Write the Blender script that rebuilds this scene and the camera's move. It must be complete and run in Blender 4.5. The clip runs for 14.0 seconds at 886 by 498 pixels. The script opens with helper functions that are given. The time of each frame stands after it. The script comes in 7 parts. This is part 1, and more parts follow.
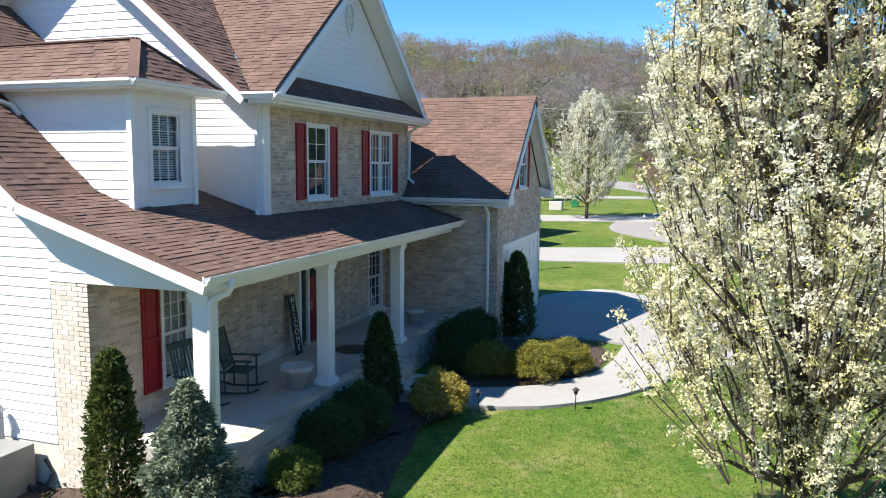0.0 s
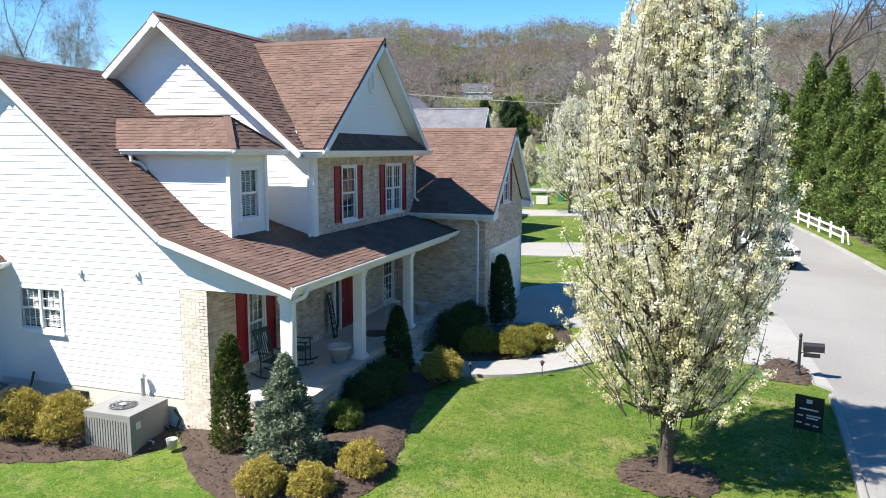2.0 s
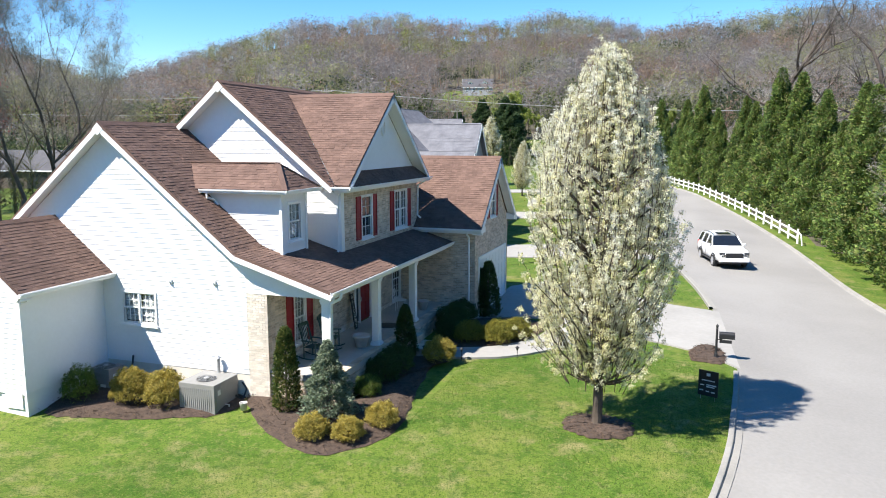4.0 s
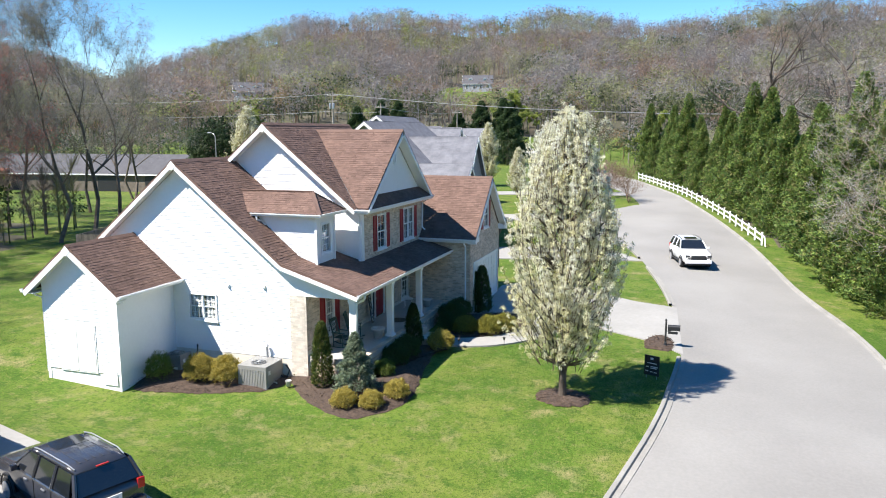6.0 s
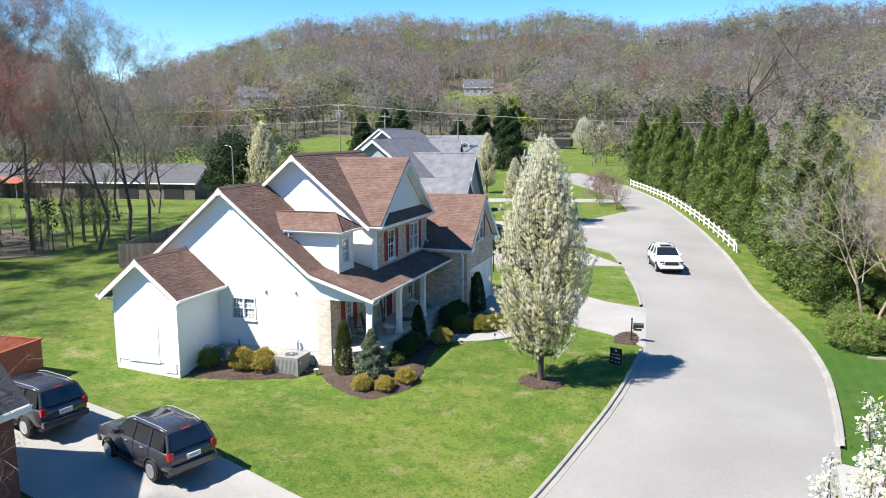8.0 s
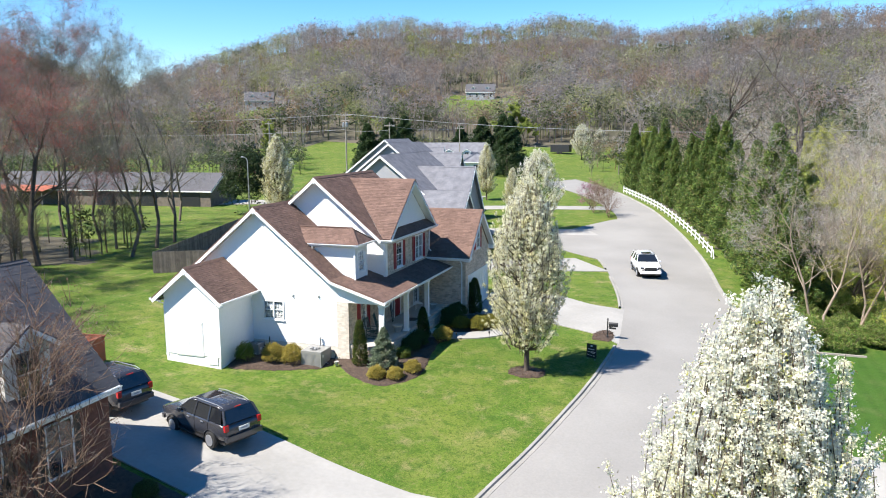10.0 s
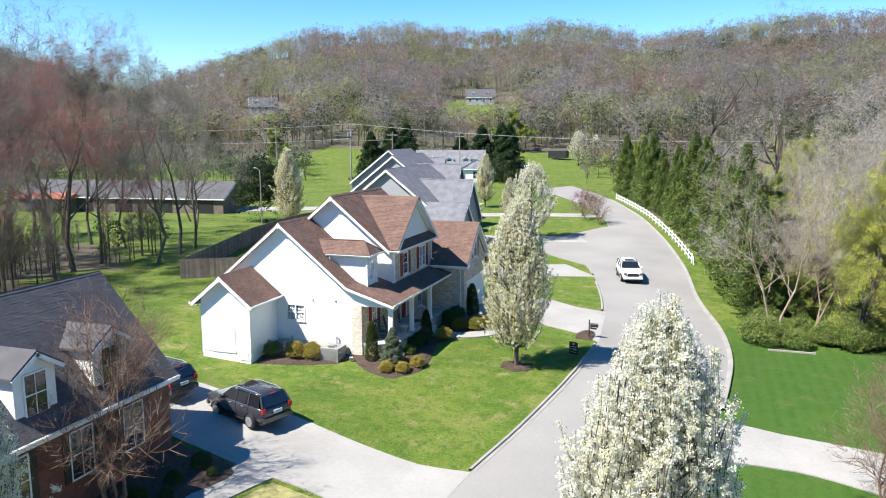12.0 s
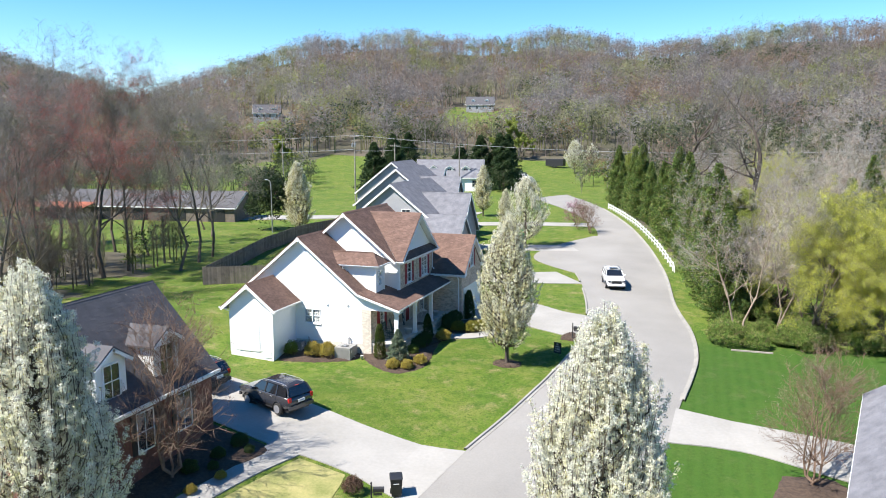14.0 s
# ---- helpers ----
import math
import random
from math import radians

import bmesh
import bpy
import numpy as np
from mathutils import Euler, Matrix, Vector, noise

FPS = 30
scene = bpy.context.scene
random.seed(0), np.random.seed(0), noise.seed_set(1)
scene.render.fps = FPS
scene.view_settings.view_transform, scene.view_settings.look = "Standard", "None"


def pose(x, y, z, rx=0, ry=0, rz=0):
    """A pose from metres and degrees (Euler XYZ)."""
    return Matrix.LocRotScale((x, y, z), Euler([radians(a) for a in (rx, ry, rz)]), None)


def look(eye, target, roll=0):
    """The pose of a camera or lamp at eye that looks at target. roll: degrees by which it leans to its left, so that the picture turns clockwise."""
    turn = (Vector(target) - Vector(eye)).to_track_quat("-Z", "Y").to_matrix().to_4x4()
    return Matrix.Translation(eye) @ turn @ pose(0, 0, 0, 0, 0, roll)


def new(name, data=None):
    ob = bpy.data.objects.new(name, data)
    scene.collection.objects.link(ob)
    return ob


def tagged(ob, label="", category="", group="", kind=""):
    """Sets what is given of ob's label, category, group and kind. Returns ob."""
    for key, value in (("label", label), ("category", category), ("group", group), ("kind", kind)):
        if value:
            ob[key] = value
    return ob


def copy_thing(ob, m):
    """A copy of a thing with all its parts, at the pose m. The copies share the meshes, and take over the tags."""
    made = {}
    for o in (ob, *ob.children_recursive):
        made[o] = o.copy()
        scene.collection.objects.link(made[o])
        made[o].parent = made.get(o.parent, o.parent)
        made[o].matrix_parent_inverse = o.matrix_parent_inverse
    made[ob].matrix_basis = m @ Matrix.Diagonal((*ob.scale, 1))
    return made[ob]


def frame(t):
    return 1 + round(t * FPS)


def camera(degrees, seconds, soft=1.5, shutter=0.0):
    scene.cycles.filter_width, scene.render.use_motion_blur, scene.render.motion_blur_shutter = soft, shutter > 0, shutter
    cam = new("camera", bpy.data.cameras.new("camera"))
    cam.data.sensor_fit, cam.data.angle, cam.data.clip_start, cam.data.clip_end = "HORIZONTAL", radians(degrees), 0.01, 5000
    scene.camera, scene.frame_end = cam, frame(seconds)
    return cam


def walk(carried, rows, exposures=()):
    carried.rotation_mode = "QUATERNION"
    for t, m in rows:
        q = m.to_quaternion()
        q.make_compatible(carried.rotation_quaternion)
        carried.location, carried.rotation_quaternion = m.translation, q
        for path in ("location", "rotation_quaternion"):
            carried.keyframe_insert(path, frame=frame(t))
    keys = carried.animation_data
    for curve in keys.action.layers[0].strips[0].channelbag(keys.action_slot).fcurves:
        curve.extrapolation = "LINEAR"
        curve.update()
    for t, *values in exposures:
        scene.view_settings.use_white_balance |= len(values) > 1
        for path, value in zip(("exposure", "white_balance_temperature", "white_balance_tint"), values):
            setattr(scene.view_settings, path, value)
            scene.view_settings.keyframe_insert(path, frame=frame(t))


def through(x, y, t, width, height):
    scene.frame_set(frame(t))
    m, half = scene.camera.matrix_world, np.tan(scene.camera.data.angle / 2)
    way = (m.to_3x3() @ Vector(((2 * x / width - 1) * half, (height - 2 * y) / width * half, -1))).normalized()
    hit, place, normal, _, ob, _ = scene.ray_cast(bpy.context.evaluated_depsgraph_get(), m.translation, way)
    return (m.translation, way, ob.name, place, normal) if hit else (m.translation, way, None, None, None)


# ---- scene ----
cam = camera(61.73, 14.0, soft=1.0)
PATH = [
    (0.0, 8.619, -8.705, 5.135, -6.464, -0.471, 18.870),
    (0.5, 8.964, -9.896, 5.453, -6.849, -0.390, 18.575),
    (1.0, 9.305, -11.099, 5.790, -7.176, -0.322, 18.427),
    (1.5, 9.702, -12.423, 6.123, -7.463, -0.261, 18.375),
    (2.0, 10.148, -13.821, 6.483, -7.711, -0.206, 18.340),
    (2.5, 10.620, -15.176, 6.840, -7.894, -0.146, 18.332),
    (3.0, 11.128, -16.558, 7.210, -8.031, -0.083, 18.360),
    (5.5, 13.592, -23.830, 9.278, -8.866, 0.041, 18.363),
    (6.0, 14.069, -25.257, 9.679, -8.955, 0.057, 18.403),
    (6.5, 14.561, -26.680, 10.074, -8.972, 0.073, 18.455),
    (7.0, 15.059, -28.098, 10.449, -8.988, 0.099, 18.496),
    (7.5, 15.562, -29.524, 10.824, -8.987, 0.143, 18.512),
    (8.0, 16.076, -30.946, 11.188, -8.962, 0.197, 18.556),
    (10.5, 18.553, -38.055, 13.067, -8.879, 0.230, 18.759),
    (11.0, 19.025, -39.459, 13.454, -8.857, 0.237, 18.754),
    (11.5, 19.495, -40.869, 13.827, -8.834, 0.244, 18.764),
    (12.0, 19.979, -42.313, 14.203, -8.792, 0.249, 18.788),
    (12.5, 20.482, -43.756, 14.591, -8.712, 0.244, 18.805),
    (13.0, 20.993, -45.209, 14.981, -8.640, 0.222, 18.808),
    (13.5, 21.499, -46.735, 15.373, -8.579, 0.189, 18.814),
    (14.0, 22.059, -48.294, 15.762, -8.518, 0.144, 18.821),
]
walk(cam, [(t, pose(x, y, z, 90 + pitch, roll, yaw)) for t, x, y, z, pitch, roll, yaw in PATH])


# ---- light ----
world = bpy.data.worlds.new("world")
scene.world = world
world.use_nodes = True
wn = world.node_tree.nodes
sky = wn.new("ShaderNodeTexSky")
sky.sky_type = 'NISHITA'
sky.sun_disc = False
SUN = Vector((-0.55, -0.54, 1.0)).normalized()
sky.sun_elevation = math.asin(SUN.z)
sky.sun_rotation = math.atan2(SUN.x, SUN.y)
sky.altitude = 1200
sky.air_density, sky.dust_density, sky.ozone_density = 1.0, 0.0, 2.5
wn["Background"].inputs["Strength"].default_value = 0.098
rich = wn.new("ShaderNodeHueSaturation")
rich.inputs["Saturation"].default_value = 1.36
world.node_tree.links.new(sky.outputs[0], rich.inputs["Color"])
world.node_tree.links.new(rich.outputs[0], wn["Background"].inputs["Color"])
lamp = bpy.data.lights.new("sun", 'SUN')
lamp.energy, lamp.angle, lamp.color = 5.0, radians(0.6), (1.0, 0.95, 0.87)
sun = new("sun", lamp)
sun.matrix_world = look((0, 0, 0), -SUN)
scene.view_settings.exposure = 1.24

# ---- materials ----
def mat(name, c1, c2=None, scale=3.0, rough=0.8, metal=0.0, bump=0.0, bscale=40.0, island=0.0, obj=0.0, fine=None, spec=0.5, tint=False, coat=0.0):
    """Two-scale noise colour with bump; island/obj: how far each piece varies in brightness; tint: multiplied by the mesh's 'tint' colours."""
    m = bpy.data.materials.new(name)
    m.use_nodes = True
    nt = m.node_tree
    n, l = nt.nodes, nt.links
    b = n["Principled BSDF"]
    b.inputs["Roughness"].default_value = rough
    b.inputs["Metallic"].default_value = metal
    b.inputs["Specular IOR Level"].default_value = spec
    b.inputs["Coat Weight"].default_value = coat
    c2 = c2 or tuple(x * 0.82 for x in c1)
    tc = n.new("ShaderNodeTexCoord")
    geo = n.new("ShaderNodeNewGeometry")
    pos = geo.outputs["Position"]
    big = n.new("ShaderNodeTexNoise")
    big.inputs["Scale"].default_value, big.inputs["Detail"].default_value = scale, 4
    small = n.new("ShaderNodeTexNoise")
    small.inputs["Scale"].default_value, small.inputs["Detail"].default_value = fine or scale * 14, 3
    l.new(pos, big.inputs["Vector"]), l.new(pos, small.inputs["Vector"])
    add = n.new("ShaderNodeMath")
    add.operation = 'MULTIPLY_ADD'
    add.inputs[1].default_value = 0.45
    l.new(small.outputs["Fac"], add.inputs[0]), l.new(big.outputs["Fac"], add.inputs[2])
    ramp = n.new("ShaderNodeMapRange")
    ramp.inputs["From Min"].default_value, ramp.inputs["From Max"].default_value = 0.5, 0.95
    l.new(add.outputs[0], ramp.inputs["Value"])
    mix = n.new("ShaderNodeMix")
    mix.data_type = 'RGBA'
    mix.inputs["A"].default_value, mix.inputs["B"].default_value = (*c1, 1), (*c2, 1)
    l.new(ramp.outputs[0], mix.inputs["Factor"])
    col = mix.outputs["Result"]
    for amount, node, out in ((island, geo, "Random Per Island"), (obj, n.new("ShaderNodeObjectInfo") if obj else None, "Random")):
        if amount:
            mr = n.new("ShaderNodeMapRange")
            mr.inputs["To Min"].default_value, mr.inputs["To Max"].default_value = 1 - amount, 1 + amount
            l.new(node.outputs[out], mr.inputs["Value"])
            hs = n.new("ShaderNodeHueSaturation")
            l.new(mr.outputs[0], hs.inputs["Value"]), l.new(col, hs.inputs["Color"])
            col = hs.outputs["Color"]
    if tint:
        at = n.new("ShaderNodeAttribute")
        at.attribute_name = "tint"
        mu = n.new("ShaderNodeMix")
        mu.data_type, mu.blend_type = 'RGBA', 'MULTIPLY'
        mu.inputs["Factor"].default_value = 1
        l.new(col, mu.inputs["A"]), l.new(at.outputs["Color"], mu.inputs["B"])
        col = mu.outputs["Result"]
    l.new(col, b.inputs["Base Color"])
    if bump:
        bn = n.new("ShaderNodeTexNoise")
        bn.inputs["Scale"].default_value, bn.inputs["Detail"].default_value = bscale, 4
        l.new(pos, bn.inputs["Vector"])
        bp = n.new("ShaderNodeBump")
        bp.inputs["Strength"].default_value, bp.inputs["Distance"].default_value = bump, 0.02
        l.new(bn.outputs["Fac"], bp.inputs["Height"]), l.new(bp.outputs[0], b.inputs["Normal"])
    return m


def leafy(name, c1, c2, through=0.35, island=0.35, rough=0.6, tint=False):
    """Foliage: some light passes through the leaf."""
    m = mat(name, c1, c2, 0.7, rough, island=island, spec=0.25, tint=tint)
    nt = m.node_tree
    n, l = nt.nodes, nt.links
    b = n["Principled BSDF"]
    col = b.inputs["Base Color"].links[0].from_socket
    tr = n.new("ShaderNodeBsdfTranslucent")
    l.new(col, tr.inputs["Color"])
    mx = n.new("ShaderNodeMixShader")
    mx.inputs[0].default_value = through
    l.new(b.outputs[0], mx.inputs[1]), l.new(tr.outputs[0], mx.inputs[2])
    l.new(mx.outputs[0], n["Material Output"].inputs["Surface"])
    return m


SIDING = mat("white_vinyl", (0.80, 0.80, 0.79), (0.74, 0.74, 0.73), 0.6, 0.45, bump=0.05, bscale=60)
TRIM = mat("white_trim", (0.82, 0.82, 0.81), (0.76, 0.76, 0.75), 1.0, 0.4)
BRICK = mat("buff_brick", (0.66, 0.54, 0.42), (0.43, 0.33, 0.25), 3.0, 0.9, bump=0.3, bscale=90, island=0.24)
# paler than buff_brick: the sunlit return's brightness put into the single bricks' colour
BRICKO = mat("buff_brick_piece", (0.70, 0.63, 0.54), (0.54, 0.465, 0.385), 3.0, 0.9, bump=0.3, bscale=90, obj=0.14)
MORTAR = mat("mortar", (0.66, 0.60, 0.52), (0.55, 0.50, 0.43), 8, 0.95, bump=0.2)
BLOCK = mat("parged_block", (0.66, 0.62, 0.54), (0.56, 0.52, 0.44), 1.5, 0.95, bump=0.2)
SHINGLE = mat("brown_shingle", (0.172, 0.109, 0.087), (0.118, 0.075, 0.061), 1.1, 0.95, bump=0.5, bscale=150, island=0.15, spec=0.2)
SHINGLEO = mat("brown_shingle_piece", (0.172, 0.109, 0.087), (0.118, 0.075, 0.061), 1.1, 0.95, bump=0.5, bscale=150, obj=0.15, spec=0.2)
GREYSH = mat("grey_shingle", (0.20, 0.20, 0.22), (0.13, 0.13, 0.145), 1.3, 0.95, bump=0.5, bscale=150, island=0.063, spec=0.2)
DARKSH = mat("charcoal_shingle", (0.105, 0.102, 0.11), (0.08, 0.078, 0.084), 1.3, 0.95, bump=0.5, bscale=150, island=0.06, spec=0.2)
RED = mat("red_paint", (0.30, 0.012, 0.02), (0.24, 0.01, 0.016), 2, 0.5)
GLASS = mat("window_glass", (0.02, 0.024, 0.03), (0.035, 0.04, 0.05), 0.6, 0.04, spec=1.0)
BLIND = mat("blind", (0.72, 0.72, 0.70), None, 2, 0.6)
CLEAR = mat("clear_glass", (0.9, 0.94, 0.95), None, 2, 0.02)
CLEAR.node_tree.nodes["Principled BSDF"].inputs["Transmission Weight"].default_value = 1.0
CLEAR.node_tree.nodes["Principled BSDF"].inputs["IOR"].default_value = 1.1
CONC = mat("pale_concrete", (0.315, 0.302, 0.283), (0.25, 0.24, 0.222), 0.35, 0.9, bump=0.15, bscale=50)
KERB = mat("kerb_concrete", (0.29, 0.275, 0.25), (0.21, 0.20, 0.182), 0.8, 0.9, bump=0.2)
SLAB = mat("porch_concrete", (0.46, 0.43, 0.40), (0.36, 0.335, 0.31), 0.8, 0.85, bump=0.1)
ROAD = mat("worn_asphalt", (0.258, 0.246, 0.230), (0.198, 0.188, 0.176), 0.16, 0.95, bump=0.3, bscale=70, fine=9)
MULCH = mat("bark_mulch", (0.085, 0.057, 0.041), (0.042, 0.028, 0.021), 6, 1.0, bump=1.0, bscale=45)
CHIP = mat("mulch_chip", (0.115, 0.076, 0.053), (0.05, 0.033, 0.024), 6, 1.0, island=0.5)
GRASS = None
BARK = mat("grey_bark", (0.17, 0.145, 0.125), (0.09, 0.075, 0.062), 3, 0.95, bump=0.6, bscale=30, tint=True)
LEAF = leafy("leaf", (0.8, 0.8, 0.8), (1.0, 1.0, 1.0), 0.35, 0.35, tint=True)
TWIG = leafy("far_twigs", (0.85, 0.85, 0.85), (1.0, 1.0, 1.0), 0.5, 0.08, tint=True)
PETAL = leafy("petal", (0.92, 0.92, 0.9), (1.0, 1.0, 1.0), 0.45, 0.10, tint=True)
BLACK = mat("black_metal", (0.02, 0.02, 0.022), None, 4, 0.45)
TYRE = mat("rubber", (0.02, 0.02, 0.02), None, 6, 0.85)
CHROME = mat("alloy", (0.6, 0.6, 0.62), None, 4, 0.35, metal=0.7)
# rim disc colour: the shade between the spokes put into the alloy
ALLOY_SHADED = mat("shaded_alloy", (0.06, 0.06, 0.065), None, 4, 0.5)
GREY_PAINT = mat("dark_grey_car_paint", (0.058, 0.058, 0.066), None, 2, 0.25, metal=0.3, coat=0.8)
WHITE_PAINT = mat("white_car_paint", (0.8, 0.8, 0.8), None, 2, 0.3, coat=0.8)
CARGLASS = mat("car_glass", (0.012, 0.014, 0.018), None, 2, 0.05, spec=0.9)
TAILRED = mat("tail_lamp", (0.45, 0.02, 0.02), None, 2, 0.2)
ACGREY = mat("grey_enamel", (0.25, 0.245, 0.235), (0.2, 0.195, 0.185), 2, 0.5)
DKGREEN = mat("dark_green_paint", (0.035, 0.075, 0.065), None, 3, 0.5)
GALV = mat("galvanised", (0.42, 0.43, 0.44), None, 3, 0.4, metal=0.6)
WOODGREY = mat("weathered_wood", (0.20, 0.165, 0.135), (0.12, 0.10, 0.082), 2, 0.95, bump=0.4, obj=0.25)
POLEWOOD = mat("pole_wood", (0.30, 0.27, 0.24), (0.2, 0.18, 0.16), 2, 0.95)
REDBRICK = mat("red_brick", (0.20, 0.08, 0.055), (0.12, 0.052, 0.036), 6, 0.9, bump=0.3, bscale=80, island=0.3)
RUST = mat("rusty_steel", (0.32, 0.085, 0.04), (0.2, 0.06, 0.03), 1.2, 0.8)
GREYWALL = mat("grey_siding", (0.34, 0.34, 0.36), None, 0.7, 0.6)
POT = mat("pale_plastic", (0.55, 0.53, 0.50), None, 5, 0.6)
SOIL = mat("soil", (0.03, 0.022, 0.016), None, 8, 1.0)
WIRE = mat("cable", (0.45, 0.45, 0.45), None, 2, 0.6)
PAPERW = mat("white_lettering", (0.7, 0.7, 0.68), None, 3, 0.7)
BEIGE = mat("beige_wall", (0.5, 0.46, 0.39), None, 0.5, 0.9)


# ---- mesh tools ----
class MB:
    def __init__(self):
        self.v, self.f, self.t = [], [], None

    def add(self, pts, faces):
        k = len(self.v)
        self.v.extend(tuple(p) for p in pts)
        self.f.extend(tuple(i + k for i in q) for q in faces)
        return self

    def hexa(self, p):
        """Eight corners: four below, four above, both anticlockwise from above."""
        return self.add(p, [(3, 2, 1, 0), (4, 5, 6, 7), (0, 1, 5, 4), (1, 2, 6, 5), (2, 3, 7, 6), (3, 0, 4, 7)])

    def slab(self, p):
        """A piece laid on a plane: its underside and upper edge stay open under the next course."""
        return self.add(p, [(0, 1, 2, 3), (3, 2, 6, 7), (0, 3, 7, 4), (1, 5, 6, 2)])

    def box(self, x0, x1, y0, y1, z0, z1, m=None):
        p = [Vector(q) for q in ((x0, y0, z0), (x1, y0, z0), (x1, y1, z0), (x0, y1, z0), (x0, y0, z1), (x1, y0, z1), (x1, y1, z1), (x0, y1, z1))]
        return self.hexa([m @ q for q in p] if m else p)

    def prism(self, poly, d):
        """A flat polygon (3D points) swept by the vector d."""
        n, d = len(poly), Vector(d)
        a = [Vector(p) for p in poly]
        return self.add(a + [p + d for p in a], [tuple(range(n))[::-1], tuple(range(n, 2 * n))] + [(i, (i + 1) % n, n + (i + 1) % n, n + i) for i in range(n)])

    def tube(self, pts, radii, n=8, cap=True):
        pts = [Vector(p) for p in pts]
        rings = []
        for i, p in enumerate(pts):
            w = (pts[min(i + 1, len(pts) - 1)] - pts[max(i - 1, 0)]).normalized()
            u = w.orthogonal().normalized()
            if i and abs(u.dot(lastu)) < 0.9:
                u = (lastu - w * lastu.dot(w)).normalized()
            lastu = u
            s = w.cross(u)
            r = radii[i] if hasattr(radii, "__len__") else radii
            rings += [p + (u * math.cos(2 * math.pi * k / n) + s * math.sin(2 * math.pi * k / n)) * r for k in range(n)]
        m = len(pts)
        faces = [(i * n + k, i * n + (k + 1) % n, (i + 1) * n + (k + 1) % n, (i + 1) * n + k) for i in range(m - 1) for k in range(n)]
        if cap:
            faces += [tuple(range(n))[::-1], tuple(range((m - 1) * n, m * n))]
        return self.add(rings, faces)

    def lathe(self, profile, n=20, m=None):
        """Profile of (radius, height) turned about z."""
        v = [Vector((r * math.cos(2 * math.pi * k / n), r * math.sin(2 * math.pi * k / n), z)) for r, z in profile for k in range(n)]
        f = [(i * n + k, i * n + (k + 1) % n, (i + 1) * n + (k + 1) % n, (i + 1) * n + k) for i in range(len(profile) - 1) for k in range(n)]
        f += [tuple(range(n))[::-1], tuple(range((len(profile) - 1) * n, len(profile) * n))]
        return self.add([m @ p for p in v] if m else v, f)


def part(name, mb, material, parent=None, label="", smooth=False, bevel=0.0, m=None):
    me = bpy.data.meshes.new(name)
    me.from_pydata(mb.v, [], mb.f)
    if bevel:
        bm = bmesh.new()
        bm.from_mesh(me)
        bmesh.ops.remove_doubles(bm, verts=bm.verts, dist=1e-5)
        bmesh.ops.bevel(bm, geom=[e for e in bm.edges if len(e.link_faces) == 2 and e.calc_face_angle(0) > 0.5], offset=bevel, segments=2, affect='EDGES', profile=0.6)
        bm.to_mesh(me)
        bm.free()
    if smooth:
        me.polygons.foreach_set("use_smooth", [True] * len(me.polygons))
    if material:
        me.materials.append(material)
    if mb.t:
        a = me.color_attributes.new("tint", 'FLOAT_COLOR', 'POINT')
        a.data.foreach_set("color", np.array(mb.t, dtype=np.float32).ravel())
    me.update()
    ob = new(name, me)
    if parent:
        ob.parent = parent
    if m:
        ob.matrix_basis = m
    if label:
        tagged(ob, label)
    return ob


def thing(name, label, category, at=(0, 0, 0), rz=0.0, group="", kind=""):
    e = new(name)
    e.matrix_basis = pose(*at, 0, 0, rz)
    return tagged(e, label, category, group, kind)


def solo(name, mb, material, label, category, group="", kind="", **k):
    return tagged(part(name, mb, material, **k), label, category, group, kind)


class Plane2:
    """A plane with origin o and axes u, v; n points out."""
    def __init__(self, o, u, v, n=None):
        self.o, self.u, self.v = Vector(o), Vector(u).normalized(), Vector(v).normalized()
        self.n = Vector(n) if n else self.u.cross(self.v).normalized()

    def at(self, a, b, h=0.0):
        return self.o + self.u * a + self.v * b + self.n * h

    def uv(self, p):
        d = Vector(p) - self.o
        return d.dot(self.u), d.dot(self.v)


def span(poly, v):
    xs = []
    for (a, b), (c, d) in zip(poly, poly[1:] + poly[:1]):
        if (b - v) * (d - v) <= 0 and b != d:
            xs.append(a + (c - a) * (v - b) / (d - b))
    return (min(xs), max(xs)) if len(xs) > 1 else None


def rows_of(poly, dv, holes=(), v0=None):
    """Courses of a convex polygon (u, v) less its rectangular holes: u0, u1 below, u0, u1 above, v0, v1."""
    lo, hi = min(p[1] for p in poly), max(p[1] for p in poly)
    v = lo if v0 is None else v0
    while v < hi - 0.02:
        a, b = max(v, lo) + 1e-4, min(v + dv, hi) - 1e-4
        s, t = span(poly, a), span(poly, b)
        if s and t:
            cuts = [(s[0], s[1], t[0], t[1])]
            for h0, h1, k0, k1 in holes:
                if k0 < b - 0.01 and k1 > a + 0.01:
                    nxt = []
                    for c in cuts:
                        if h1 <= min(c[0], c[2]) or h0 >= max(c[1], c[3]):
                            nxt.append(c)
                            continue
                        if h0 > c[0]:
                            nxt.append((c[0], h0, c[2], h0))
                        if h1 < c[1]:
                            nxt.append((h1, c[1], h1, c[3]))
                    cuts = nxt
            for c in cuts:
                yield (*c, a, b)
        v += dv


def siding(parent, pl, poly, holes=(), dv=0.155, material=None):
    """Lapped boards, each an object of its own."""
    for a0, a1, b0, b1, v0, v1 in rows_of(poly, dv, holes):
        if a1 - a0 < 0.03:
            continue
        q = MB()
        lo, hi = 0.014, 0.003
        q.hexa([pl.at(a0, v0, 0), pl.at(a1, v0, 0), pl.at(a1, v0, lo), pl.at(a0, v0, lo), pl.at(b0, v1, 0), pl.at(b1, v1, 0), pl.at(b1, v1, hi), pl.at(b0, v1, hi)])
        part("siding_board", q, material or SIDING, parent)


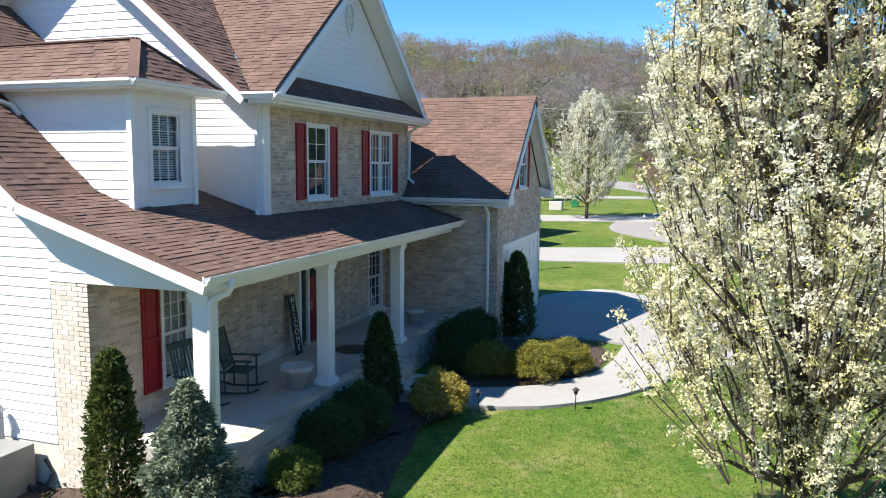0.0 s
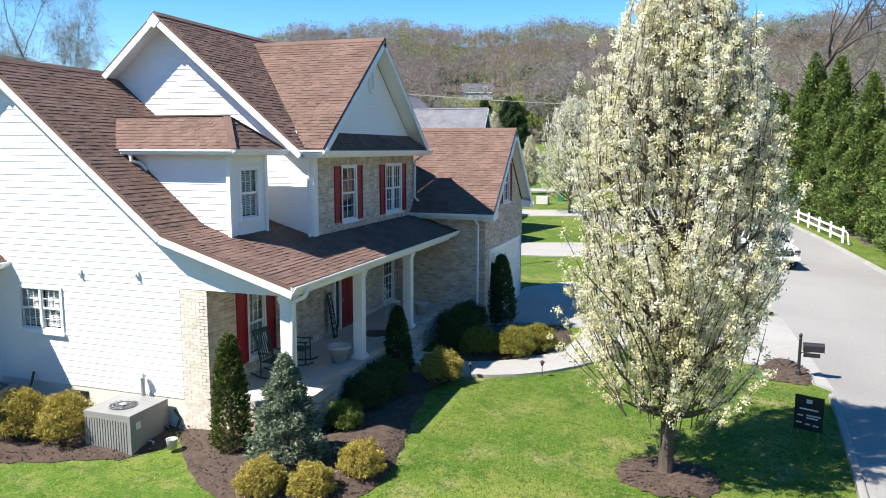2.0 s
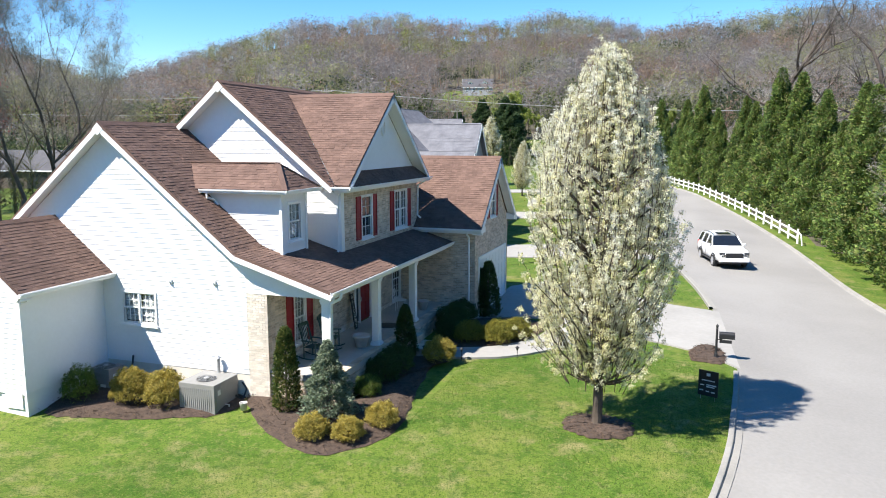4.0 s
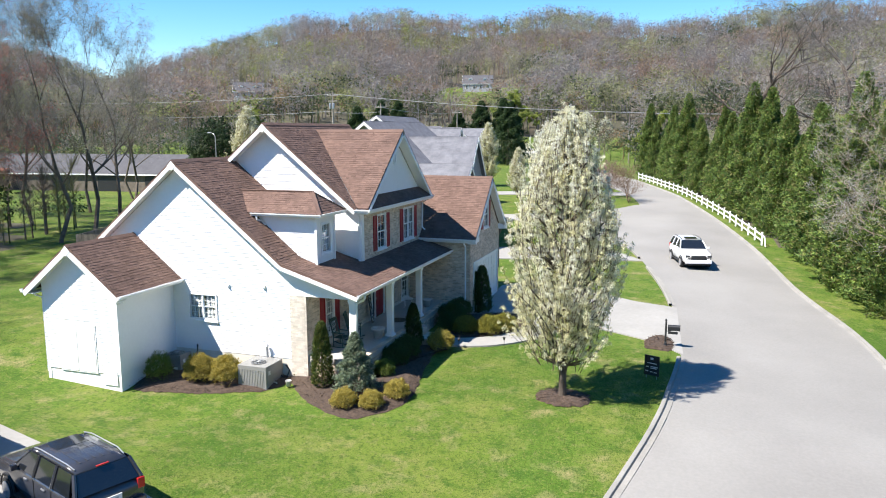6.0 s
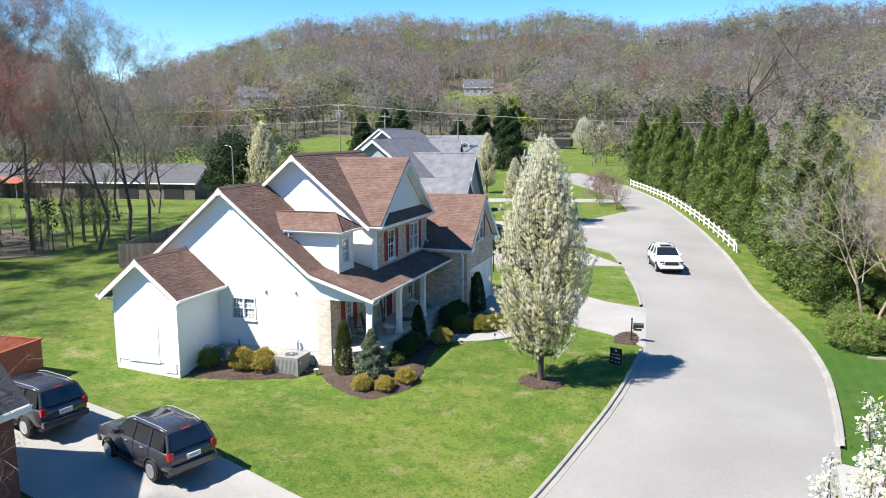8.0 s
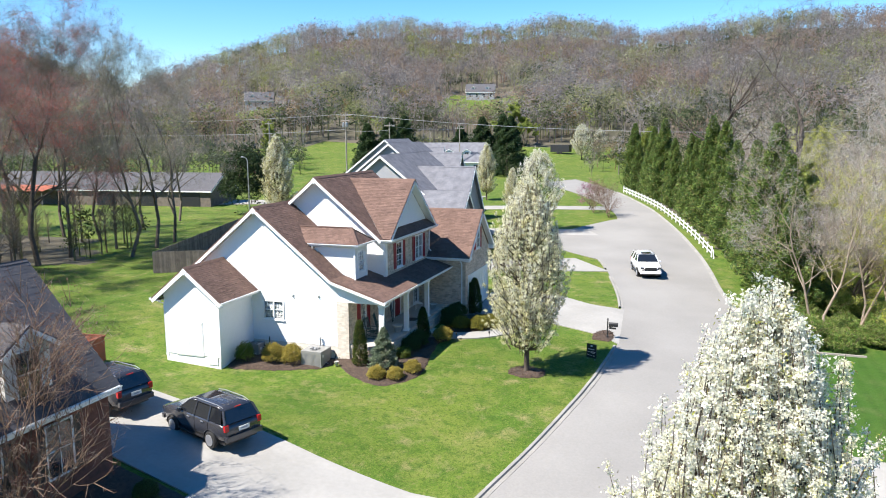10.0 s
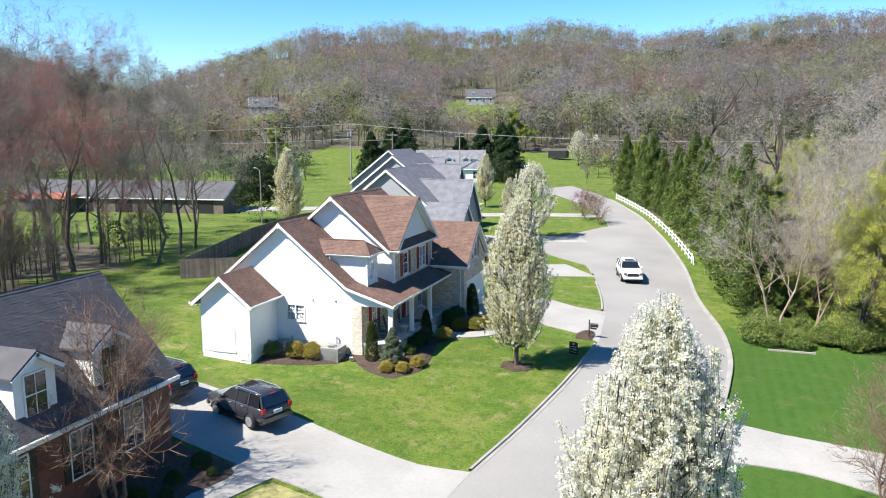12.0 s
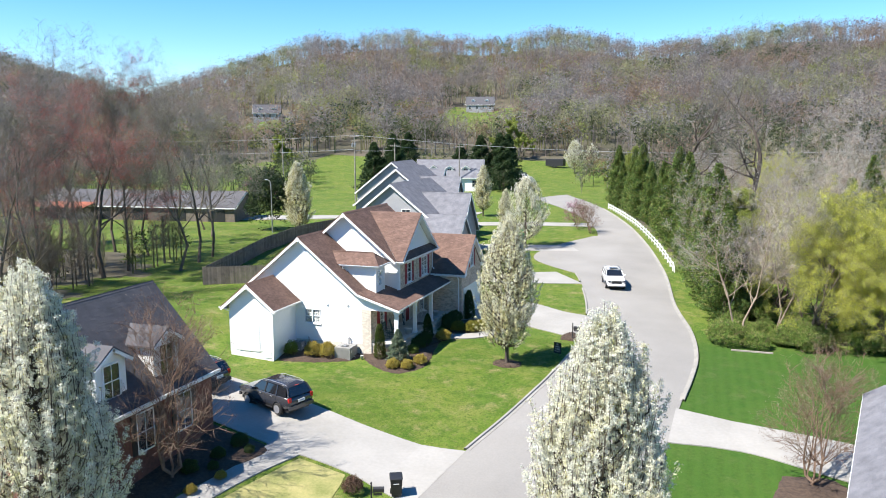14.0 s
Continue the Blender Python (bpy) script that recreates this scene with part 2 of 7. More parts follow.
def pieces(pl, poly, du, dv, holes=(), gap=0.01, thick=0.008, wedge=0.0, jitter=0.0, rng=None, bond=0.5):
    """Bricks or shingles in a polygon, as (eight corners) each."""
    rng = rng or random.Random(5)
    for k, (a0, a1, b0, b1, v0, v1) in enumerate(rows_of(poly, dv, holes)):
        lo, hi = min(a0, b0), max(a1, b1)
        x = lo - du * (bond * (k % 2) if not jitter else rng.random())
        while x < hi:
            w = du * (1 + jitter * rng.uniform(-1, 1))
            p, q = x + gap / 2, x + w - gap / 2
            p0, q0, p1, q1 = max(p, a0), min(q, a1), max(p, b0), min(q, b1)
            x += w
            if q0 - p0 < 0.02 and q1 - p1 < 0.02:
                continue
            q0, q1 = max(q0, p0 + 0.004), max(q1, p1 + 0.004)
            up = v1 - (gap if not wedge else -0.02)
            h = thick * ((rng.choice((0.45, 0.6, 1.0, 1.2)) * rng.uniform(0.92, 1.08)) if jitter else 1)
            t = h if not wedge else wedge
            yield [pl.at(p0, v0, -0.002), pl.at(q0, v0, -0.002), pl.at(q0, v0, h), pl.at(p0, v0, h), pl.at(p1, up, -0.002), pl.at(q1, up, -0.002), pl.at(q1, up, t), pl.at(p1, up, t)]


def laid(parent, pl, poly, kind, holes=(), singles=0, material=None):
    """Clads a plane in bricks or shingles; the first `singles` are objects of their own, the rest one mesh."""
    brick = kind == "brick"
    rng = random.Random(len(bpy.data.objects))
    gen = pieces(pl, poly, 0.21, 0.077, holes, 0.011, 0.005) if brick else pieces(pl, poly, 0.20, 0.130, holes, 0.005, 0.015, 0.002, 0.4, rng)
    if material and not brick:
        gen = pieces(pl, poly, 0.30, 0.14, holes, 0.003, 0.008, 0.002, 0.4, rng)
    rest, i = MB(), 0
    for p in gen:
        if i < singles:
            part(kind, MB().hexa(p), BRICKO if brick else SHINGLEO, parent)
        elif brick:
            rest.hexa(p)
        else:
            rest.slab(p)
        i += 1
    if rest.v:
        tagged(part(kind + "_cladding", rest, material or (BRICK if brick else SHINGLE), parent), kind="stuff")

# ---- land ----
HUB = Vector((20.0, -45.0))
CREST = [(-180, 8), (-60, 8), (-22, 6.4), (-12, 6.1), (-5, 6.7), (4, 5.7), (10, 6.6), (16, 5.9), (22, 6.7), (28, 6.1), (33, 4.5), (37.5, 2.9), (41, 1.6), (45, 3.3), (50, 5.0), (60, 6), (180, 8)]


def smooth_step(x, a, b):
    u = np.clip((x - a) / (b - a), 0, 1)
    return u * u * (3 - 2 * u)


def near_land(x, y):
    zy = np.interp(y, [-80, -45, -25, -11, -3, 0, 10, 35, 70, 95, 140], [-4.2, -3.5, -2.5, -1.35, -0.35, -0.04, 0.05, 0.6, 1.9, 2.2, 3.2])
    sl = np.interp(y, [-30, -14, -11, -5], [0.14, 0.12, 0.09, 0.05])
    south = smooth_step(-y, 3, 9)
    cross = south * np.clip((8 - x) * sl, 0, 2.6) + (1 - south) * np.clip((-3 - x) * 0.06, 0, 1.0) * (1 - smooth_step(y, 40, 60))
    return zy + cross - np.where(x > 13, np.clip((x - 13) * 0.06, 0, 0.7), 0)


def land(x, y):
    """Height of the ground: lawns near by, a wooded ridge all round the far side."""
    x, y = np.asarray(x, float), np.asarray(y, float)
    dx, dy = x - HUB.x, y - HUB.y
    r = np.hypot(dx, dy)
    turn = np.degrees(np.arctan2(-dx, dy))
    rise = np.interp(turn, [c[0] for c in CREST], [c[1] for c in CREST])
    top = 15.8 + 560 * np.tan(np.radians(rise))
    u = np.clip((r - 190) / 370, 0, 1)
    hill = (top - 3) * u ** 1.55 * np.where(r > 560, np.exp(-((r - 560) / 500.0) ** 2), 1)
    hill = hill + u * 3.0 * np.sin(x * 0.021 + 1) * np.cos(y * 0.017)
    return near_land(x, y) + hill


def gz(x, y):
    return float(land(x, y))


def grass_material():
    """Spring lawn: fine green turf, broad yellow-green drifts, straw patches; a lusher, striped lawn across the street."""
    m = mat("lawn_grass", (0.050, 0.105, 0.011), (0.090, 0.150, 0.020), 0.5, 0.9, bump=1.0, bscale=26, fine=19, spec=0.15)
    n, l = m.node_tree.nodes, m.node_tree.links
    b = n["Principled BSDF"]
    col = b.inputs["Base Color"].links[0].from_socket
    geo = n.new("ShaderNodeNewGeometry")
    pos = n.new("ShaderNodeSeparateXYZ")
    l.new(geo.outputs["Position"], pos.inputs[0])

    def fade(src, lo, hi, amount):
        r = n.new("ShaderNodeMapRange")
        r.inputs["From Min"].default_value, r.inputs["From Max"].default_value, r.inputs["To Max"].default_value = lo, hi, amount
        l.new(src, r.inputs["Value"])
        return r.outputs[0]

    def mixed(fac, a, c):
        x = n.new("ShaderNodeMix")
        x.data_type = 'RGBA'
        x.inputs["B"].default_value = (*c, 1)
        l.new(fac, x.inputs["Factor"]), l.new(a, x.inputs["A"])
        return x.outputs["Result"]

    def noise(scale, seed, rough=0.65):
        t = n.new("ShaderNodeTexNoise")
        t.inputs["Scale"].default_value, t.inputs["Detail"].default_value, t.inputs["Roughness"].default_value = scale, 6, rough
        off = n.new("ShaderNodeVectorMath")
        off.inputs[1].default_value = (seed, seed * 2, 0)
        l.new(geo.outputs["Position"], off.inputs[0]), l.new(off.outputs[0], t.inputs["Vector"])
        return t.outputs["Fac"]

    for scale, lo, hi, c, seed, amount in ((0.16, 0.40, 0.62, (0.150, 0.180, 0.030), 7.0, 0.6), (0.45, 0.50, 0.72, (0.20, 0.20, 0.055), 13.0, 0.8), (0.8, 0.535, 0.70, (0.27, 0.225, 0.11), 21.0, 0.8), (3.1, 0.55, 0.72, (0.20, 0.17, 0.075), 40.0, 0.75),
                                           (1.4, 0.52, 0.68, (0.032, 0.088, 0.009), 52.0, 0.8), (6.0, 0.52, 0.66, (0.028, 0.065, 0.008), 60.0, 0.75), (11.0, 0.54, 0.66, (0.18, 0.18, 0.05), 80.0, 0.75), (23.0, 0.5, 0.62, (0.028, 0.06, 0.008), 95.0, 0.75)):
        col = mixed(fade(noise(scale, seed), lo, hi, amount), col, c)
    # the tended lawn across the street, with its mowing stripes
    wave = n.new("ShaderNodeTexWave")
    wave.bands_direction = 'X'
    wave.inputs["Scale"].default_value, wave.inputs["Distortion"].default_value = 0.42, 0.5
    l.new(geo.outputs["Position"], wave.inputs["Vector"])
    lush = mixed(fade(wave.outputs["Fac"], 0.15, 0.85, 0.4), mixed(fade(noise(5.0, 31.0), 0.45, 0.7, 0.7), mixed(fade(noise(0.3, 3.0), 0.0, 0.3, 0.88), col, (0.030, 0.080, 0.012)), (0.019, 0.052, 0.008)), (0.044, 0.100, 0.016))
    x = n.new("ShaderNodeMix")
    x.data_type = 'RGBA'
    here = n.new("ShaderNodeMath")
    here.operation = 'MULTIPLY'
    l.new(fade(pos.outputs["X"], 19.0, 20.0, 0.9), here.inputs[0]), l.new(fade(pos.outputs["Y"], 17.0, 12.0, 1.0), here.inputs[1])
    l.new(here.outputs[0], x.inputs["Factor"]), l.new(col, x.inputs["A"]), l.new(lush, x.inputs["B"])
    l.new(x.outputs["Result"], b.inputs["Base Color"])
    return m


GRASS = grass_material()
LITTER = mat("leaf_litter", (0.098, 0.080, 0.056), (0.062, 0.060, 0.034), 0.05, 1.0, bump=0.6, bscale=6, fine=0.8)
xs = np.concatenate([np.linspace(-1500, -320, 20), np.linspace(-300, -70, 30), np.arange(-66, 52, 0.8), np.linspace(56, 300, 32), np.linspace(320, 1500, 20)])
ys = np.concatenate([np.linspace(-1400, -140, 14), np.linspace(-120, -58, 8), np.arange(-54, 112, 0.8), np.linspace(116, 800, 110), np.linspace(830, 1800, 14)])
gx, gy = np.meshgrid(xs, ys)
gzs = land(gx, gy)
nx, ny = len(xs), len(ys)
q = MB()
q.v = [tuple(p) for p in np.stack([gx.ravel(), gy.ravel(), gzs.ravel()], 1).tolist()]
q.f = [(j * nx + i, j * nx + i + 1, (j + 1) * nx + i + 1, (j + 1) * nx + i) for j in range(ny - 1) for i in range(nx - 1)]
ground = solo("ground", q, GRASS, "green spring lawn with straw patches, wooded hills behind", "ground", kind="structure", smooth=True)
ground.data.materials.append(LITTER)


def wooded(x, y):
    """Where the ground lies under trees rather than mown grass."""
    if 23.8 < math.degrees(math.atan2(HUB.x - x, y - HUB.y)) < 28.0 and math.hypot(x - HUB.x, y - HUB.y) < 262 and y > 100:
        return False
    if math.hypot(x - HUB.x, y - HUB.y) > 255:
        return not ((-104 < x < -62 and 268 < y < 338) or (-192 < x < -164 and 250 < y < 286) or (-110 < x < -98 and 240 < y < 270))
    if y > 38 and x > np.interp(y, [8, 15, 25, 42, 64, 98], [25, 24.6, 23.3, 21.4, 16.8, 8]) and y < 200 and (x < 40 or y > 34):
        return True
    return x < -35.5 + 2.5 * math.sin(y * 0.45) + 1.5 * math.sin(y * 1.3) - 0.5 * max(0, y - 14) and -60 < y < 27


cx, cy = (gx[:-1, :-1] + gx[1:, 1:]).ravel() / 2, (gy[:-1, :-1] + gy[1:, 1:]).ravel() / 2
ground.data.polygons.foreach_set("material_index", [1 if wooded(a, b) else 0 for a, b in zip(cx, cy)])


def smooth_line(pts, step=1.0):
    """Catmull-Rom through the points, sampled about every step metres."""
    p = [Vector(a) for a in pts]
    p = [p[0] * 2 - p[1]] + p + [p[-1] * 2 - p[-2]]
    out = []
    for i in range(1, len(p) - 2):
        n = max(2, int((p[i + 1] - p[i]).length / step))
        for k in range(n):
            t = k / n
            out.append(0.5 * ((2 * p[i]) + (p[i + 1] - p[i - 1]) * t + (2 * p[i - 1] - 5 * p[i] + 4 * p[i + 1] - p[i + 2]) * t * t + (3 * p[i] - p[i - 1] - 3 * p[i + 1] + p[i + 2]) * t ** 3))
    return out + [p[-2]]


def ribbon(left, right, across, lift, name, material, label, category, thick=0.12):
    """A paved strip between two lines of equal length."""
    q, n = MB(), len(left)
    for a, b in zip(left, right):
        for k in range(across + 1):
            c = a.lerp(b, k / across)
            q.v.append((c.x, c.y, gz(c.x, c.y) + lift))
    w = across + 1
    q.f = [(i * w + k, i * w + k + 1, (i + 1) * w + k + 1, (i + 1) * w + k) for i in range(n - 1) for k in range(across)]
    for side in (0, across):
        base = len(q.v)
        for i in range(n):
            x, y, z = q.v[i * w + side]
            q.v.append((x, y, z - thick))
        q.f += [(i * w + side, (i + 1) * w + side, base + i + 1, base + i) for i in range(n - 1)]
    return solo(name, q, material, label, category, kind="structure", smooth=False)


def resample(line, n):
    d = [0.0]
    for a, b in zip(line, line[1:]):
        d.append(d[-1] + (b - a).length)
    out = []
    for k in range(n):
        s = d[-1] * k / (n - 1)
        i = min(max(j for j in range(len(d)) if d[j] <= s + 1e-9), len(line) - 2)
        f = (s - d[i]) / max(d[i + 1] - d[i], 1e-9)
        out.append(line[i].lerp(line[i + 1], f))
    return out


LEFT = [(3.0, -60), (6.5, -40), (9.0, -22), (9.7, -15.5), (10.7, -11.1), (12.0, -6.6), (13.3, -1.0), (13.75, 3.0), (14.05, 8.5), (13.55, 15.6), (12.45, 22.8), (10.2, 32.8), (8.6, 37.5), (8.4, 43), (9.2, 52), (7.6, 67), (-1.0, 92), (-12, 112)]
RIGHT = [(14, -60), (17, -40), (19.3, -22), (20.2, -14), (21.0, -8), (21.7, -2.2), (22.3, 3.0), (22.65, 8.6), (22.2, 15.2), (20.6, 24.3), (18.8, 40.5), (14.2, 63.5), (4.6, 98), (-6, 122)]
lk, rk = smooth_line(LEFT), smooth_line(RIGHT)
road = ribbon(resample(lk, 170), resample(rk, 170), 14, 0.05, "road", ROAD, "sun-bleached grey asphalt street curving uphill", "road")
# bay of the road before the neighbours' drives
BAY_A = smooth_line([(9.6, 34.6), (6.0, 38.0), (3.4, 41.5), (3.0, 46), (4.5, 52), (8.2, 60)])
BAY_B = smooth_line([(11.0, 33.0), (11.0, 38), (11.0, 42), (11.0, 47), (11.0, 54), (9.5, 61)])
ribbon(resample(BAY_A, 30), resample(BAY_B, 30), 8, 0.055, "road_bay", ROAD, "widened grey asphalt bay of the street", "road")


def kerb(line, name, out):
    """A kerb stone run with a gutter lip; out: which side the grass is on."""
    q = MB()
    prof = [(0.16, -0.05), (0.16, 0.145), (0.13, 0.16), (0.04, 0.16), (0.01, 0.15), (-0.02, 0.07), (-0.20, 0.058), (-0.21, -0.05)]
    n = len(prof)
    for i, p in enumerate(line):
        t = (line[min(i + 1, len(line) - 1)] - line[max(i - 1, 0)]).normalized()
        s = Vector((-t.y, t.x)) * out
        z = gz(p.x, p.y)
        for a, h in prof:
            q.v.append((p.x + s.x * a, p.y + s.y * a, z + h))
    q.f = [(i * n + k, i * n + (k + 1) % n, (i + 1) * n + (k + 1) % n, (i + 1) * n + k) for i in range(len(line) - 1) for k in range(n)]
    solo(name, q, KERB, "pale concrete kerb and gutter along the street", "kerb", kind="structure")


def stretch(line, y0, y1):
    return [p for p in line if y0 <= p.y <= y1]


kerb(stretch(lk, -60, -16.8), "kerb", 1)
kerb(stretch(lk, -11.2, 8.2), "kerb", 1)
kerb(stretch(lk, 16.0, 27.6), "kerb", 1)
kerb(stretch(lk, 30.0, 34.5), "kerb", 1)
kerb(stretch(rk, -60, -7.0), "kerb", -1)
kerb(stretch(rk, -2.2, 97), "kerb", -1)


def paving(name, a, b, n, across, label, lift=0.06, material=None):
    return ribbon(resample(smooth_line([Vector(p) for p in a]), n), resample(smooth_line([Vector(p) for p in b]), n), across, lift, name, material or CONC, label, "driveway")


# the drive to the garage, flared at the street
paving("driveway", [(3.3, 11.6), (5.6, 12.6), (7.9, 12.0), (10.4, 10.7), (12.6, 9.5), (14.15, 7.9)], [(3.3, 18.6), (5.2, 20.6), (7.3, 19.6), (9.2, 18.6), (11.4, 16.9), (13.7, 16.2)], 24, 10, "pale concrete driveway in front of the garage")
paving("footpath", [(2.4, 5.75), (4.1, 5.85), (5.8, 6.4), (7.3, 7.8), (8.3, 9.6), (8.9, 11.6)], [(2.4, 6.9), (4.1, 7.15), (5.2, 7.7), (6.2, 8.8), (6.7, 10.2), (6.9, 12.6)], 24, 3, "curved pale concrete footpath to the porch", 0.075)
# the neighbour's drive in the foreground
paving("driveway_near", [(-14.0, -5.6), (-10.9, -6.7), (-6.5, -7.8), (0.4, -9.4), (4.4, -10.5), (8.2, -11.2), (10.7, -11.2)], [(-14.0, -12.5), (-9.0, -13.2), (-3.6, -14.2), (0.9, -15.0), (3.4, -15.2), (6.0, -15.6), (9.7, -17.0)], 40, 10, "wide pale concrete driveway with parked cars", 0.06)
paving("footpath_near", [(0.6, -14.9), (0.3, -17.5), (-0.4, -20.5), (-1.2, -24)], [(2.6, -15.2), (1.6, -17.8), (0.9, -20.5), (0.1, -24)], 16, 3, "pale concrete path beside a planted bed", 0.07)
STRAW = mat("dry_grass", (0.32, 0.285, 0.115), (0.16, 0.175, 0.05), 0.9, 0.95, bump=0.8, bscale=22, fine=7)
ribbon(resample(smooth_line([Vector(p) for p in ((2.75, -15.45), (2.0, -17.8), (1.25, -20.5), (0.5, -24))]), 24), resample(smooth_line([Vector(p) for p in ((5.6, -15.75), (5.9, -18), (5.6, -21), (5.2, -24))]), 24), 6, 0.03, "dry_lawn", STRAW, "pale straw-coloured dormant lawn beside the path", "lawn", 0.06)
# across the street
paving("driveway_across", [(21.5, -2.3), (25.2, -2.9), (31.1, -4.0), (40, -6)], [(21.2, -6.6), (25.0, -6.2), (29.2, -7.6), (38, -11)], 24, 6, "pale concrete driveway across the street")
paving("driveway_up", [(7.4, 34.6), (3, 33.0), (-3, 31)], [(11.2, 29.2), (6.5, 28.2), (-3, 26.5)], 16, 6, "pale concrete driveway of the grey house")
paving("driveway_up", [(6.0, 52), (-1, 50.5), (-12, 48)], [(8.0, 48), (-1, 46.2), (-12, 44)], 16, 6, "pale concrete driveway of the grey house")
paving("driveway_up", [(6.0, 73), (-4, 71.5), (-14, 69)], [(7.0, 69), (-4, 67.8), (-14, 65)], 16, 6, "pale concrete driveway further up the street")
paving("lane", [(-90, 70), (-60, 67), (-30, 75), (-15, 84)], [(-90, 63), (-60, 61), (-30, 71), (-15, 80)], 30, 4, "pale gravel lane beyond the gardens", 0.1)


def bed(name, outline, label, chips, seed, hill=0.05):
    """A mulched bed with a soft raised surface and loose bark chips."""
    pts = resample(smooth_line([Vector(p) for p in outline + outline[:1]], 0.5), 72)[:-1]
    c = sum(pts, Vector((0, 0))) / len(pts)
    rng = random.Random(seed)
    pts = [p + Vector((rng.gauss(0, 0.035), rng.gauss(0, 0.035))) for p in pts]
    q = MB()
    rings = (1.0, 0.93, 0.75, 0.5, 0.25)
    for f in rings:
        for p in pts:
            a = c.lerp(p, f)
            q.v.append((a.x, a.y, gz(a.x, a.y) + (0.015 if f == 1 else 0.075 if f > 0.9 else 0.075 + hill)))
    n = len(pts)
    q.f = [(r * n + k, r * n + (k + 1) % n, (r + 1) * n + (k + 1) % n, (r + 1) * n + k) for r in range(len(rings) - 1) for k in range(n)] + [tuple((len(rings) - 1) * n + k for k in range(n))]
    b = solo(name, q, MULCH, label, "flower bed", kind="structure", smooth=True)
    w = MB()
    for _ in range(int(chips * 1.4)):
        k = rng.randrange(n)
        p = c.lerp(pts[k].lerp(pts[(k + 1) % n], rng.random()), math.sqrt(rng.random()) * rng.choice((1.0, 1.0, 1.0, 1.05)))
        m = pose(p.x, p.y, gz(p.x, p.y) + 0.085 + hill * 0.8, rng.uniform(-25, 25), rng.uniform(-25, 25), rng.uniform(0, 360))
        s, t = rng.uniform(0.012, 0.036), rng.uniform(0.005, 0.011)
        w.box(-s, s, -t, t, -0.004, 0.006, m)
    tagged(part("mulch_chips", w, CHIP, b), kind="stuff")
    return b


bed("mulch_bed", [(-0.9, 0.05), (0.0, -1.1), (1.1, -1.9), (2.6, -2.65), (3.8, -2.3), (4.6, -0.9), (4.55, 0.2), (4.2, 1.5), (3.85, 3.5), (3.75, 5.0), (4.2, 5.7), (2.4, 5.65), (2.35, 3), (2.35, 0.2)], "dark brown bark mulch bed along the porch", 2600, 3)
bed("mulch_bed", [(2.6, 7.0), (4.1, 7.25), (5.1, 7.8), (6.05, 8.9), (6.55, 10.3), (6.5, 11.6), (5.5, 12.4), (3.6, 11.8), (2.7, 11.0)], "dark brown bark mulch bed inside the path's curve", 1300, 4)
bed("mulch_bed", [(-7.0, 0.2), (-6.1, -2.9), (-5.0, -2.75), (-3.6, -2.4), (-2.4, -1.9), (-1.0, -1.4), (-0.9, 0.1), (-3.5, 0.2)], "dark brown mulch bed beside the air conditioner", 700, 5)
bed("tree_ring", [(9.1, 0.5), (9.9, 0.1), (10.8, 0.4), (11.0, 1.1), (10.5, 1.75), (9.6, 1.8), (9.0, 1.3)], "thin brown mulch ring round the blossoming tree", 420, 6, 0.03)
bed("mulch_bed", [(12.5, 8.3), (13.5, 8.2), (13.75, 8.9), (13.55, 10.3), (12.9, 10.5), (12.4, 9.4)], "small brown mulch bed under the mailbox", 300, 7, 0.02)
bed("mulch_bed", [(-3.2, -14.6), (-0.2, -15.0), (1.2, -15.6), (0.2, -18.0), (-0.6, -20.6), (-1.6, -24), (-4.2, -24), (-3.6, -18)], "dark planted bed in front of the brick house", 900, 8)
bed("mulch_bed", [(27.0, -8.2), (29.5, -8.0), (31.0, -11), (29.5, -16), (26.2, -16), (26.3, -11)], "brown mulch bed across the street", 200, 9)

# grass blades where the lawn is seen from close by
rng = random.Random(11)
q = MB()
q.t = []
while len(q.v) < 3 * 80000:
    y = rng.uniform(-11, 8)
    x = rng.uniform(-2, np.interp(y, [-11, -6, 0, 8], [10.4, 12, 13.2, 13.7]))
    if (x < 4.7 and y > -2.8) or (x < 9 and y > 5.6 and x < 3.5 + (y - 5) * 1.4) or (y < -1 and x < 0.5 and y < -9.2):
        continue
    if x < 0 and y > -3 or y < -9.2 - 0.2 * x:
        continue
    z, h, a, w = gz(x, y), rng.uniform(0.02, 0.05), rng.uniform(0, 6.28), rng.uniform(0.004, 0.008)
    dx, dy, lean = math.cos(a) * w, math.sin(a) * w, rng.uniform(-0.04, 0.04)
    k = len(q.v)
    q.v += [(x - dx, y - dy, z - 0.005), (x + dx, y + dy, z - 0.005), (x + lean, y + rng.uniform(-0.04, 0.04), z + h)]
    q.f.append((k, k + 1, k + 2))
    c = rng.choice(((0.06, 0.125, 0.012, 1), (0.08, 0.15, 0.016, 1), (0.11, 0.175, 0.026, 1), (0.05, 0.10, 0.01, 1), (0.14, 0.16, 0.04, 1)))
    q.t += [c, c, c]
solo("grass", q, LEAF, "short green lawn grass blades", "grass", kind="stuff")

# ---- the house ----
house = thing("house", "two-storey house in white siding and buff brick, brown shingle roof", "house")


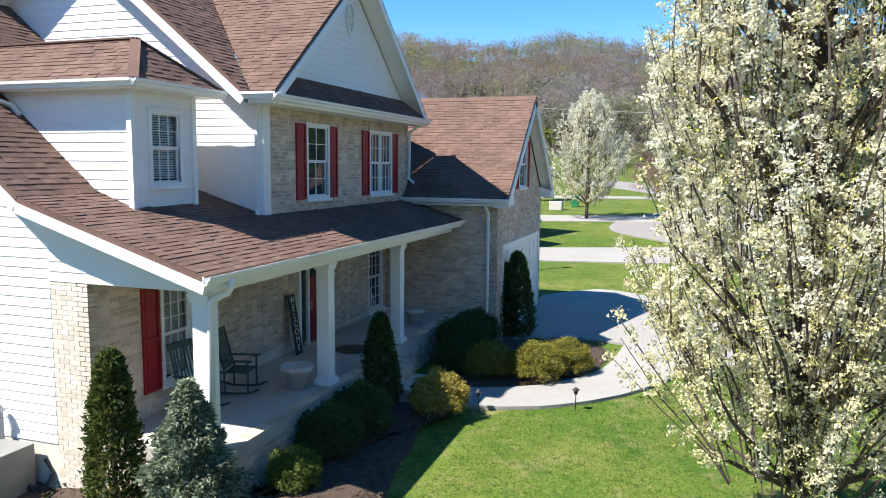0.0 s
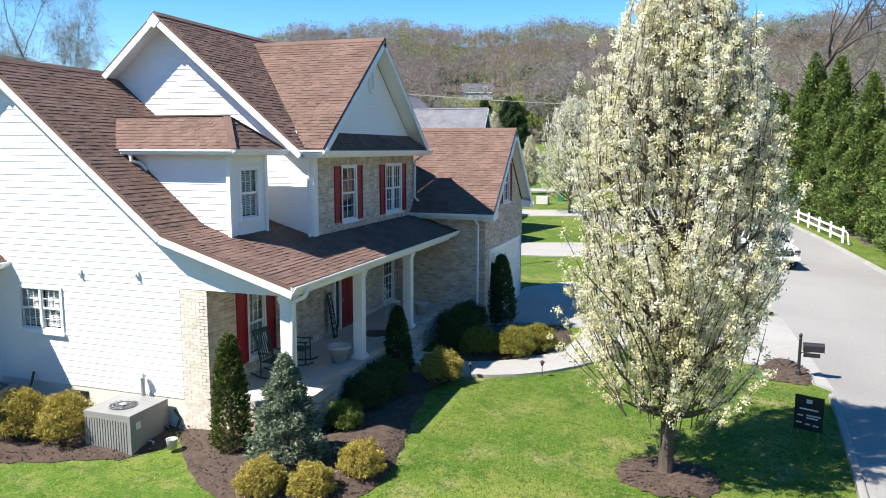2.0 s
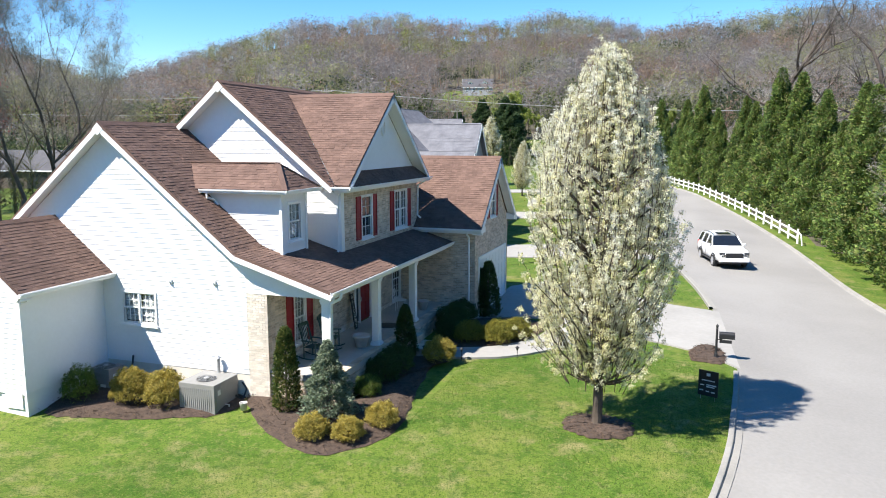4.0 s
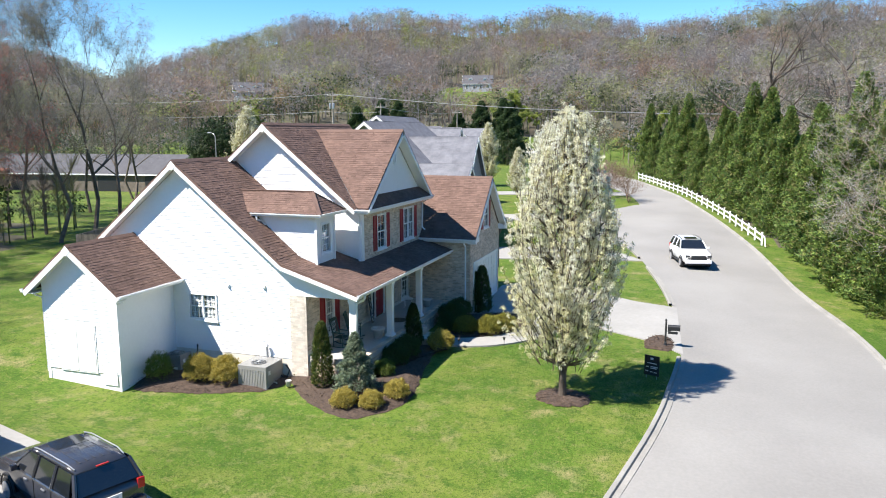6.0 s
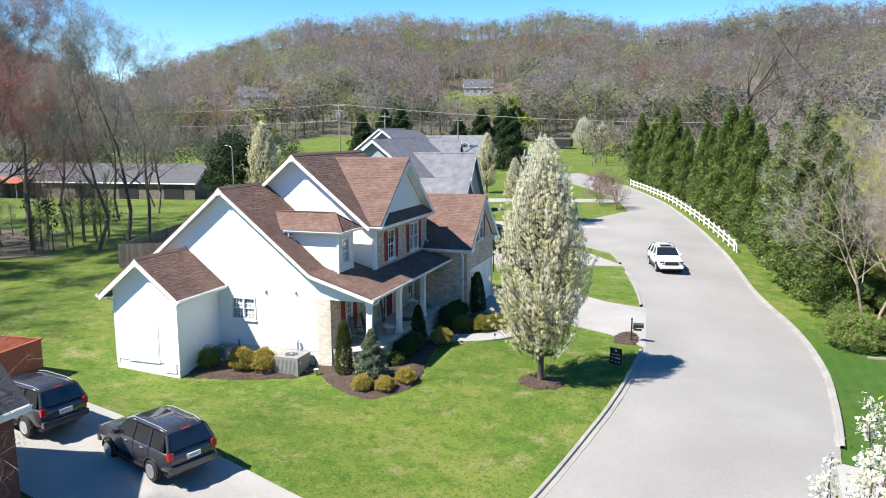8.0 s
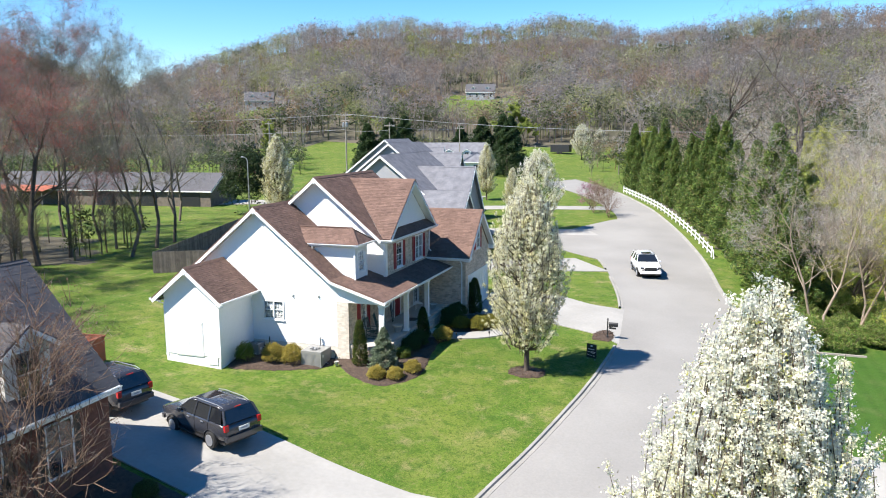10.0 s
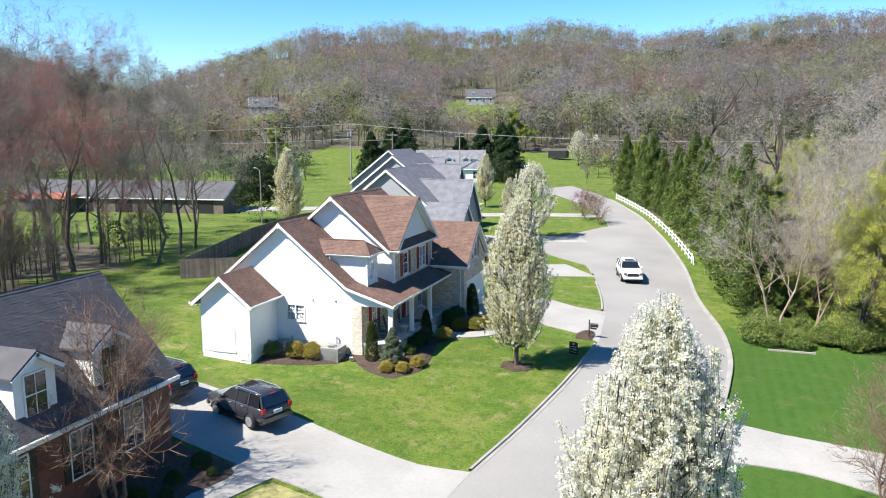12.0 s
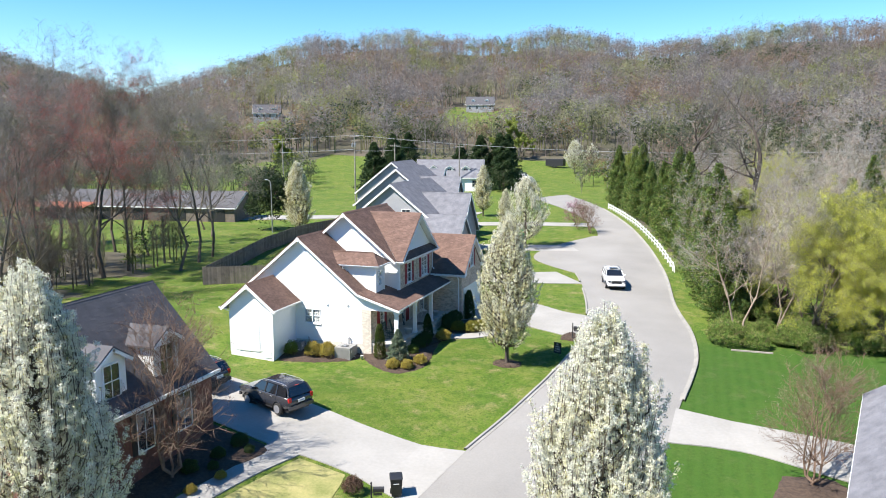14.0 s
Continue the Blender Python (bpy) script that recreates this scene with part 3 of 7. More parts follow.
def wall(name, pl, poly, thick, material, parent, label="", holes=()):
    """A wall slab behind its cladding plane, with its openings left out."""
    q = MB()
    cuts = sorted({p[1] for p in poly} | {h[2] for h in holes} | {h[3] for h in holes})
    lo, hi = min(p[1] for p in poly), max(p[1] for p in poly)
    cuts = [c for c in cuts if lo <= c <= hi]
    if not holes:
        q.prism([pl.at(a, b, 0) for a, b in poly], pl.n * -thick)
    else:
        for v0, v1 in zip(cuts, cuts[1:]):
            for a0, a1, b0, b1, c0, c1 in rows_of([p for p in poly], v1 - v0, holes, v0):
                if abs(c0 - v0) < 0.01:
                    q.prism([pl.at(a0, v0), pl.at(a1, v0), pl.at(b1, v1), pl.at(b0, v1)], pl.n * -thick)
    return part(name, q, material, parent, label)


def roof(name, pl, polys, parent, label="", thick=0.16, singles=0, material=None, clad=True):
    q = MB()
    for p in polys:
        q.prism([pl.at(a, b, 0) for a, b in p], pl.n * -thick)
    r = part(name, q, material or SHINGLE, parent, label)
    for k, p in enumerate(polys):
        if clad:
            laid(r, pl, p, "shingle", (), singles if k == 0 else 0, material)
    return r


def window(parent, pl, a0, a1, b0, b1, cols=3, rows=4, label="white double-hung window with grilles", blinds=False, twin=False, name="window"):
    """Casing as the part; frame, sashes' panes, grilles and sill under it."""
    c, w = 0.07, 0.05
    q = MB()
    for x0, x1, y0, y1 in ((a0 - c, a0, b0 - c, b1 + c), (a1, a1 + c, b0 - c, b1 + c), (a0, a1, b1, b1 + c), (a0, a1, b0 - c, b0)):
        q.hexa([pl.at(x0, y0, -0.08), pl.at(x1, y0, -0.08), pl.at(x1, y0, 0.045), pl.at(x0, y0, 0.045), pl.at(x0, y1, -0.08), pl.at(x1, y1, -0.08), pl.at(x1, y1, 0.045), pl.at(x0, y1, 0.045)])
    win = part(name, q, TRIM, parent, label)
    sill = MB().hexa([pl.at(a0 - 0.1, b0 - c - 0.05, 0), pl.at(a1 + 0.1, b0 - c - 0.05, 0), pl.at(a1 + 0.1, b0 - c - 0.05, 0.09), pl.at(a0 - 0.1, b0 - c - 0.05, 0.08), pl.at(a0 - 0.1, b0 - c + 0.01, 0), pl.at(a1 + 0.1, b0 - c + 0.01, 0), pl.at(a1 + 0.1, b0 - c + 0.01, 0.08), pl.at(a0 - 0.1, b0 - c + 0.01, 0.08)])
    part("sill", sill, TRIM, win)
    units = [(a0, a1)] if not twin else [(a0, (a0 + a1) / 2 - 0.03), ((a0 + a1) / 2 + 0.03, a1)]
    if twin:
        m = (a0 + a1) / 2
        part("mullion", MB().hexa([pl.at(m - 0.03, b0, -0.06), pl.at(m + 0.03, b0, -0.06), pl.at(m + 0.03, b0, 0.03), pl.at(m - 0.03, b0, 0.03), pl.at(m - 0.03, b1, -0.06), pl.at(m + 0.03, b1, -0.06), pl.at(m + 0.03, b1, 0.03), pl.at(m - 0.03, b1, 0.03)]), TRIM, win)
    for u0, u1 in units:
        mid = (b0 + b1) / 2
        for s0, s1, d in ((b0, mid, -0.03), (mid, b1, -0.01)):
            f = MB()
            e = 0.03
            for x0, x1, y0, y1 in ((u0, u0 + e, s0, s1), (u1 - e, u1, s0, s1), (u0 + e, u1 - e, s0, s0 + e), (u0 + e, u1 - e, s1 - e, s1)):
                f.hexa([pl.at(x0, y0, d - 0.03), pl.at(x1, y0, d - 0.03), pl.at(x1, y0, d + 0.015), pl.at(x0, y0, d + 0.015), pl.at(x0, y1, d - 0.03), pl.at(x1, y1, d - 0.03), pl.at(x1, y1, d + 0.015), pl.at(x0, y1, d + 0.015)])
            part("sash", f, TRIM, win)
            g = MB()
            for i in range(1, cols):
                x = u0 + e + (u1 - u0 - 2 * e) * i / cols
                g.hexa([pl.at(x - 0.0065, s0 + e, d - 0.015), pl.at(x + 0.0065, s0 + e, d - 0.015), pl.at(x + 0.0065, s0 + e, d + 0.006), pl.at(x - 0.0065, s0 + e, d + 0.006), pl.at(x - 0.0065, s1 - e, d - 0.015), pl.at(x + 0.0065, s1 - e, d - 0.015), pl.at(x + 0.0065, s1 - e, d + 0.006), pl.at(x - 0.0065, s1 - e, d + 0.006)])
            for j in range(1, rows // 2):
                y = s0 + e + (s1 - s0 - 2 * e) * j / (rows // 2)
                g.hexa([pl.at(u0 + e, y - 0.0065, d - 0.015), pl.at(u1 - e, y - 0.0065, d - 0.015), pl.at(u1 - e, y - 0.0065, d + 0.005), pl.at(u0 + e, y - 0.0065, d + 0.005), pl.at(u0 + e, y + 0.0065, d - 0.015), pl.at(u1 - e, y + 0.0065, d - 0.015), pl.at(u1 - e, y + 0.0065, d + 0.005), pl.at(u0 + e, y + 0.0065, d + 0.005)])
            if g.v:
                part("grille", g, TRIM, win)
            p = MB().hexa([pl.at(u0 + e, s0 + e, d - 0.022), pl.at(u1 - e, s0 + e, d - 0.022), pl.at(u1 - e, s0 + e, d - 0.014), pl.at(u0 + e, s0 + e, d - 0.014), pl.at(u0 + e, s1 - e, d - 0.022), pl.at(u1 - e, s1 - e, d - 0.022), pl.at(u1 - e, s1 - e, d - 0.014), pl.at(u0 + e, s1 - e, d - 0.014)])
            pane = part("pane", p, CLEAR if blinds else GLASS, win)
            pane.visible_shadow = not blinds
        if blinds:
            sl = MB()
            y = b0 + 0.06
            while y < b1 - 0.05:
                sl.hexa([pl.at(u0 + 0.035, y, -0.075), pl.at(u1 - 0.035, y, -0.075), pl.at(u1 - 0.035, y, -0.073), pl.at(u0 + 0.035, y, -0.073), pl.at(u0 + 0.035, y + 0.03, -0.088), pl.at(u1 - 0.035, y + 0.03, -0.088), pl.at(u1 - 0.035, y + 0.03, -0.086), pl.at(u0 + 0.035, y + 0.03, -0.086)])
                y += 0.042
            # black sheet added in place of the unlit room behind the blind
            part("curtain", MB().hexa([pl.at(u0 - 0.02, b0 - 0.02, -0.14), pl.at(u1 + 0.02, b0 - 0.02, -0.14), pl.at(u1 + 0.02, b0 - 0.02, -0.12), pl.at(u0 - 0.02, b0 - 0.02, -0.12), pl.at(u0 - 0.02, b1 + 0.02, -0.14), pl.at(u1 + 0.02, b1 + 0.02, -0.14), pl.at(u1 + 0.02, b1 + 0.02, -0.12), pl.at(u0 - 0.02, b1 + 0.02, -0.12)]), BLACK, win, "black sheet standing in for the dark room behind the blind")
            part("blind", sl, BLIND, win, "white slatted blind")
    return win


def shutter(parent, pl, a0, a1, b0, b1):
    """Board-and-rail shutter with two recessed panels."""
    q = MB()
    def slab(x0, x1, y0, y1, h0, h1):
        q.hexa([pl.at(x0, y0, h0), pl.at(x1, y0, h0), pl.at(x1, y0, h1), pl.at(x0, y0, h1), pl.at(x0, y1, h0), pl.at(x1, y1, h0), pl.at(x1, y1, h1), pl.at(x0, y1, h1)])
    e = 0.055
    slab(a0, a0 + e, b0, b1, 0, 0.045), slab(a1 - e, a1, b0, b1, 0, 0.045)
    m = (b0 + b1) / 2
    for y in (b0, m - e / 2, b1 - e):
        slab(a0 + e, a1 - e, y, y + e, 0, 0.04)
    for y0, y1 in ((b0 + e, m - e / 2), (m + e / 2, b1 - e)):
        slab(a0 + e, a1 - e, y0, y1, 0, 0.018)
        slab(a0 + e + 0.03, a1 - e - 0.03, y0 + 0.03, y1 - 0.03, 0.018, 0.032)
    return part("shutter", q, RED, parent, "dark red panelled shutter")


def bar(parent, name, p0, p1, w, h, material=None, up=(0, 0, 1), label=""):
    """A straight board from p0 to p1: w across, h high, hanging below the line."""
    p0, p1, up = Vector(p0), Vector(p1), Vector(up)
    if name == "rake_board":
        p0, p1 = p0 - up * 0.075, p1 - up * 0.075
    d = (p1 - p0).normalized()
    if name == "rake_board":
        p0 = p0 - d * 0.012
    s = d.cross(up).normalized() * w / 2
    t = s.cross(d).normalized() * h
    return part(name, MB().hexa([p0 - s - t, p0 + s - t, p1 + s - t, p1 - s - t, p0 - s, p0 + s, p1 + s, p1 - s]), material or TRIM, parent, label)


def gutter(parent, p0, p1, out):
    """A K-style gutter: hollow, open on top."""
    p0, p1, o, z = Vector(p0), Vector(p1), Vector(out), Vector((0, 0, 1))
    prof = [(0, 0), (0, -0.12), (0.07, -0.12), (0.085, -0.06), (0.12, -0.045), (0.125, 0), (0.115, 0), (0.11, -0.03), (0.07, -0.05), (0.06, -0.105), (0.012, -0.105), (0.012, 0)]
    q, n = MB(), len(prof)
    q.v = [tuple(p + o * a + z * b) for p in (p0, p1) for a, b in prof]
    q.f = [(k, (k + 1) % n, n + (k + 1) % n, n + k) for k in range(n)] + [tuple(range(n)), tuple(range(n, 2 * n))]
    return part("gutter", q, TRIM, parent)


def downspout(parent, pts):
    return part("downspout", MB().tube(pts, 0.045, 4), TRIM, parent)


# planes: side gable (facing the lawn), porch wall, upper brick front, tall gable, garage
SIDE = Plane2((0, 0, 0), (1, 0, 0), (0, 0, 1))
PORCH = Plane2((0, 0, 0), (0, 1, 0), (0, 0, 1))
UPPER = Plane2((0.7, 0, 0), (0, 1, 0), (0, 0, 1))
TALL = Plane2((0, 3.75, 0), (1, 0, 0), (0, 0, 1))
GARS = Plane2((0, 11.3, 0), (1, 0, 0), (0, 0, 1))
GARF = Plane2((3.4, 0, 0), (0, 1, 0), (0, 0, 1))
DORS = Plane2((0, 1.2, 0), (1, 0, 0), (0, 0, 1))
DORF = Plane2((-0.1, 0, 0), (0, 1, 0), (0, 0, 1))
SHEDF = Plane2((0, -3.27, 0), (1, 0, 0), (0, 0, 1))
SHEDR = Plane2((-6.23, 0, 0), (0, 1, 0), (0, 0, 1))

# side gable wall: siding above a parged foundation
gable = [(-10.95, 0.72), (-0.72, 0.72), (-0.72, 4.33), (-1.15, 4.6), (-5.66, 8.33), (-10.95, 3.98)]
win = (-5.42, -4.17, 2.06, 3.06)
w = wall("side_wall", SIDE, gable, 0.2, SIDING, house, "white lapped siding gable wall", [win])
siding(w, SIDE, gable, [win])
front_bit = [(-0.72, 3.32), (2.15, 3.32), (2.2, 3.5), (-0.72, 4.4)]
w2 = wall("porch_gable_end", SIDE, front_bit, 0.12, SIDING, house)
siding(w2, SIDE, front_bit)
window(house, SIDE, *win, cols=3, rows=4, twin=True, blinds=True, label="white twin window with grilles and half-drawn blinds")
f = MB().prism([(-10.95, 0.0, -0.8), (-0.72, 0.0, -0.8), (-0.72, 0.0, 0.72), (-10.95, 0.0, 0.72)], (0, 0.2, 0))
part("foundation", f, BLOCK, house, "buff parged foundation wall")
for x in (-3.7, -8.0):
    q = MB().box(x - 0.2, x + 0.2, -0.03, 0.0, 0.42, 0.60)
    for k in range(4):
        q.box(x - 0.17, x + 0.17, -0.045, -0.03, 0.445 + k * 0.04, 0.465 + k * 0.04)
    part("foundation_vent", q, BLACK, house)
for x, z in ((-3.51, 3.55), (-1.85, 3.6)):
    part("soffit_light", MB().box(x - 0.06, x + 0.06, -0.07, -0.01, z - 0.07, z + 0.05).box(x - 0.025, x + 0.025, -0.12, -0.07, z - 0.05, z + 0.0), TRIM, house, bevel=0.01)

# brick return at the corner and the recessed porch wall
ret = [(-0.72, -0.2), (0.0, -0.2), (0.0, 3.32), (-0.72, 3.32)]
w = wall("brick_return", SIDE, ret, 0.2, MORTAR, house, "buff tumbled brick corner")
laid(w, SIDE, ret, "brick", (), 300)
door_hole = (6.2, 7.75, 0.87, 3.0)
holes = [(1.6, 2.32, 1.3, 3.0), (10.05, 11.0, 1.0, 2.9), door_hole]
porch_poly = [(0.0, 0.87), (11.3, 0.87), (11.3, 3.32), (0.0, 3.32)]
w = wall("porch_wall", PORCH, porch_poly, 0.2, MORTAR, house, "buff brick wall shaded by the porch", holes)
laid(w, PORCH, porch_poly, "brick", holes, 120)
window(house, PORCH, 1.62, 2.30, 1.36, 2.98, 3, 6, blinds=True)
shutter(house, PORCH, 1.1, 1.52, 1.26, 3.06), shutter(house, PORCH, 2.40, 2.82, 1.26, 3.06)
window(house, PORCH, 10.1, 10.95, 1.05, 2.86, 3, 6)
# front door with sidelight
q = MB()
for a0, a1, b0, b1 in ((6.2, 6.3, 0.87, 3.0), (7.65, 7.75, 0.87, 3.0), (6.3, 7.65, 2.92, 3.0), (6.62, 6.68, 0.87, 2.92)):
    q.box(-0.06, 0.05, a0, a1, b0, b1)
df = part("door_frame", q, TRIM, house)
d = MB().box(-0.05, -0.005, 6.68, 7.65, 0.9, 2.92)
for a0, a1 in ((6.78, 7.10), (7.22, 7.55)):
    for b0, b1 in ((1.05, 1.65), (1.75, 2.35)):
        d.box(-0.005, 0.012, a0, a1, b0, b1)
dr = part("door", d, RED, house, "closed dark red panelled front door")
part("door_light", MB().box(-0.002, 0.01, 6.8, 7.53, 2.45, 2.83), GLASS, dr)
part("door_handle", MB().tube([(0.0, 6.78, 1.85), (0.05, 6.78, 1.85), (0.05, 6.78, 1.72), (0.0, 6.78, 1.72)], 0.012, 6), CHROME, dr)
part("sidelight", MB().box(-0.05, -0.02, 6.3, 6.62, 0.95, 2.9), GLASS, df)

# porch floor, columns, beam and ceiling
porch = part("porch_slab", MB().box(0.0, 2.22, 0.06, 11.28, 0.66, 0.87), SLAB, house, "grey concrete porch floor", bevel=0.012)
skirt = Plane2((2.2, 0, 0), (0, 1, 0), (0, 0, 1))
w = wall("porch_skirt", skirt, [(0.1, -0.2), (11.28, -0.2), (11.28, 0.66), (0.1, 0.66)], 0.2, MORTAR, house)
laid(w, skirt, [(0.1, -0.2), (11.28, -0.2), (11.28, 0.66), (0.1, 0.66)], "brick", [(5.7, 6.95, -0.3, 0.6)])
skirt2 = Plane2((0, 0.1, 0), (1, 0, 0), (0, 0, 1))
w = wall("porch_skirt", skirt2, [(0.0, -0.2), (2.2, -0.2), (2.2, 0.66), (0.0, 0.66)], 0.2, MORTAR, house)
laid(w, skirt2, [(0.0, -0.2), (2.2, -0.2), (2.2, 0.66), (0.0, 0.66)], "brick")
rl = MB()
for k in range(54):
    rl.box(1.99, 2.235, 0.05 + k * 0.208, 0.05 + k * 0.208 + 0.196, 0.868, 0.885)
tagged(part("rowlock_edge", rl, BRICK, house, "brick edging of the porch floor"), kind="stuff")
for k, (z0, z1, x1) in enumerate(((0.08, 0.33, 2.98), (0.33, 0.6, 2.6))):
    part("porch_step", MB().box(2.2, x1, 5.7, 6.95, z0 - 0.1, z1), BRICK, house, bevel=0.01)


def column(y):
    q = MB().box(1.80, 2.06, y - 0.13, y + 0.13, 1.02, 3.2)
    c = part("column", q, TRIM, house, "square white porch column", bevel=0.01)
    part("column_base", MB().box(1.75, 2.11, y - 0.18, y + 0.18, 0.872, 0.97).box(1.775, 2.085, y - 0.155, y + 0.155, 0.97, 1.02), TRIM, c, bevel=0.008)
    part("column_cap", MB().box(1.775, 2.085, y - 0.155, y + 0.155, 3.13, 3.2).box(1.755, 2.105, y - 0.175, y + 0.175, 3.2, 3.26), TRIM, c, bevel=0.006)


for y in (0.22, 3.92, 7.55):
    column(y)
part("porch_beam", MB().box(1.80, 2.08, 0.02, 11.25, 3.26, 3.53).box(0.0, 1.80, 0.05, 0.25, 3.30, 3.46), TRIM, house)
part("porch_ceiling", MB().box(0.0, 1.80, 0.25, 11.28, 3.36, 3.42), TRIM, house, "white beadboard porch ceiling")

# porch roof: shallow front pitch, then the steep main pitch
S1, KX, KZ = 0.31, -0.85, 4.62
PR = Plane2((KX, 0, KZ), (0, 1, 0), (-1, 0, S1))
e = PR.uv((2.4, 0, KZ - (2.4 - KX) * S1))[1]
t = PR.uv((0.7, 0, KZ - (0.7 - KX) * S1))[1]
roof("porch_roof", PR, [[(-0.39, e), (3.95, e), (3.95, 0), (-0.39, 0)], [(3.95, e), (11.25, e), (11.25, t), (3.95, t)]], house, "brown shingled porch roof", singles=300)
S2 = 0.823
MR = Plane2((KX, 0, KZ), (0, 1, 0), (-1, 0, S2))
ZR = KZ + (KX + 5.66) * S2
top = MR.uv((-5.66, 0, ZR))[1]
roof("main_roof", MR, [[(-0.39, 0), (3.97, 0), (3.97, top), (-0.39, top)]], house, "steep brown shingled roof")
MB_ = Plane2((-5.66, 0, ZR), (0, -1, 0), (1, 0, S2))
low = MB_.uv((-11.35, 0, ZR - 5.69 * S2))[1]
roof("rear_roof", MB_, [[(-11.3, low), (0.39, low), (0.39, 0), (-11.3, 0)]], house, clad=False)
part("ridge_cap", MB().prism([(-5.80, -0.40, ZR - 0.09), (-5.66, -0.40, ZR + 0.035), (-5.52, -0.40, ZR - 0.09)], (0, 4.3, 0)), SHINGLE, house)
# rake boards, soffits, gutters
for p0, p1 in (((-5.66, -0.40, ZR - 0.02), (KX, -0.40, KZ - 0.02)), ((KX, -0.40, KZ - 0.02), (2.42, -0.40, KZ - 0.02 - (2.42 - KX) * S1)), ((-5.66, -0.40, ZR - 0.02), (-11.38, -0.40, ZR - 0.02 - 5.72 * S2))):
    bar(house, "rake_board", p0, p1, 0.035, 0.15)
for a, b in (((-5.66, ZR - 0.2), (KX, KZ - 0.19)), ((KX, KZ - 0.19), (2.38, KZ - 0.19 - (2.38 - KX) * S1)), ((-5.66, ZR - 0.2), (-11.3, ZR - 0.2 - 5.64 * S2))):
    part("soffit", MB().hexa([(a[0], -0.38, a[1] - 0.02), (b[0], -0.38, b[1] - 0.02), (b[0], 0.02, b[1] - 0.02), (a[0], 0.02, a[1] - 0.02), (a[0], -0.38, a[1]), (b[0], -0.38, b[1]), (b[0], 0.02, b[1]), (a[0], 0.02, a[1])]), TRIM, house)
gz_ = KZ - (2.4 - KX) * S1
gutter(house, (2.38, -0.42, gz_ - 0.0), (2.38, 11.26, gz_ - 0.0), (1, 0, 0))
bar(house, "fascia", (2.36, -0.38, gz_ - 0.02), (2.36, 11.25, gz_ - 0.02), 0.03, 0.17)
part("porch_soffit", MB().box(2.06, 2.36, -0.36, 11.25, gz_ - 0.17, gz_ - 0.15), TRIM, house)
part("downspout", MB().tube([(2.45, 0.12, gz_ - 0.10), (2.45, 0.12, gz_ - 0.22), (2.40, 0.12, gz_ - 0.30), (2.27, 0.10, gz_ - 0.36), (2.16, 0.08, gz_ - 0.42), (2.12, 0.08, gz_ - 0.52), (2.12, 0.08, 0.92)], 0.05, 10), TRIM, house, smooth=True)

# dormer on the main pitch
dpoly = [(-0.1, 4.385), (-0.1, 6.36), (-2.92, 6.36), (-0.9, 4.66)]
w = wall("dormer_side", DORS, dpoly, 0.1, SIDING, house)
siding(w, DORS, dpoly)
DORN = Plane2((0, 2.75, 0), (-1, 0, 0), (0, 0, 1))
wall("dormer_side", DORN, [(0.1, 4.385), (0.1, 6.36), (2.92, 6.36), (0.9, 4.66)], 0.1, SIDING, house)
dwin = (1.60, 2.32, 4.80, 5.97)
w = wall("dormer_front", DORF, [(1.2, 4.37), (2.75, 4.37), (2.75, 6.36), (1.2, 6.36)], 0.1, SIDING, house, "", [dwin])
siding(w, DORF, [(1.2, 4.38), (2.75, 4.38), (2.75, 6.36), (1.2, 6.36)], [dwin])
window(house, DORF, *dwin, cols=3, rows=4, blinds=True)
for y in (1.2, 2.75):
    bar(house, "corner_board", (-0.09, y, 6.36), (-0.09, y, 4.38), 0.1, 0.1, up=(0, 1, 0))
ez, ry, rz_, ax, d0, d1, dx = 6.45, 2.04, 7.27, -0.70, 0.88, 3.2, 0.22
dl = Plane2((0, d0, ez), (1, 0, 0), (0, ry - d0, rz_ - ez))
h1 = dl.uv((0, ry, rz_))[1]
roof("dormer_roof", dl, [[(-3.1, 0), (dx, 0), (ax, h1), (-4.05, h1)]], house, "hipped brown dormer roof", thick=0.06)
dr_ = Plane2((0, d1, ez), (-1, 0, 0), (0, ry - d1, rz_ - ez))
h2 = dr_.uv((0, ry, rz_))[1]
roof("dormer_roof", dr_, [[(-dx, 0), (3.1, 0), (4.05, h2), (-ax, h2)]], house, thick=0.06)
df_ = Plane2((dx, 0, ez), (0, 1, 0), (ax - dx, 0, rz_ - ez))
h3 = df_.uv((ax, 0, rz_))[1]
roof("dormer_roof", df_, [[(d0, 0), (d1, 0), (ry, h3)]], house, thick=0.06)
for a, b in (((ax, ry, rz_), (dx, d0, ez)), ((ax, ry, rz_), (dx, d1, ez)), ((-4.05, ry, rz_), (ax, ry, rz_))):
    bar(house, "hip_cap", Vector(a) + Vector((0, 0, 0.02)), Vector(b) + Vector((0, 0, 0.02)), 0.17, 0.03, SHINGLE)
part("dormer_soffit", MB().box(-2.9, dx - 0.02, d0 + 0.02, d1 - 0.02, ez - 0.14, ez - 0.065), TRIM, house)
gutter(house, (-2.9, d0 + 0.02, ez), (dx + 0.02, d0 + 0.02, ez), (0, -1, 0)), gutter(house, (dx - 0.02, d0 - 0.06, ez), (dx - 0.02, d1 + 0.04, ez), (1, 0, 0))
downspout(house, [(-2.65, d0 - 0.02, ez - 0.1), (-2.65, d0 + 0.02, ez - 0.28), (-2.55, 1.1, ez - 0.36), (-2.4, 1.12, ez - 0.52)])

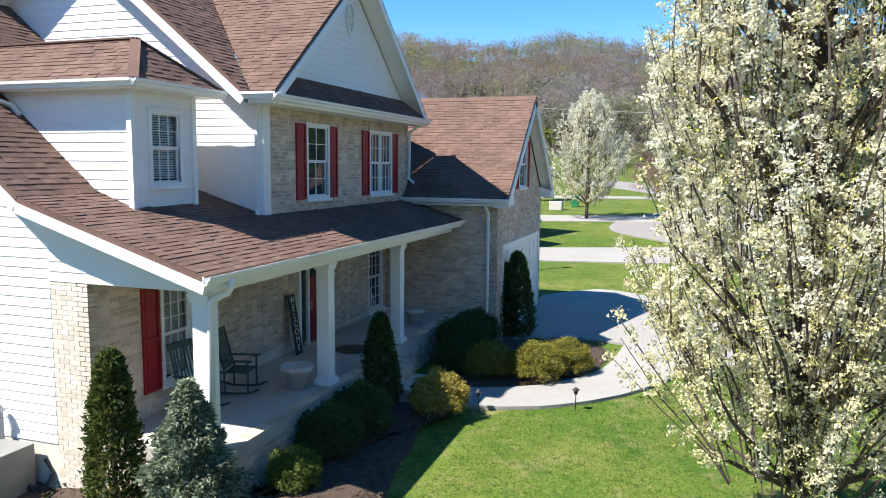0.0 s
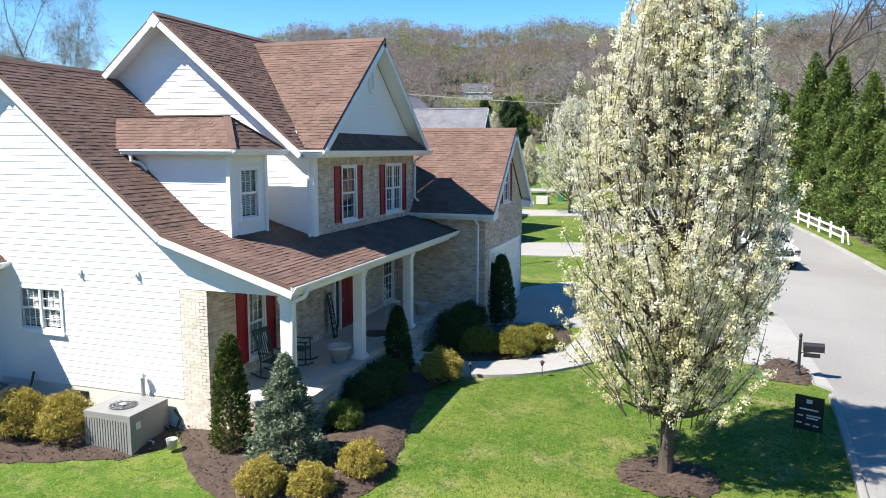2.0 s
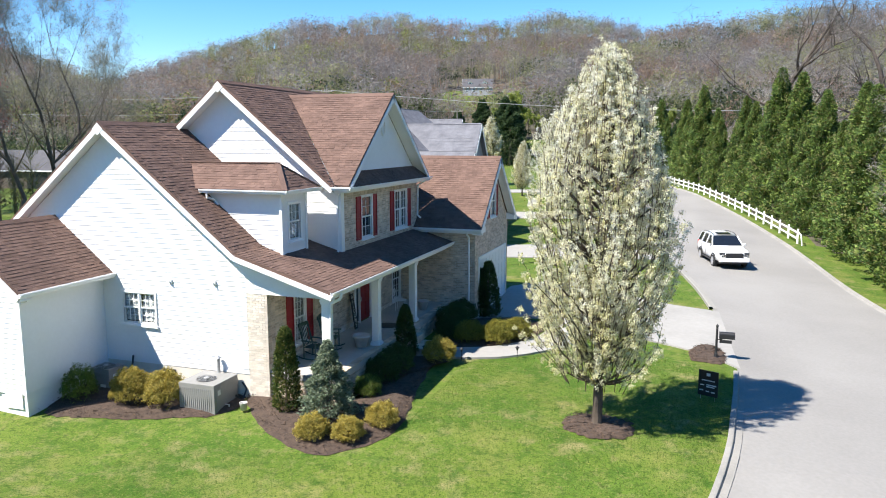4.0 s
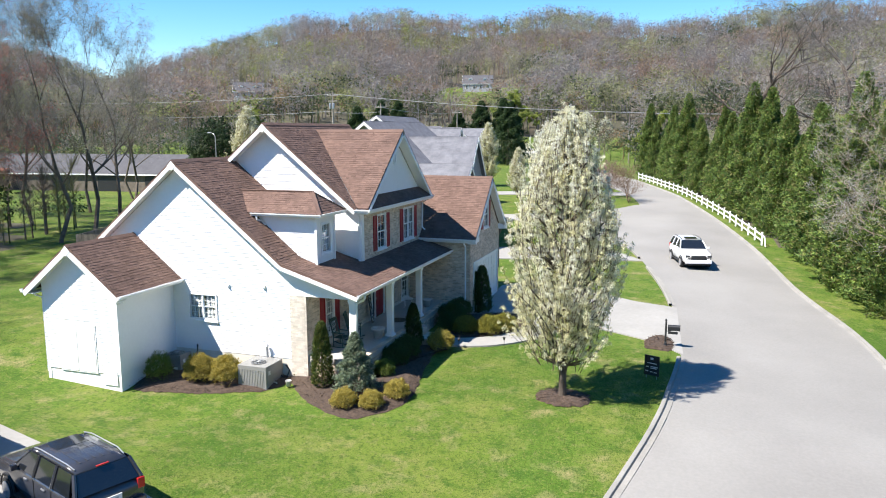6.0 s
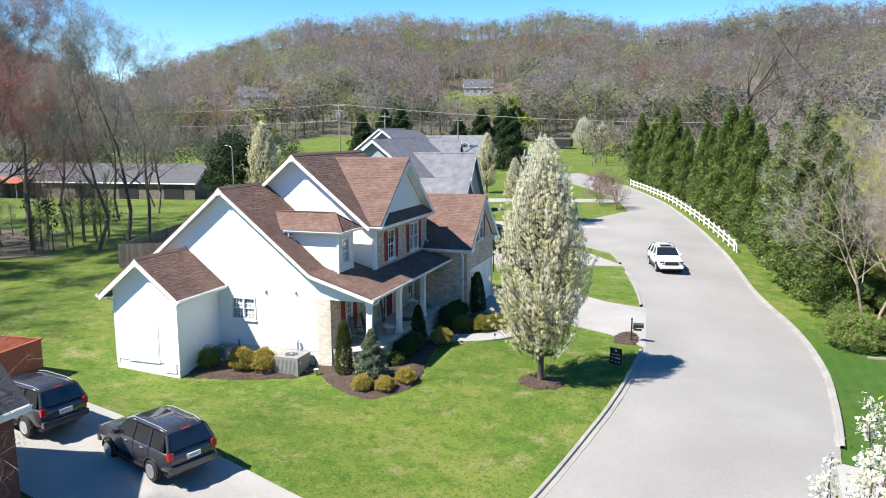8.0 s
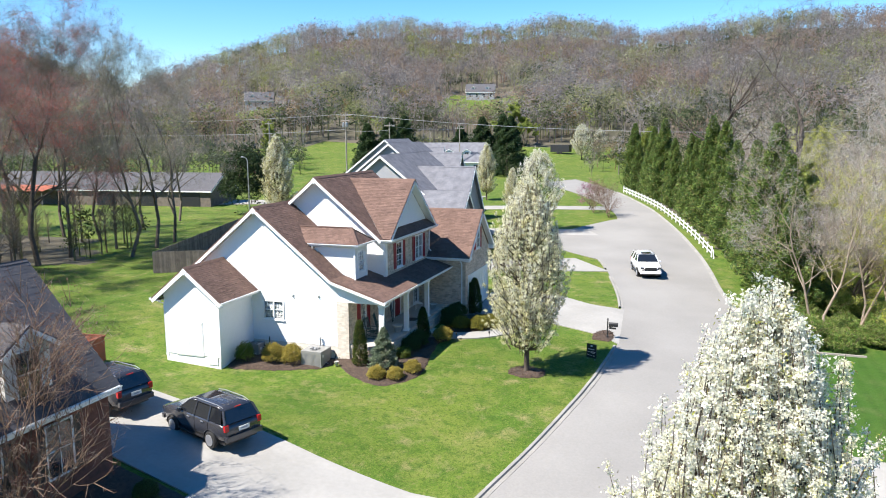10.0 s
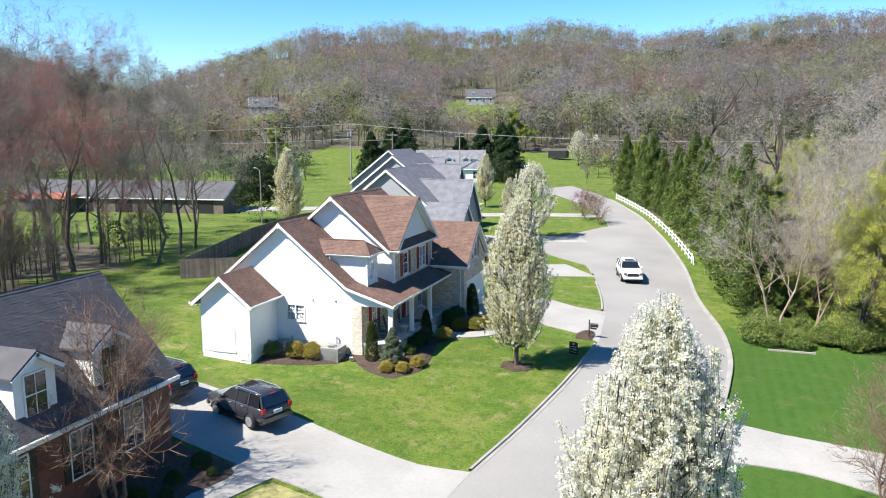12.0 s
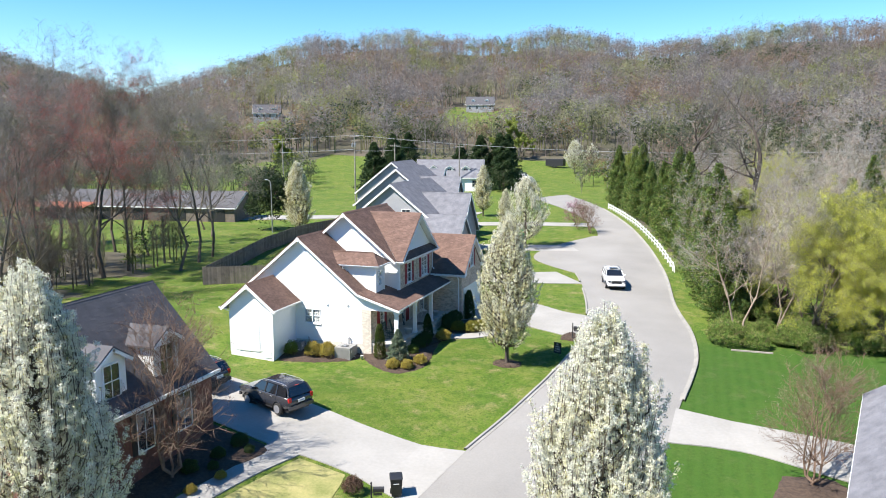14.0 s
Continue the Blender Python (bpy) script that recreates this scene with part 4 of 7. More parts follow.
# tall block: gable to the side, brick front upstairs
ZT, ST = 10.08, 0.833
w = wall("tall_gable", TALL, [(-8.0, 4.3), (0.7, 4.0), (0.7, 6.4), (-3.7, 9.98), (-8.0, 6.4)], 0.2, SIDING, house, "white lapped siding upper gable")
siding(w, TALL, [(-1.1, 4.0), (0.7, 4.0), (0.7, 6.3), (-1.1, 6.3)])
siding(w, TALL, [(-6.5, 6.3), (0.7, 6.3), (0.62, 6.4), (-3.7, 9.95), (-7.2, 6.95)])
bar(house, "corner_board", (0.69, 3.96, 6.3), (0.69, 3.96, 4.05), 0.1, 0.24, up=(0, 1, 0))
downspout(house, [(0.74, 3.6, 6.3), (0.62, 3.68, 6.1), (0.62, 3.68, 4.25), (0.66, 3.6, 4.12)])
w1, w2_ = (5.46, 6.36, 4.44, 5.94), (8.68, 10.0, 4.42, 5.93)
upoly = [(3.95, 4.0), (11.3, 4.0), (11.3, 6.35), (3.95, 6.35)]
w = wall("upper_wall", UPPER, upoly, 0.2, MORTAR, house, "buff brick upper front wall", [w1, w2_])
laid(w, UPPER, upoly, "brick", [w1, w2_])
window(house, UPPER, *w1, cols=2, rows=4), window(house, UPPER, *w2_, cols=3, rows=4, twin=True)
for a, b, y0, y1 in ((4.98, 5.38, 4.38, 5.98), (6.44, 6.84, 4.38, 5.98), (8.2, 8.6, 4.36, 5.97), (10.08, 10.48, 4.36, 5.97)):
    shutter(house, UPPER, a, b, y0, y1)
for a, b, z in ((5.4, 6.42, 5.98), (8.6, 10.08, 5.97)):
    q = MB()
    n = int((b - a) / 0.075)
    for k in range(n):
        y = a + (b - a) * k / n
        q.hexa([UPPER.at(y, z + 0.04, 0), UPPER.at(y + 0.062, z + 0.04, 0), UPPER.at(y + 0.062, z + 0.04, 0.022), UPPER.at(y, z + 0.04, 0.022), UPPER.at(y, z + 0.24, 0), UPPER.at(y + 0.062, z + 0.24, 0), UPPER.at(y + 0.062, z + 0.24, 0.022), UPPER.at(y, z + 0.24, 0.022)])
    part("soldier_course", q, BRICK, house)
TR = Plane2((-3.7, 0, ZT), (0, 1, 0), (-1, 0, ST))
def tu(x):
    return TR.uv((x, 0, ZT - (x + 3.7) * ST))[1]
roof("tall_roof", TR, [[(3.25, tu(0.66)), (3.40, tu(0.66)), (7.54, tu(-3.34)), (7.54, 0), (3.25, 0)], [(7.54, tu(-3.34)), (11.68, tu(0.66)), (11.8, tu(0.66)), (11.8, 0), (7.54, 0)]], house, "brown shingled upper roof", thick=0.1)
TB = Plane2((-3.7, 0, ZT), (0, -1, 0), (1, 0, ST))
roof("tall_rear_roof", TB, [[(-11.8, TB.uv((-8.3, 0, ZT - 4.6 * ST))[1]), (-3.25, TB.uv((-8.3, 0, ZT - 4.6 * ST))[1]), (-3.25, 0), (-11.8, 0)]], house, clad=False, thick=0.1)
part("ridge_cap", MB().prism([(-3.85, 3.24, ZT - 0.09), (-3.7, 3.24, ZT + 0.035), (-3.55, 3.24, ZT - 0.09)], (0, 8.6, 0)), SHINGLE, house)
for x1 in (0.68, -8.3):
    bar(house, "rake_board", (-3.7, 3.24, ZT - 0.01), (x1, 3.24, ZT - 0.01 - abs(x1 + 3.7) * ST), 0.035, 0.16)
    d = 1 if x1 > -3 else -1
    part("soffit", MB().hexa([(-3.7, 3.26, ZT - 0.21), (x1, 3.26, ZT - 0.21 - abs(x1 + 3.7) * ST), (x1, 3.95, ZT - 0.21 - abs(x1 + 3.7) * ST), (-3.7, 3.95, ZT - 0.21), (-3.7, 3.26, ZT - 0.19), (x1, 3.26, ZT - 0.19 - abs(x1 + 3.7) * ST), (x1, 3.95, ZT - 0.19 - abs(x1 + 3.7) * ST), (-3.7, 3.95, ZT - 0.19)]), TRIM, house)
# small plates covering the meeting of the rake boards
for x, y, z, sl in ((-3.7, 3.21, ZT, ST), (-5.66, -0.43, ZR, S2), (-8.05, -3.70, 5.5, 0.8)):
    part("apex_plate", MB().prism([(x - 0.2, y, z - 0.06 - 0.2 * sl), (x, y, z - 0.03), (x + 0.2, y, z - 0.06 - 0.2 * sl), (x, y, z - 0.42)], (0, 0.016, 0)), TRIM, house)
# cross gable over the brick front
ZF, SF, YF = 9.78, 0.805, 7.54
for sgn in (-1, 1):
    pl = Plane2((0, YF, ZF), (1 * -sgn, 0, 0), (0, -sgn, SF))
    low = -math.hypot(4.1, 4.1 * SF)
    if sgn < 0:
        poly = [(0.66, low), (1.18, low), (1.18, 0), (-3.34, 0)]
    else:
        poly = [(-1.18, low), (-0.66, low), (3.34, 0), (-1.18, 0)]
    roof("front_gable_roof", pl, [poly], house, "brown shingled front gable roof", thick=0.1)
    y1 = YF + sgn * 4.12
    bar(house, "rake_board", (1.19, YF, ZF - 0.01), (1.19, y1, ZF - 0.01 - 4.12 * SF), 0.035, 0.16)
    part("soffit", MB().hexa([(0.7, YF, ZF - 0.22), (1.17, YF, ZF - 0.22), (1.17, y1, ZF - 0.22 - 4.12 * SF), (0.7, y1, ZF - 0.22 - 4.12 * SF), (0.7, YF, ZF - 0.2), (1.17, YF, ZF - 0.2), (1.17, y1, ZF - 0.2 - 4.12 * SF), (0.7, y1, ZF - 0.2 - 4.12 * SF)]), TRIM, house)
part("ridge_cap", MB().prism([(1.2, YF - 0.14, ZF - 0.09), (1.2, YF, ZF + 0.035), (1.2, YF + 0.14, ZF - 0.09)], (-4.6, 0, 0)), SHINGLE, house)
fg = [(3.9, 6.5), (11.2, 6.5), (7.54, 9.5)]
w = wall("front_gable", UPPER, fg, 0.15, SIDING, house, "white siding front gable")
siding(w, UPPER, [(4.3, 6.9), (10.8, 6.9), (7.54, 9.5)])
q = MB()
for r in range(16):
    a = 2 * math.pi * r / 16
    b = 2 * math.pi * (r + 1) / 16
    f0, f1 = 0.17, 0.22
    q.hexa([UPPER.at(YF + math.cos(t) * f * 0.9, 8.55 + math.sin(t) * f * 1.8, h) for h in (0.0, 0.06) for t, f in ((a, f0), (a, f1), (b, f1), (b, f0))])
for k in range(9):
    z = 8.27 + k * 0.065
    hw = 0.155 * math.sqrt(max(0.05, 1 - ((z - 8.55) / 0.32) ** 2))
    q.hexa([UPPER.at(YF - hw, z, 0.0), UPPER.at(YF + hw, z, 0.0), UPPER.at(YF + hw, z, 0.045), UPPER.at(YF - hw, z, 0.045), UPPER.at(YF - hw, z + 0.03, 0.0), UPPER.at(YF + hw, z + 0.03, 0.0), UPPER.at(YF + hw, z + 0.03, 0.02), UPPER.at(YF - hw, z + 0.03, 0.02)])
part("gable_vent", q, TRIM, house, "white oval louvred gable vent")
PT = Plane2((1.2, 0, 6.42), (0, 1, 0), (-0.5, 0, 0.5))
roof("pent_roof", PT, [[(3.46, 0), (11.62, 0), (11.0, 0.68), (4.08, 0.68)]], house, "narrow shingled pent roof under the gable", thick=0.05)
gutter(house, (1.18, 3.3, 6.42), (1.18, 11.74, 6.42), (1, 0, 0))
gutter(house, (0.64, 3.26, 6.44), (1.3, 3.26, 6.44), (0, -1, 0))
part("front_soffit", MB().box(0.7, 1.18, 3.3, 11.72, 6.24, 6.36), TRIM, house)
downspout(house, [(1.2, 11.2, 6.3), (0.8, 11.2, 6.05), (0.78, 11.2, 4.75), (0.95, 11.15, 4.62)])

# garage wing
gs = [(0.0, 0.0), (3.4, 0.0), (3.4, 4.15), (0.0, 4.15)]
w = wall("garage_side", GARS, gs, 0.2, MORTAR, house, "buff brick garage wall")
laid(w, GARS, gs, "brick")
dh = (11.95, 16.75, 0.0, 2.75)
gw = (13.78, 14.72, 4.5, 5.86)
gf1 = [(11.3, 0.0), (17.3, 0.0), (17.3, 4.15), (11.3, 4.15)]
gf2 = [(11.3, 4.15), (17.3, 4.15), (14.32, 6.85)]
w = wall("garage_front", GARF, gf1[:3] + [(14.32, 6.9)] + gf1[3:], 0.2, MORTAR, house, "buff brick garage gable", [dh, gw])
laid(w, GARF, gf1, "brick", [dh]), laid(w, GARF, gf2, "brick", [gw])
window(house, GARF, *gw, cols=3, rows=4)
shutter(house, GARF, 13.34, 13.7, 4.44, 5.92), shutter(house, GARF, 14.8, 15.16, 4.44, 5.92)
gd = MB().box(3.36, 3.405, 11.95, 16.75, 0.1, 2.75)
for r in range(4):
    for c in range(8):
        y, z = 12.02 + c * 0.592, 0.16 + r * 0.65
        gd.box(3.405, 3.42, y, y + 0.52, z + 0.05, z + 0.55)
gdoor = part("garage_door", gd, TRIM, house, "closed white panelled garage door")
q = MB()
for a0, a1, b0, b1 in ((11.83, 11.95, 0.1, 2.87), (16.75, 16.87, 0.1, 2.87), (11.95, 16.75, 2.75, 2.87)):
    q.box(3.36, 3.45, a0, a1, b0, b1)
part("garage_casing", q, TRIM, house)
ZG, SG, YG = 7.25, 0.885, 14.32
for sgn in (-1, 1):
    pl = Plane2((0, YG, ZG), (-sgn, 0, 0), (0, -sgn, SG))
    low = -math.hypot(3.42, 3.42 * SG)
    poly = [(-2.5, low), (3.78, low), (3.78, 0), (-2.5, 0)] if sgn < 0 else [(-3.78, low), (2.5, low), (2.5, 0), (-3.78, 0)]
    roof("garage_roof", pl, [poly], house, "brown shingled garage roof", thick=0.1)
    y1 = YG + sgn * 3.44
    bar(house, "rake_board", (3.79, YG, ZG - 0.01), (3.79, y1, ZG - 0.01 - 3.44 * SG), 0.035, 0.22)
    part("soffit", MB().hexa([(3.4, YG, ZG - 0.22), (3.77, YG, ZG - 0.22), (3.77, y1, ZG - 0.22 - 3.44 * SG), (3.4, y1, ZG - 0.22 - 3.44 * SG), (3.4, YG, ZG - 0.2), (3.77, YG, ZG - 0.2), (3.77, y1, ZG - 0.2 - 3.44 * SG), (3.4, y1, ZG - 0.2 - 3.44 * SG)]), TRIM, house)
    gutter(house, (0.2 if sgn < 0 else -2.5, YG + sgn * 3.42, ZG - 3.42 * SG), (3.8, YG + sgn * 3.42, ZG - 3.42 * SG), (0, sgn, 0))
    part("eave_return", MB().hexa([(3.4, y1, 4.05), (3.8, y1, 4.05), (3.8, y1 - sgn * 0.7, 4.05), (3.4, y1 - sgn * 0.7, 4.05), (3.4, y1, 4.2), (3.8, y1, 4.2), (3.8, y1 - sgn * 0.7, 4.28), (3.4, y1 - sgn * 0.7, 4.4)]), TRIM, house)
part("garage_soffit", MB().box(0.0, 3.78, 10.92, 11.3, 4.02, 4.08), TRIM, house)
part("ridge_cap", MB().prism([(3.79, YG - 0.13, ZG - 0.09), (3.79, YG, ZG + 0.035), (3.79, YG + 0.13, ZG - 0.09)], (-6.0, 0, 0)), SHINGLE, house)
downspout(house, [(3.15, 10.9, 4.1), (3.15, 10.92, 3.98), (3.15, 11.24, 3.8), (3.15, 11.24, 0.35), (3.2, 10.95, 0.2)])

# lean-to bay at the back corner
SS, ZS = 0.8, 5.5
sf = [(-9.8, 0.5), (-6.23, 0.5), (-6.23, 3.85), (-8.05, 5.31), (-9.8, 3.91)]
w = wall("bay_front", SHEDF, sf, 0.15, SIDING, house, "white lapped siding bay")
siding(w, SHEDF, sf, [(-9.1, -7.3, 0.5, 2.45)])
sr = [(-3.27, 0.55), (0.0, 0.55), (0.0, 3.8), (-3.27, 3.8)]
w = wall("bay_side", SHEDR, sr, 0.15, SIDING, house)
siding(w, SHEDR, sr)
SHEDL = Plane2((-9.8, 0, 0), (0, -1, 0), (0, 0, 1))
wall("bay_side", SHEDL, [(0, -0.6), (3.27, -0.6), (3.27, 3.8), (0, 3.8)], 0.15, SIDING, house)
part("bay_foundation", MB().box(-9.78, -6.25, -3.25, 0.0, -0.8, 0.55), SIDING, house, "white painted foundation of the bay")
part("bay_door", MB().box(-9.1, -7.3, -3.30, -3.27, 0.45, 2.42).box(-9.05, -8.22, -3.312, -3.30, 0.5, 2.37).box(-8.18, -7.35, -3.312, -3.30, 0.5, 2.37), SIDING, house, "closed white double storage doors")
part("bay_hatch", MB().box(-7.05, -6.4, -3.29, -3.26, 0.05, 0.6), TRIM, house)
for sgn in (-1, 1):
    pl = Plane2((-8.05, 0, ZS), (0, sgn, 0), (-sgn, 0, SS))
    low = -math.hypot(2.28, 2.28 * SS)
    poly = [(-3.66, low), (0.0, low), (0.0, 0), (-3.66, 0)] if sgn > 0 else [(0.0, low), (3.66, low), (3.66, 0), (0.0, 0)]
    roof("bay_roof", pl, [poly], house, "brown shingled bay roof", thick=0.1)
    x1 = -8.05 + sgn * 2.3
    bar(house, "rake_board", (-8.05, -3.67, ZS - 0.01), (x1, -3.67, ZS - 0.01 - 2.3 * SS), 0.035, 0.2)
    part("soffit", MB().hexa([(-8.05, -3.65, ZS - 0.21), (x1, -3.65, ZS - 0.21 - 2.3 * SS), (x1, -3.25, ZS - 0.21 - 2.3 * SS), (-8.05, -3.25, ZS - 0.21), (-8.05, -3.65, ZS - 0.19), (x1, -3.65, ZS - 0.19 - 2.3 * SS), (x1, -3.25, ZS - 0.19 - 2.3 * SS), (-8.05, -3.25, ZS - 0.19)]), TRIM, house)
    gutter(house, (-8.05 + sgn * 2.28, -3.7, ZS - 2.28 * SS), (-8.05 + sgn * 2.28, 0.0, ZS - 2.28 * SS), (sgn, 0, 0))
    part("bay_soffit", MB().box(*sorted((-8.05 + sgn * 1.8, -8.05 + sgn * 2.28)), -3.64, 0.0, ZS - 2.28 * SS - 0.16, ZS - 2.28 * SS - 0.13), TRIM, house)
part("ridge_cap", MB().prism([(-8.18, -3.68, ZS - 0.08), (-8.05, -3.68, ZS + 0.035), (-7.92, -3.68, ZS - 0.08)], (0, 3.7, 0)), SHINGLE, house)
downspout(house, [(-5.75, -3.4, 3.6), (-5.9, -3.3, 3.4), (-6.18, -3.32, 3.3), (-6.18, -3.32, 0.3)])
downspout(house, [(-10.3, -3.4, 3.6), (-10.1, -3.3, 3.4), (-9.86, -3.2, 3.3), (-9.86, -3.2, 0.3)])

# ---- plants ----
def cloud(name, tri, tint, material, parent=None, label="", m=None):
    """A mesh of loose triangles from an array (n, 3, 3) with a colour for each."""
    tri = np.asarray(tri, np.float32)
    n = len(tri)
    me = bpy.data.meshes.new(name)
    me.vertices.add(3 * n), me.loops.add(3 * n), me.polygons.add(n)
    me.vertices.foreach_set("co", tri.ravel())
    me.loops.foreach_set("vertex_index", np.arange(3 * n, dtype=np.int32))
    me.polygons.foreach_set("loop_start", np.arange(0, 3 * n, 3, dtype=np.int32))
    me.update(calc_edges=True)
    a = me.color_attributes.new("tint", 'FLOAT_COLOR', 'POINT')
    c = np.ones((n, 3, 4), np.float32)
    c[:, :, :3] = np.asarray(tint, np.float32).reshape(-1, 1, 3)
    a.data.foreach_set("color", c.ravel())
    me.materials.append(material)
    ob = new(name, me)
    if parent:
        ob.parent = parent
    if m:
        ob.matrix_basis = m
    if label:
        tagged(ob, label)
    return ob


def sprays(rs, centres, size, per, spread, narrow=0.55):
    """Leaf-like triangles, `per` round each centre, turned every way."""
    c = np.repeat(centres, per, 0) + rs.normal(0, 1, (len(centres) * per, 3)) * spread
    u = rs.normal(0, 1, c.shape)
    u /= np.linalg.norm(u, axis=1, keepdims=True)
    w = np.cross(u, rs.normal(0, 1, c.shape))
    w /= np.linalg.norm(w, axis=1, keepdims=True)
    s = size * rs.uniform(0.6, 1.4, (len(c), 1))
    return np.stack([c - u * s * 0.5 - w * s * narrow * 0.5, c - u * s * 0.5 + w * s * narrow * 0.5, c + u * s * 0.6], 1)


def colours(rs, n, *cs):
    k = rs.integers(0, len(cs), n)
    return np.array(cs)[k] * rs.uniform(0.8, 1.2, (n, 1))


def limbs(rng, q, p, d, length, r, level, tips, turn=0.5, lift=0.15, kids=(3, 5), shrink=0.62, sides=6, segs=4):
    """A limb with its branches, as tapered tubes; tips collects the points along the fine ends."""
    pts, rad, dirs = [p.copy()], [r], [d.copy()]
    for i in range(segs):
        d = (d + Vector((rng.gauss(0, turn * 0.3), rng.gauss(0, turn * 0.3), rng.gauss(0, turn * 0.15) + lift * 0.3))).normalized()
        p = p + d * length / segs
        pts.append(p.copy()), rad.append(r * (1 - 0.75 * (i + 1) / segs)), dirs.append(d.copy())
    q.tube(pts, rad, sides, cap=False)
    if level == 0:
        tips += pts[1:]
        return
    n = rng.randint(*kids)
    for k in range(n):
        f = rng.uniform(0.3, 1.0)
        i = min(int(f * segs), segs - 1)
        o = pts[i].lerp(pts[i + 1], f * segs - i)
        side = dirs[i].orthogonal().normalized()
        side.rotate(Matrix.Rotation(rng.uniform(0, 2 * math.pi), 3, dirs[i]))
        nd = (dirs[i] * rng.uniform(0.5, 0.9) + side * rng.uniform(0.5, 1.0) * (turn + 0.3)).normalized()
        limbs(rng, q, o, nd, length * shrink * rng.uniform(0.75, 1.2), max(r * (1 - 0.75 * f) * 0.70, 0.011), level - 1, tips, turn, lift, kids, shrink, max(3, sides - 1), max(2, segs - 1))
    limbs(rng, q, pts[-1], dirs[-1], length * shrink, rad[-1] * 0.9, level - 1, tips, turn, lift, kids, shrink, max(3, sides - 1), max(2, segs - 1))


def bark(q, c):
    q.t = [(*c, 1)] * len(q.v)
    return q


def pear_tree(seed, h, w, label, fingers=300, green=0.5, group="blossoming pear trees", petal=0.05, per=16, peak=0.34, gap=0.11, puff=0.05):
    """A blossoming pear: steep limbs, each twig set with puffs of blossom and young leaves between."""
    rng, rs = random.Random(seed), np.random.default_rng(seed)
    t = thing("pear_tree", label, "tree", group=group)
    q = MB()
    q.tube([(0, 0, -0.3), (0, 0, 0.15), (0.02, 0, h * 0.18), (0.0, 0.03, h * 0.5), (0, 0, h * 0.94)], [h * 0.018, h * 0.0135, h * 0.012, h * 0.008, 0.01], 9)

    def half(z):
        f = min(max((z / h - 0.13) / 0.87, 0.0), 1.0)
        if f < peak:
            return w / 2 * (0.60 + 0.40 * math.sin(f / peak * math.pi / 2))
        return w / 2 * max(1 - ((f - peak) / (1.02 - peak)) ** 1.7, 0.0) ** 0.85

    cen, tone = [], []
    for k in range(fingers):
        z0 = h * (0.125 + 0.745 * rng.random() ** 0.95)
        a = rng.uniform(0, 6.283)
        depth = rng.uniform(0.12, 1.0) ** 0.55
        z1 = z0 + h * rng.uniform(0.08, 0.17)
        lump = 1 + 0.12 * math.sin(3 * a + z0 * 1.3 + seed) + 0.10 * math.sin(5 * a - 2.1 * z0)
        r1 = half(min(z1, h * 0.985)) * depth * lump * rng.uniform(0.85, 1.18)
        if z1 > h * 0.97:
            z1 = h * rng.uniform(0.93, 1.0)
        r0 = min(half(z0) * depth * 0.8, r1 + 0.35)
        a1 = a + rng.gauss(0, 0.10)
        p0, p1 = Vector((math.cos(a) * r0, math.sin(a) * r0, z0)), Vector((math.cos(a1) * r1, math.sin(a1) * r1, z1))
        root = Vector((0, 0, max(z0 - r0 * 0.9, h * 0.115)))
        bend = (p1 - p0).normalized() * 0.25 + Vector((0, 0, 0.12))
        mid = p0.lerp(p1, 0.5) + Vector((rng.gauss(0, 0.06), rng.gauss(0, 0.06), 0.0)) - Vector((0, 0, 0.05))
        if k % 5 == 0:
            q.tube([root, root.lerp(p0, 0.5) + Vector((0, 0, -0.05)), p0, mid, p1], [h * 0.0042, h * 0.0034, h * 0.0022, 0.011, 0.005], 5, cap=False)
        else:
            q.tube([p0 - bend, p0, mid, p1], [0.016, 0.014, 0.009, 0.005], 4, cap=False)
        lime = min(max(rng.gauss(green, 0.22) - 0.45 * (z0 / h - 0.45), 0.0), 1.0)
        L_ = (p1 - p0).length
        n = max(3, int(L_ / gap))
        for i_ in range(n):
            f = (i_ + rng.random()) / n
            p = p0.lerp(mid, f * 2) if f < 0.5 else mid.lerp(p1, f * 2 - 1)
            off = 0.11 * (1 - 0.7 * f)
            cen.append((p.x + rng.gauss(0, off), p.y + rng.gauss(0, off), p.z + rng.gauss(0, off * 0.7)))
            tone.append(lime)
    part("trunk", bark(q, (0.62, 0.56, 0.5)), BARK, t, "dark grey-brown trunk and upright limbs")
    cen, tone = np.array(cen), np.array(tone)
    pick = rs.random(len(cen)) < 0.97 - 0.35 * tone
    fl = sprays(rs, cen[pick], petal, per, puff, 0.95)
    white, cream = np.array((0.84, 0.83, 0.74)), np.array((0.80, 0.75, 0.46))
    mixed = np.clip(tone[pick] + rs.normal(0, 0.12, pick.sum()), 0, 1)[:, None]
    cloud("blossom", fl, np.repeat((white * (1 - mixed) + cream * mixed) * rs.uniform(0.82, 1.08, (len(mixed), 1)), per, 0), PETAL, t, "dense creamy white blossom clusters")
    lc = cen[rs.random(len(cen)) < 0.30 + 0.6 * tone]
    lv = sprays(rs, lc, petal * 1.35, 3 + int(5 * green), puff * 1.7, 0.5)
    cloud("foliage", lv, colours(rs, len(lv), (0.34, 0.35, 0.07), (0.44, 0.43, 0.11), (0.25, 0.27, 0.06), (0.48, 0.44, 0.18), (0.22, 0.165, 0.095)), LEAF, t, "young yellow-green leaves")
    return t


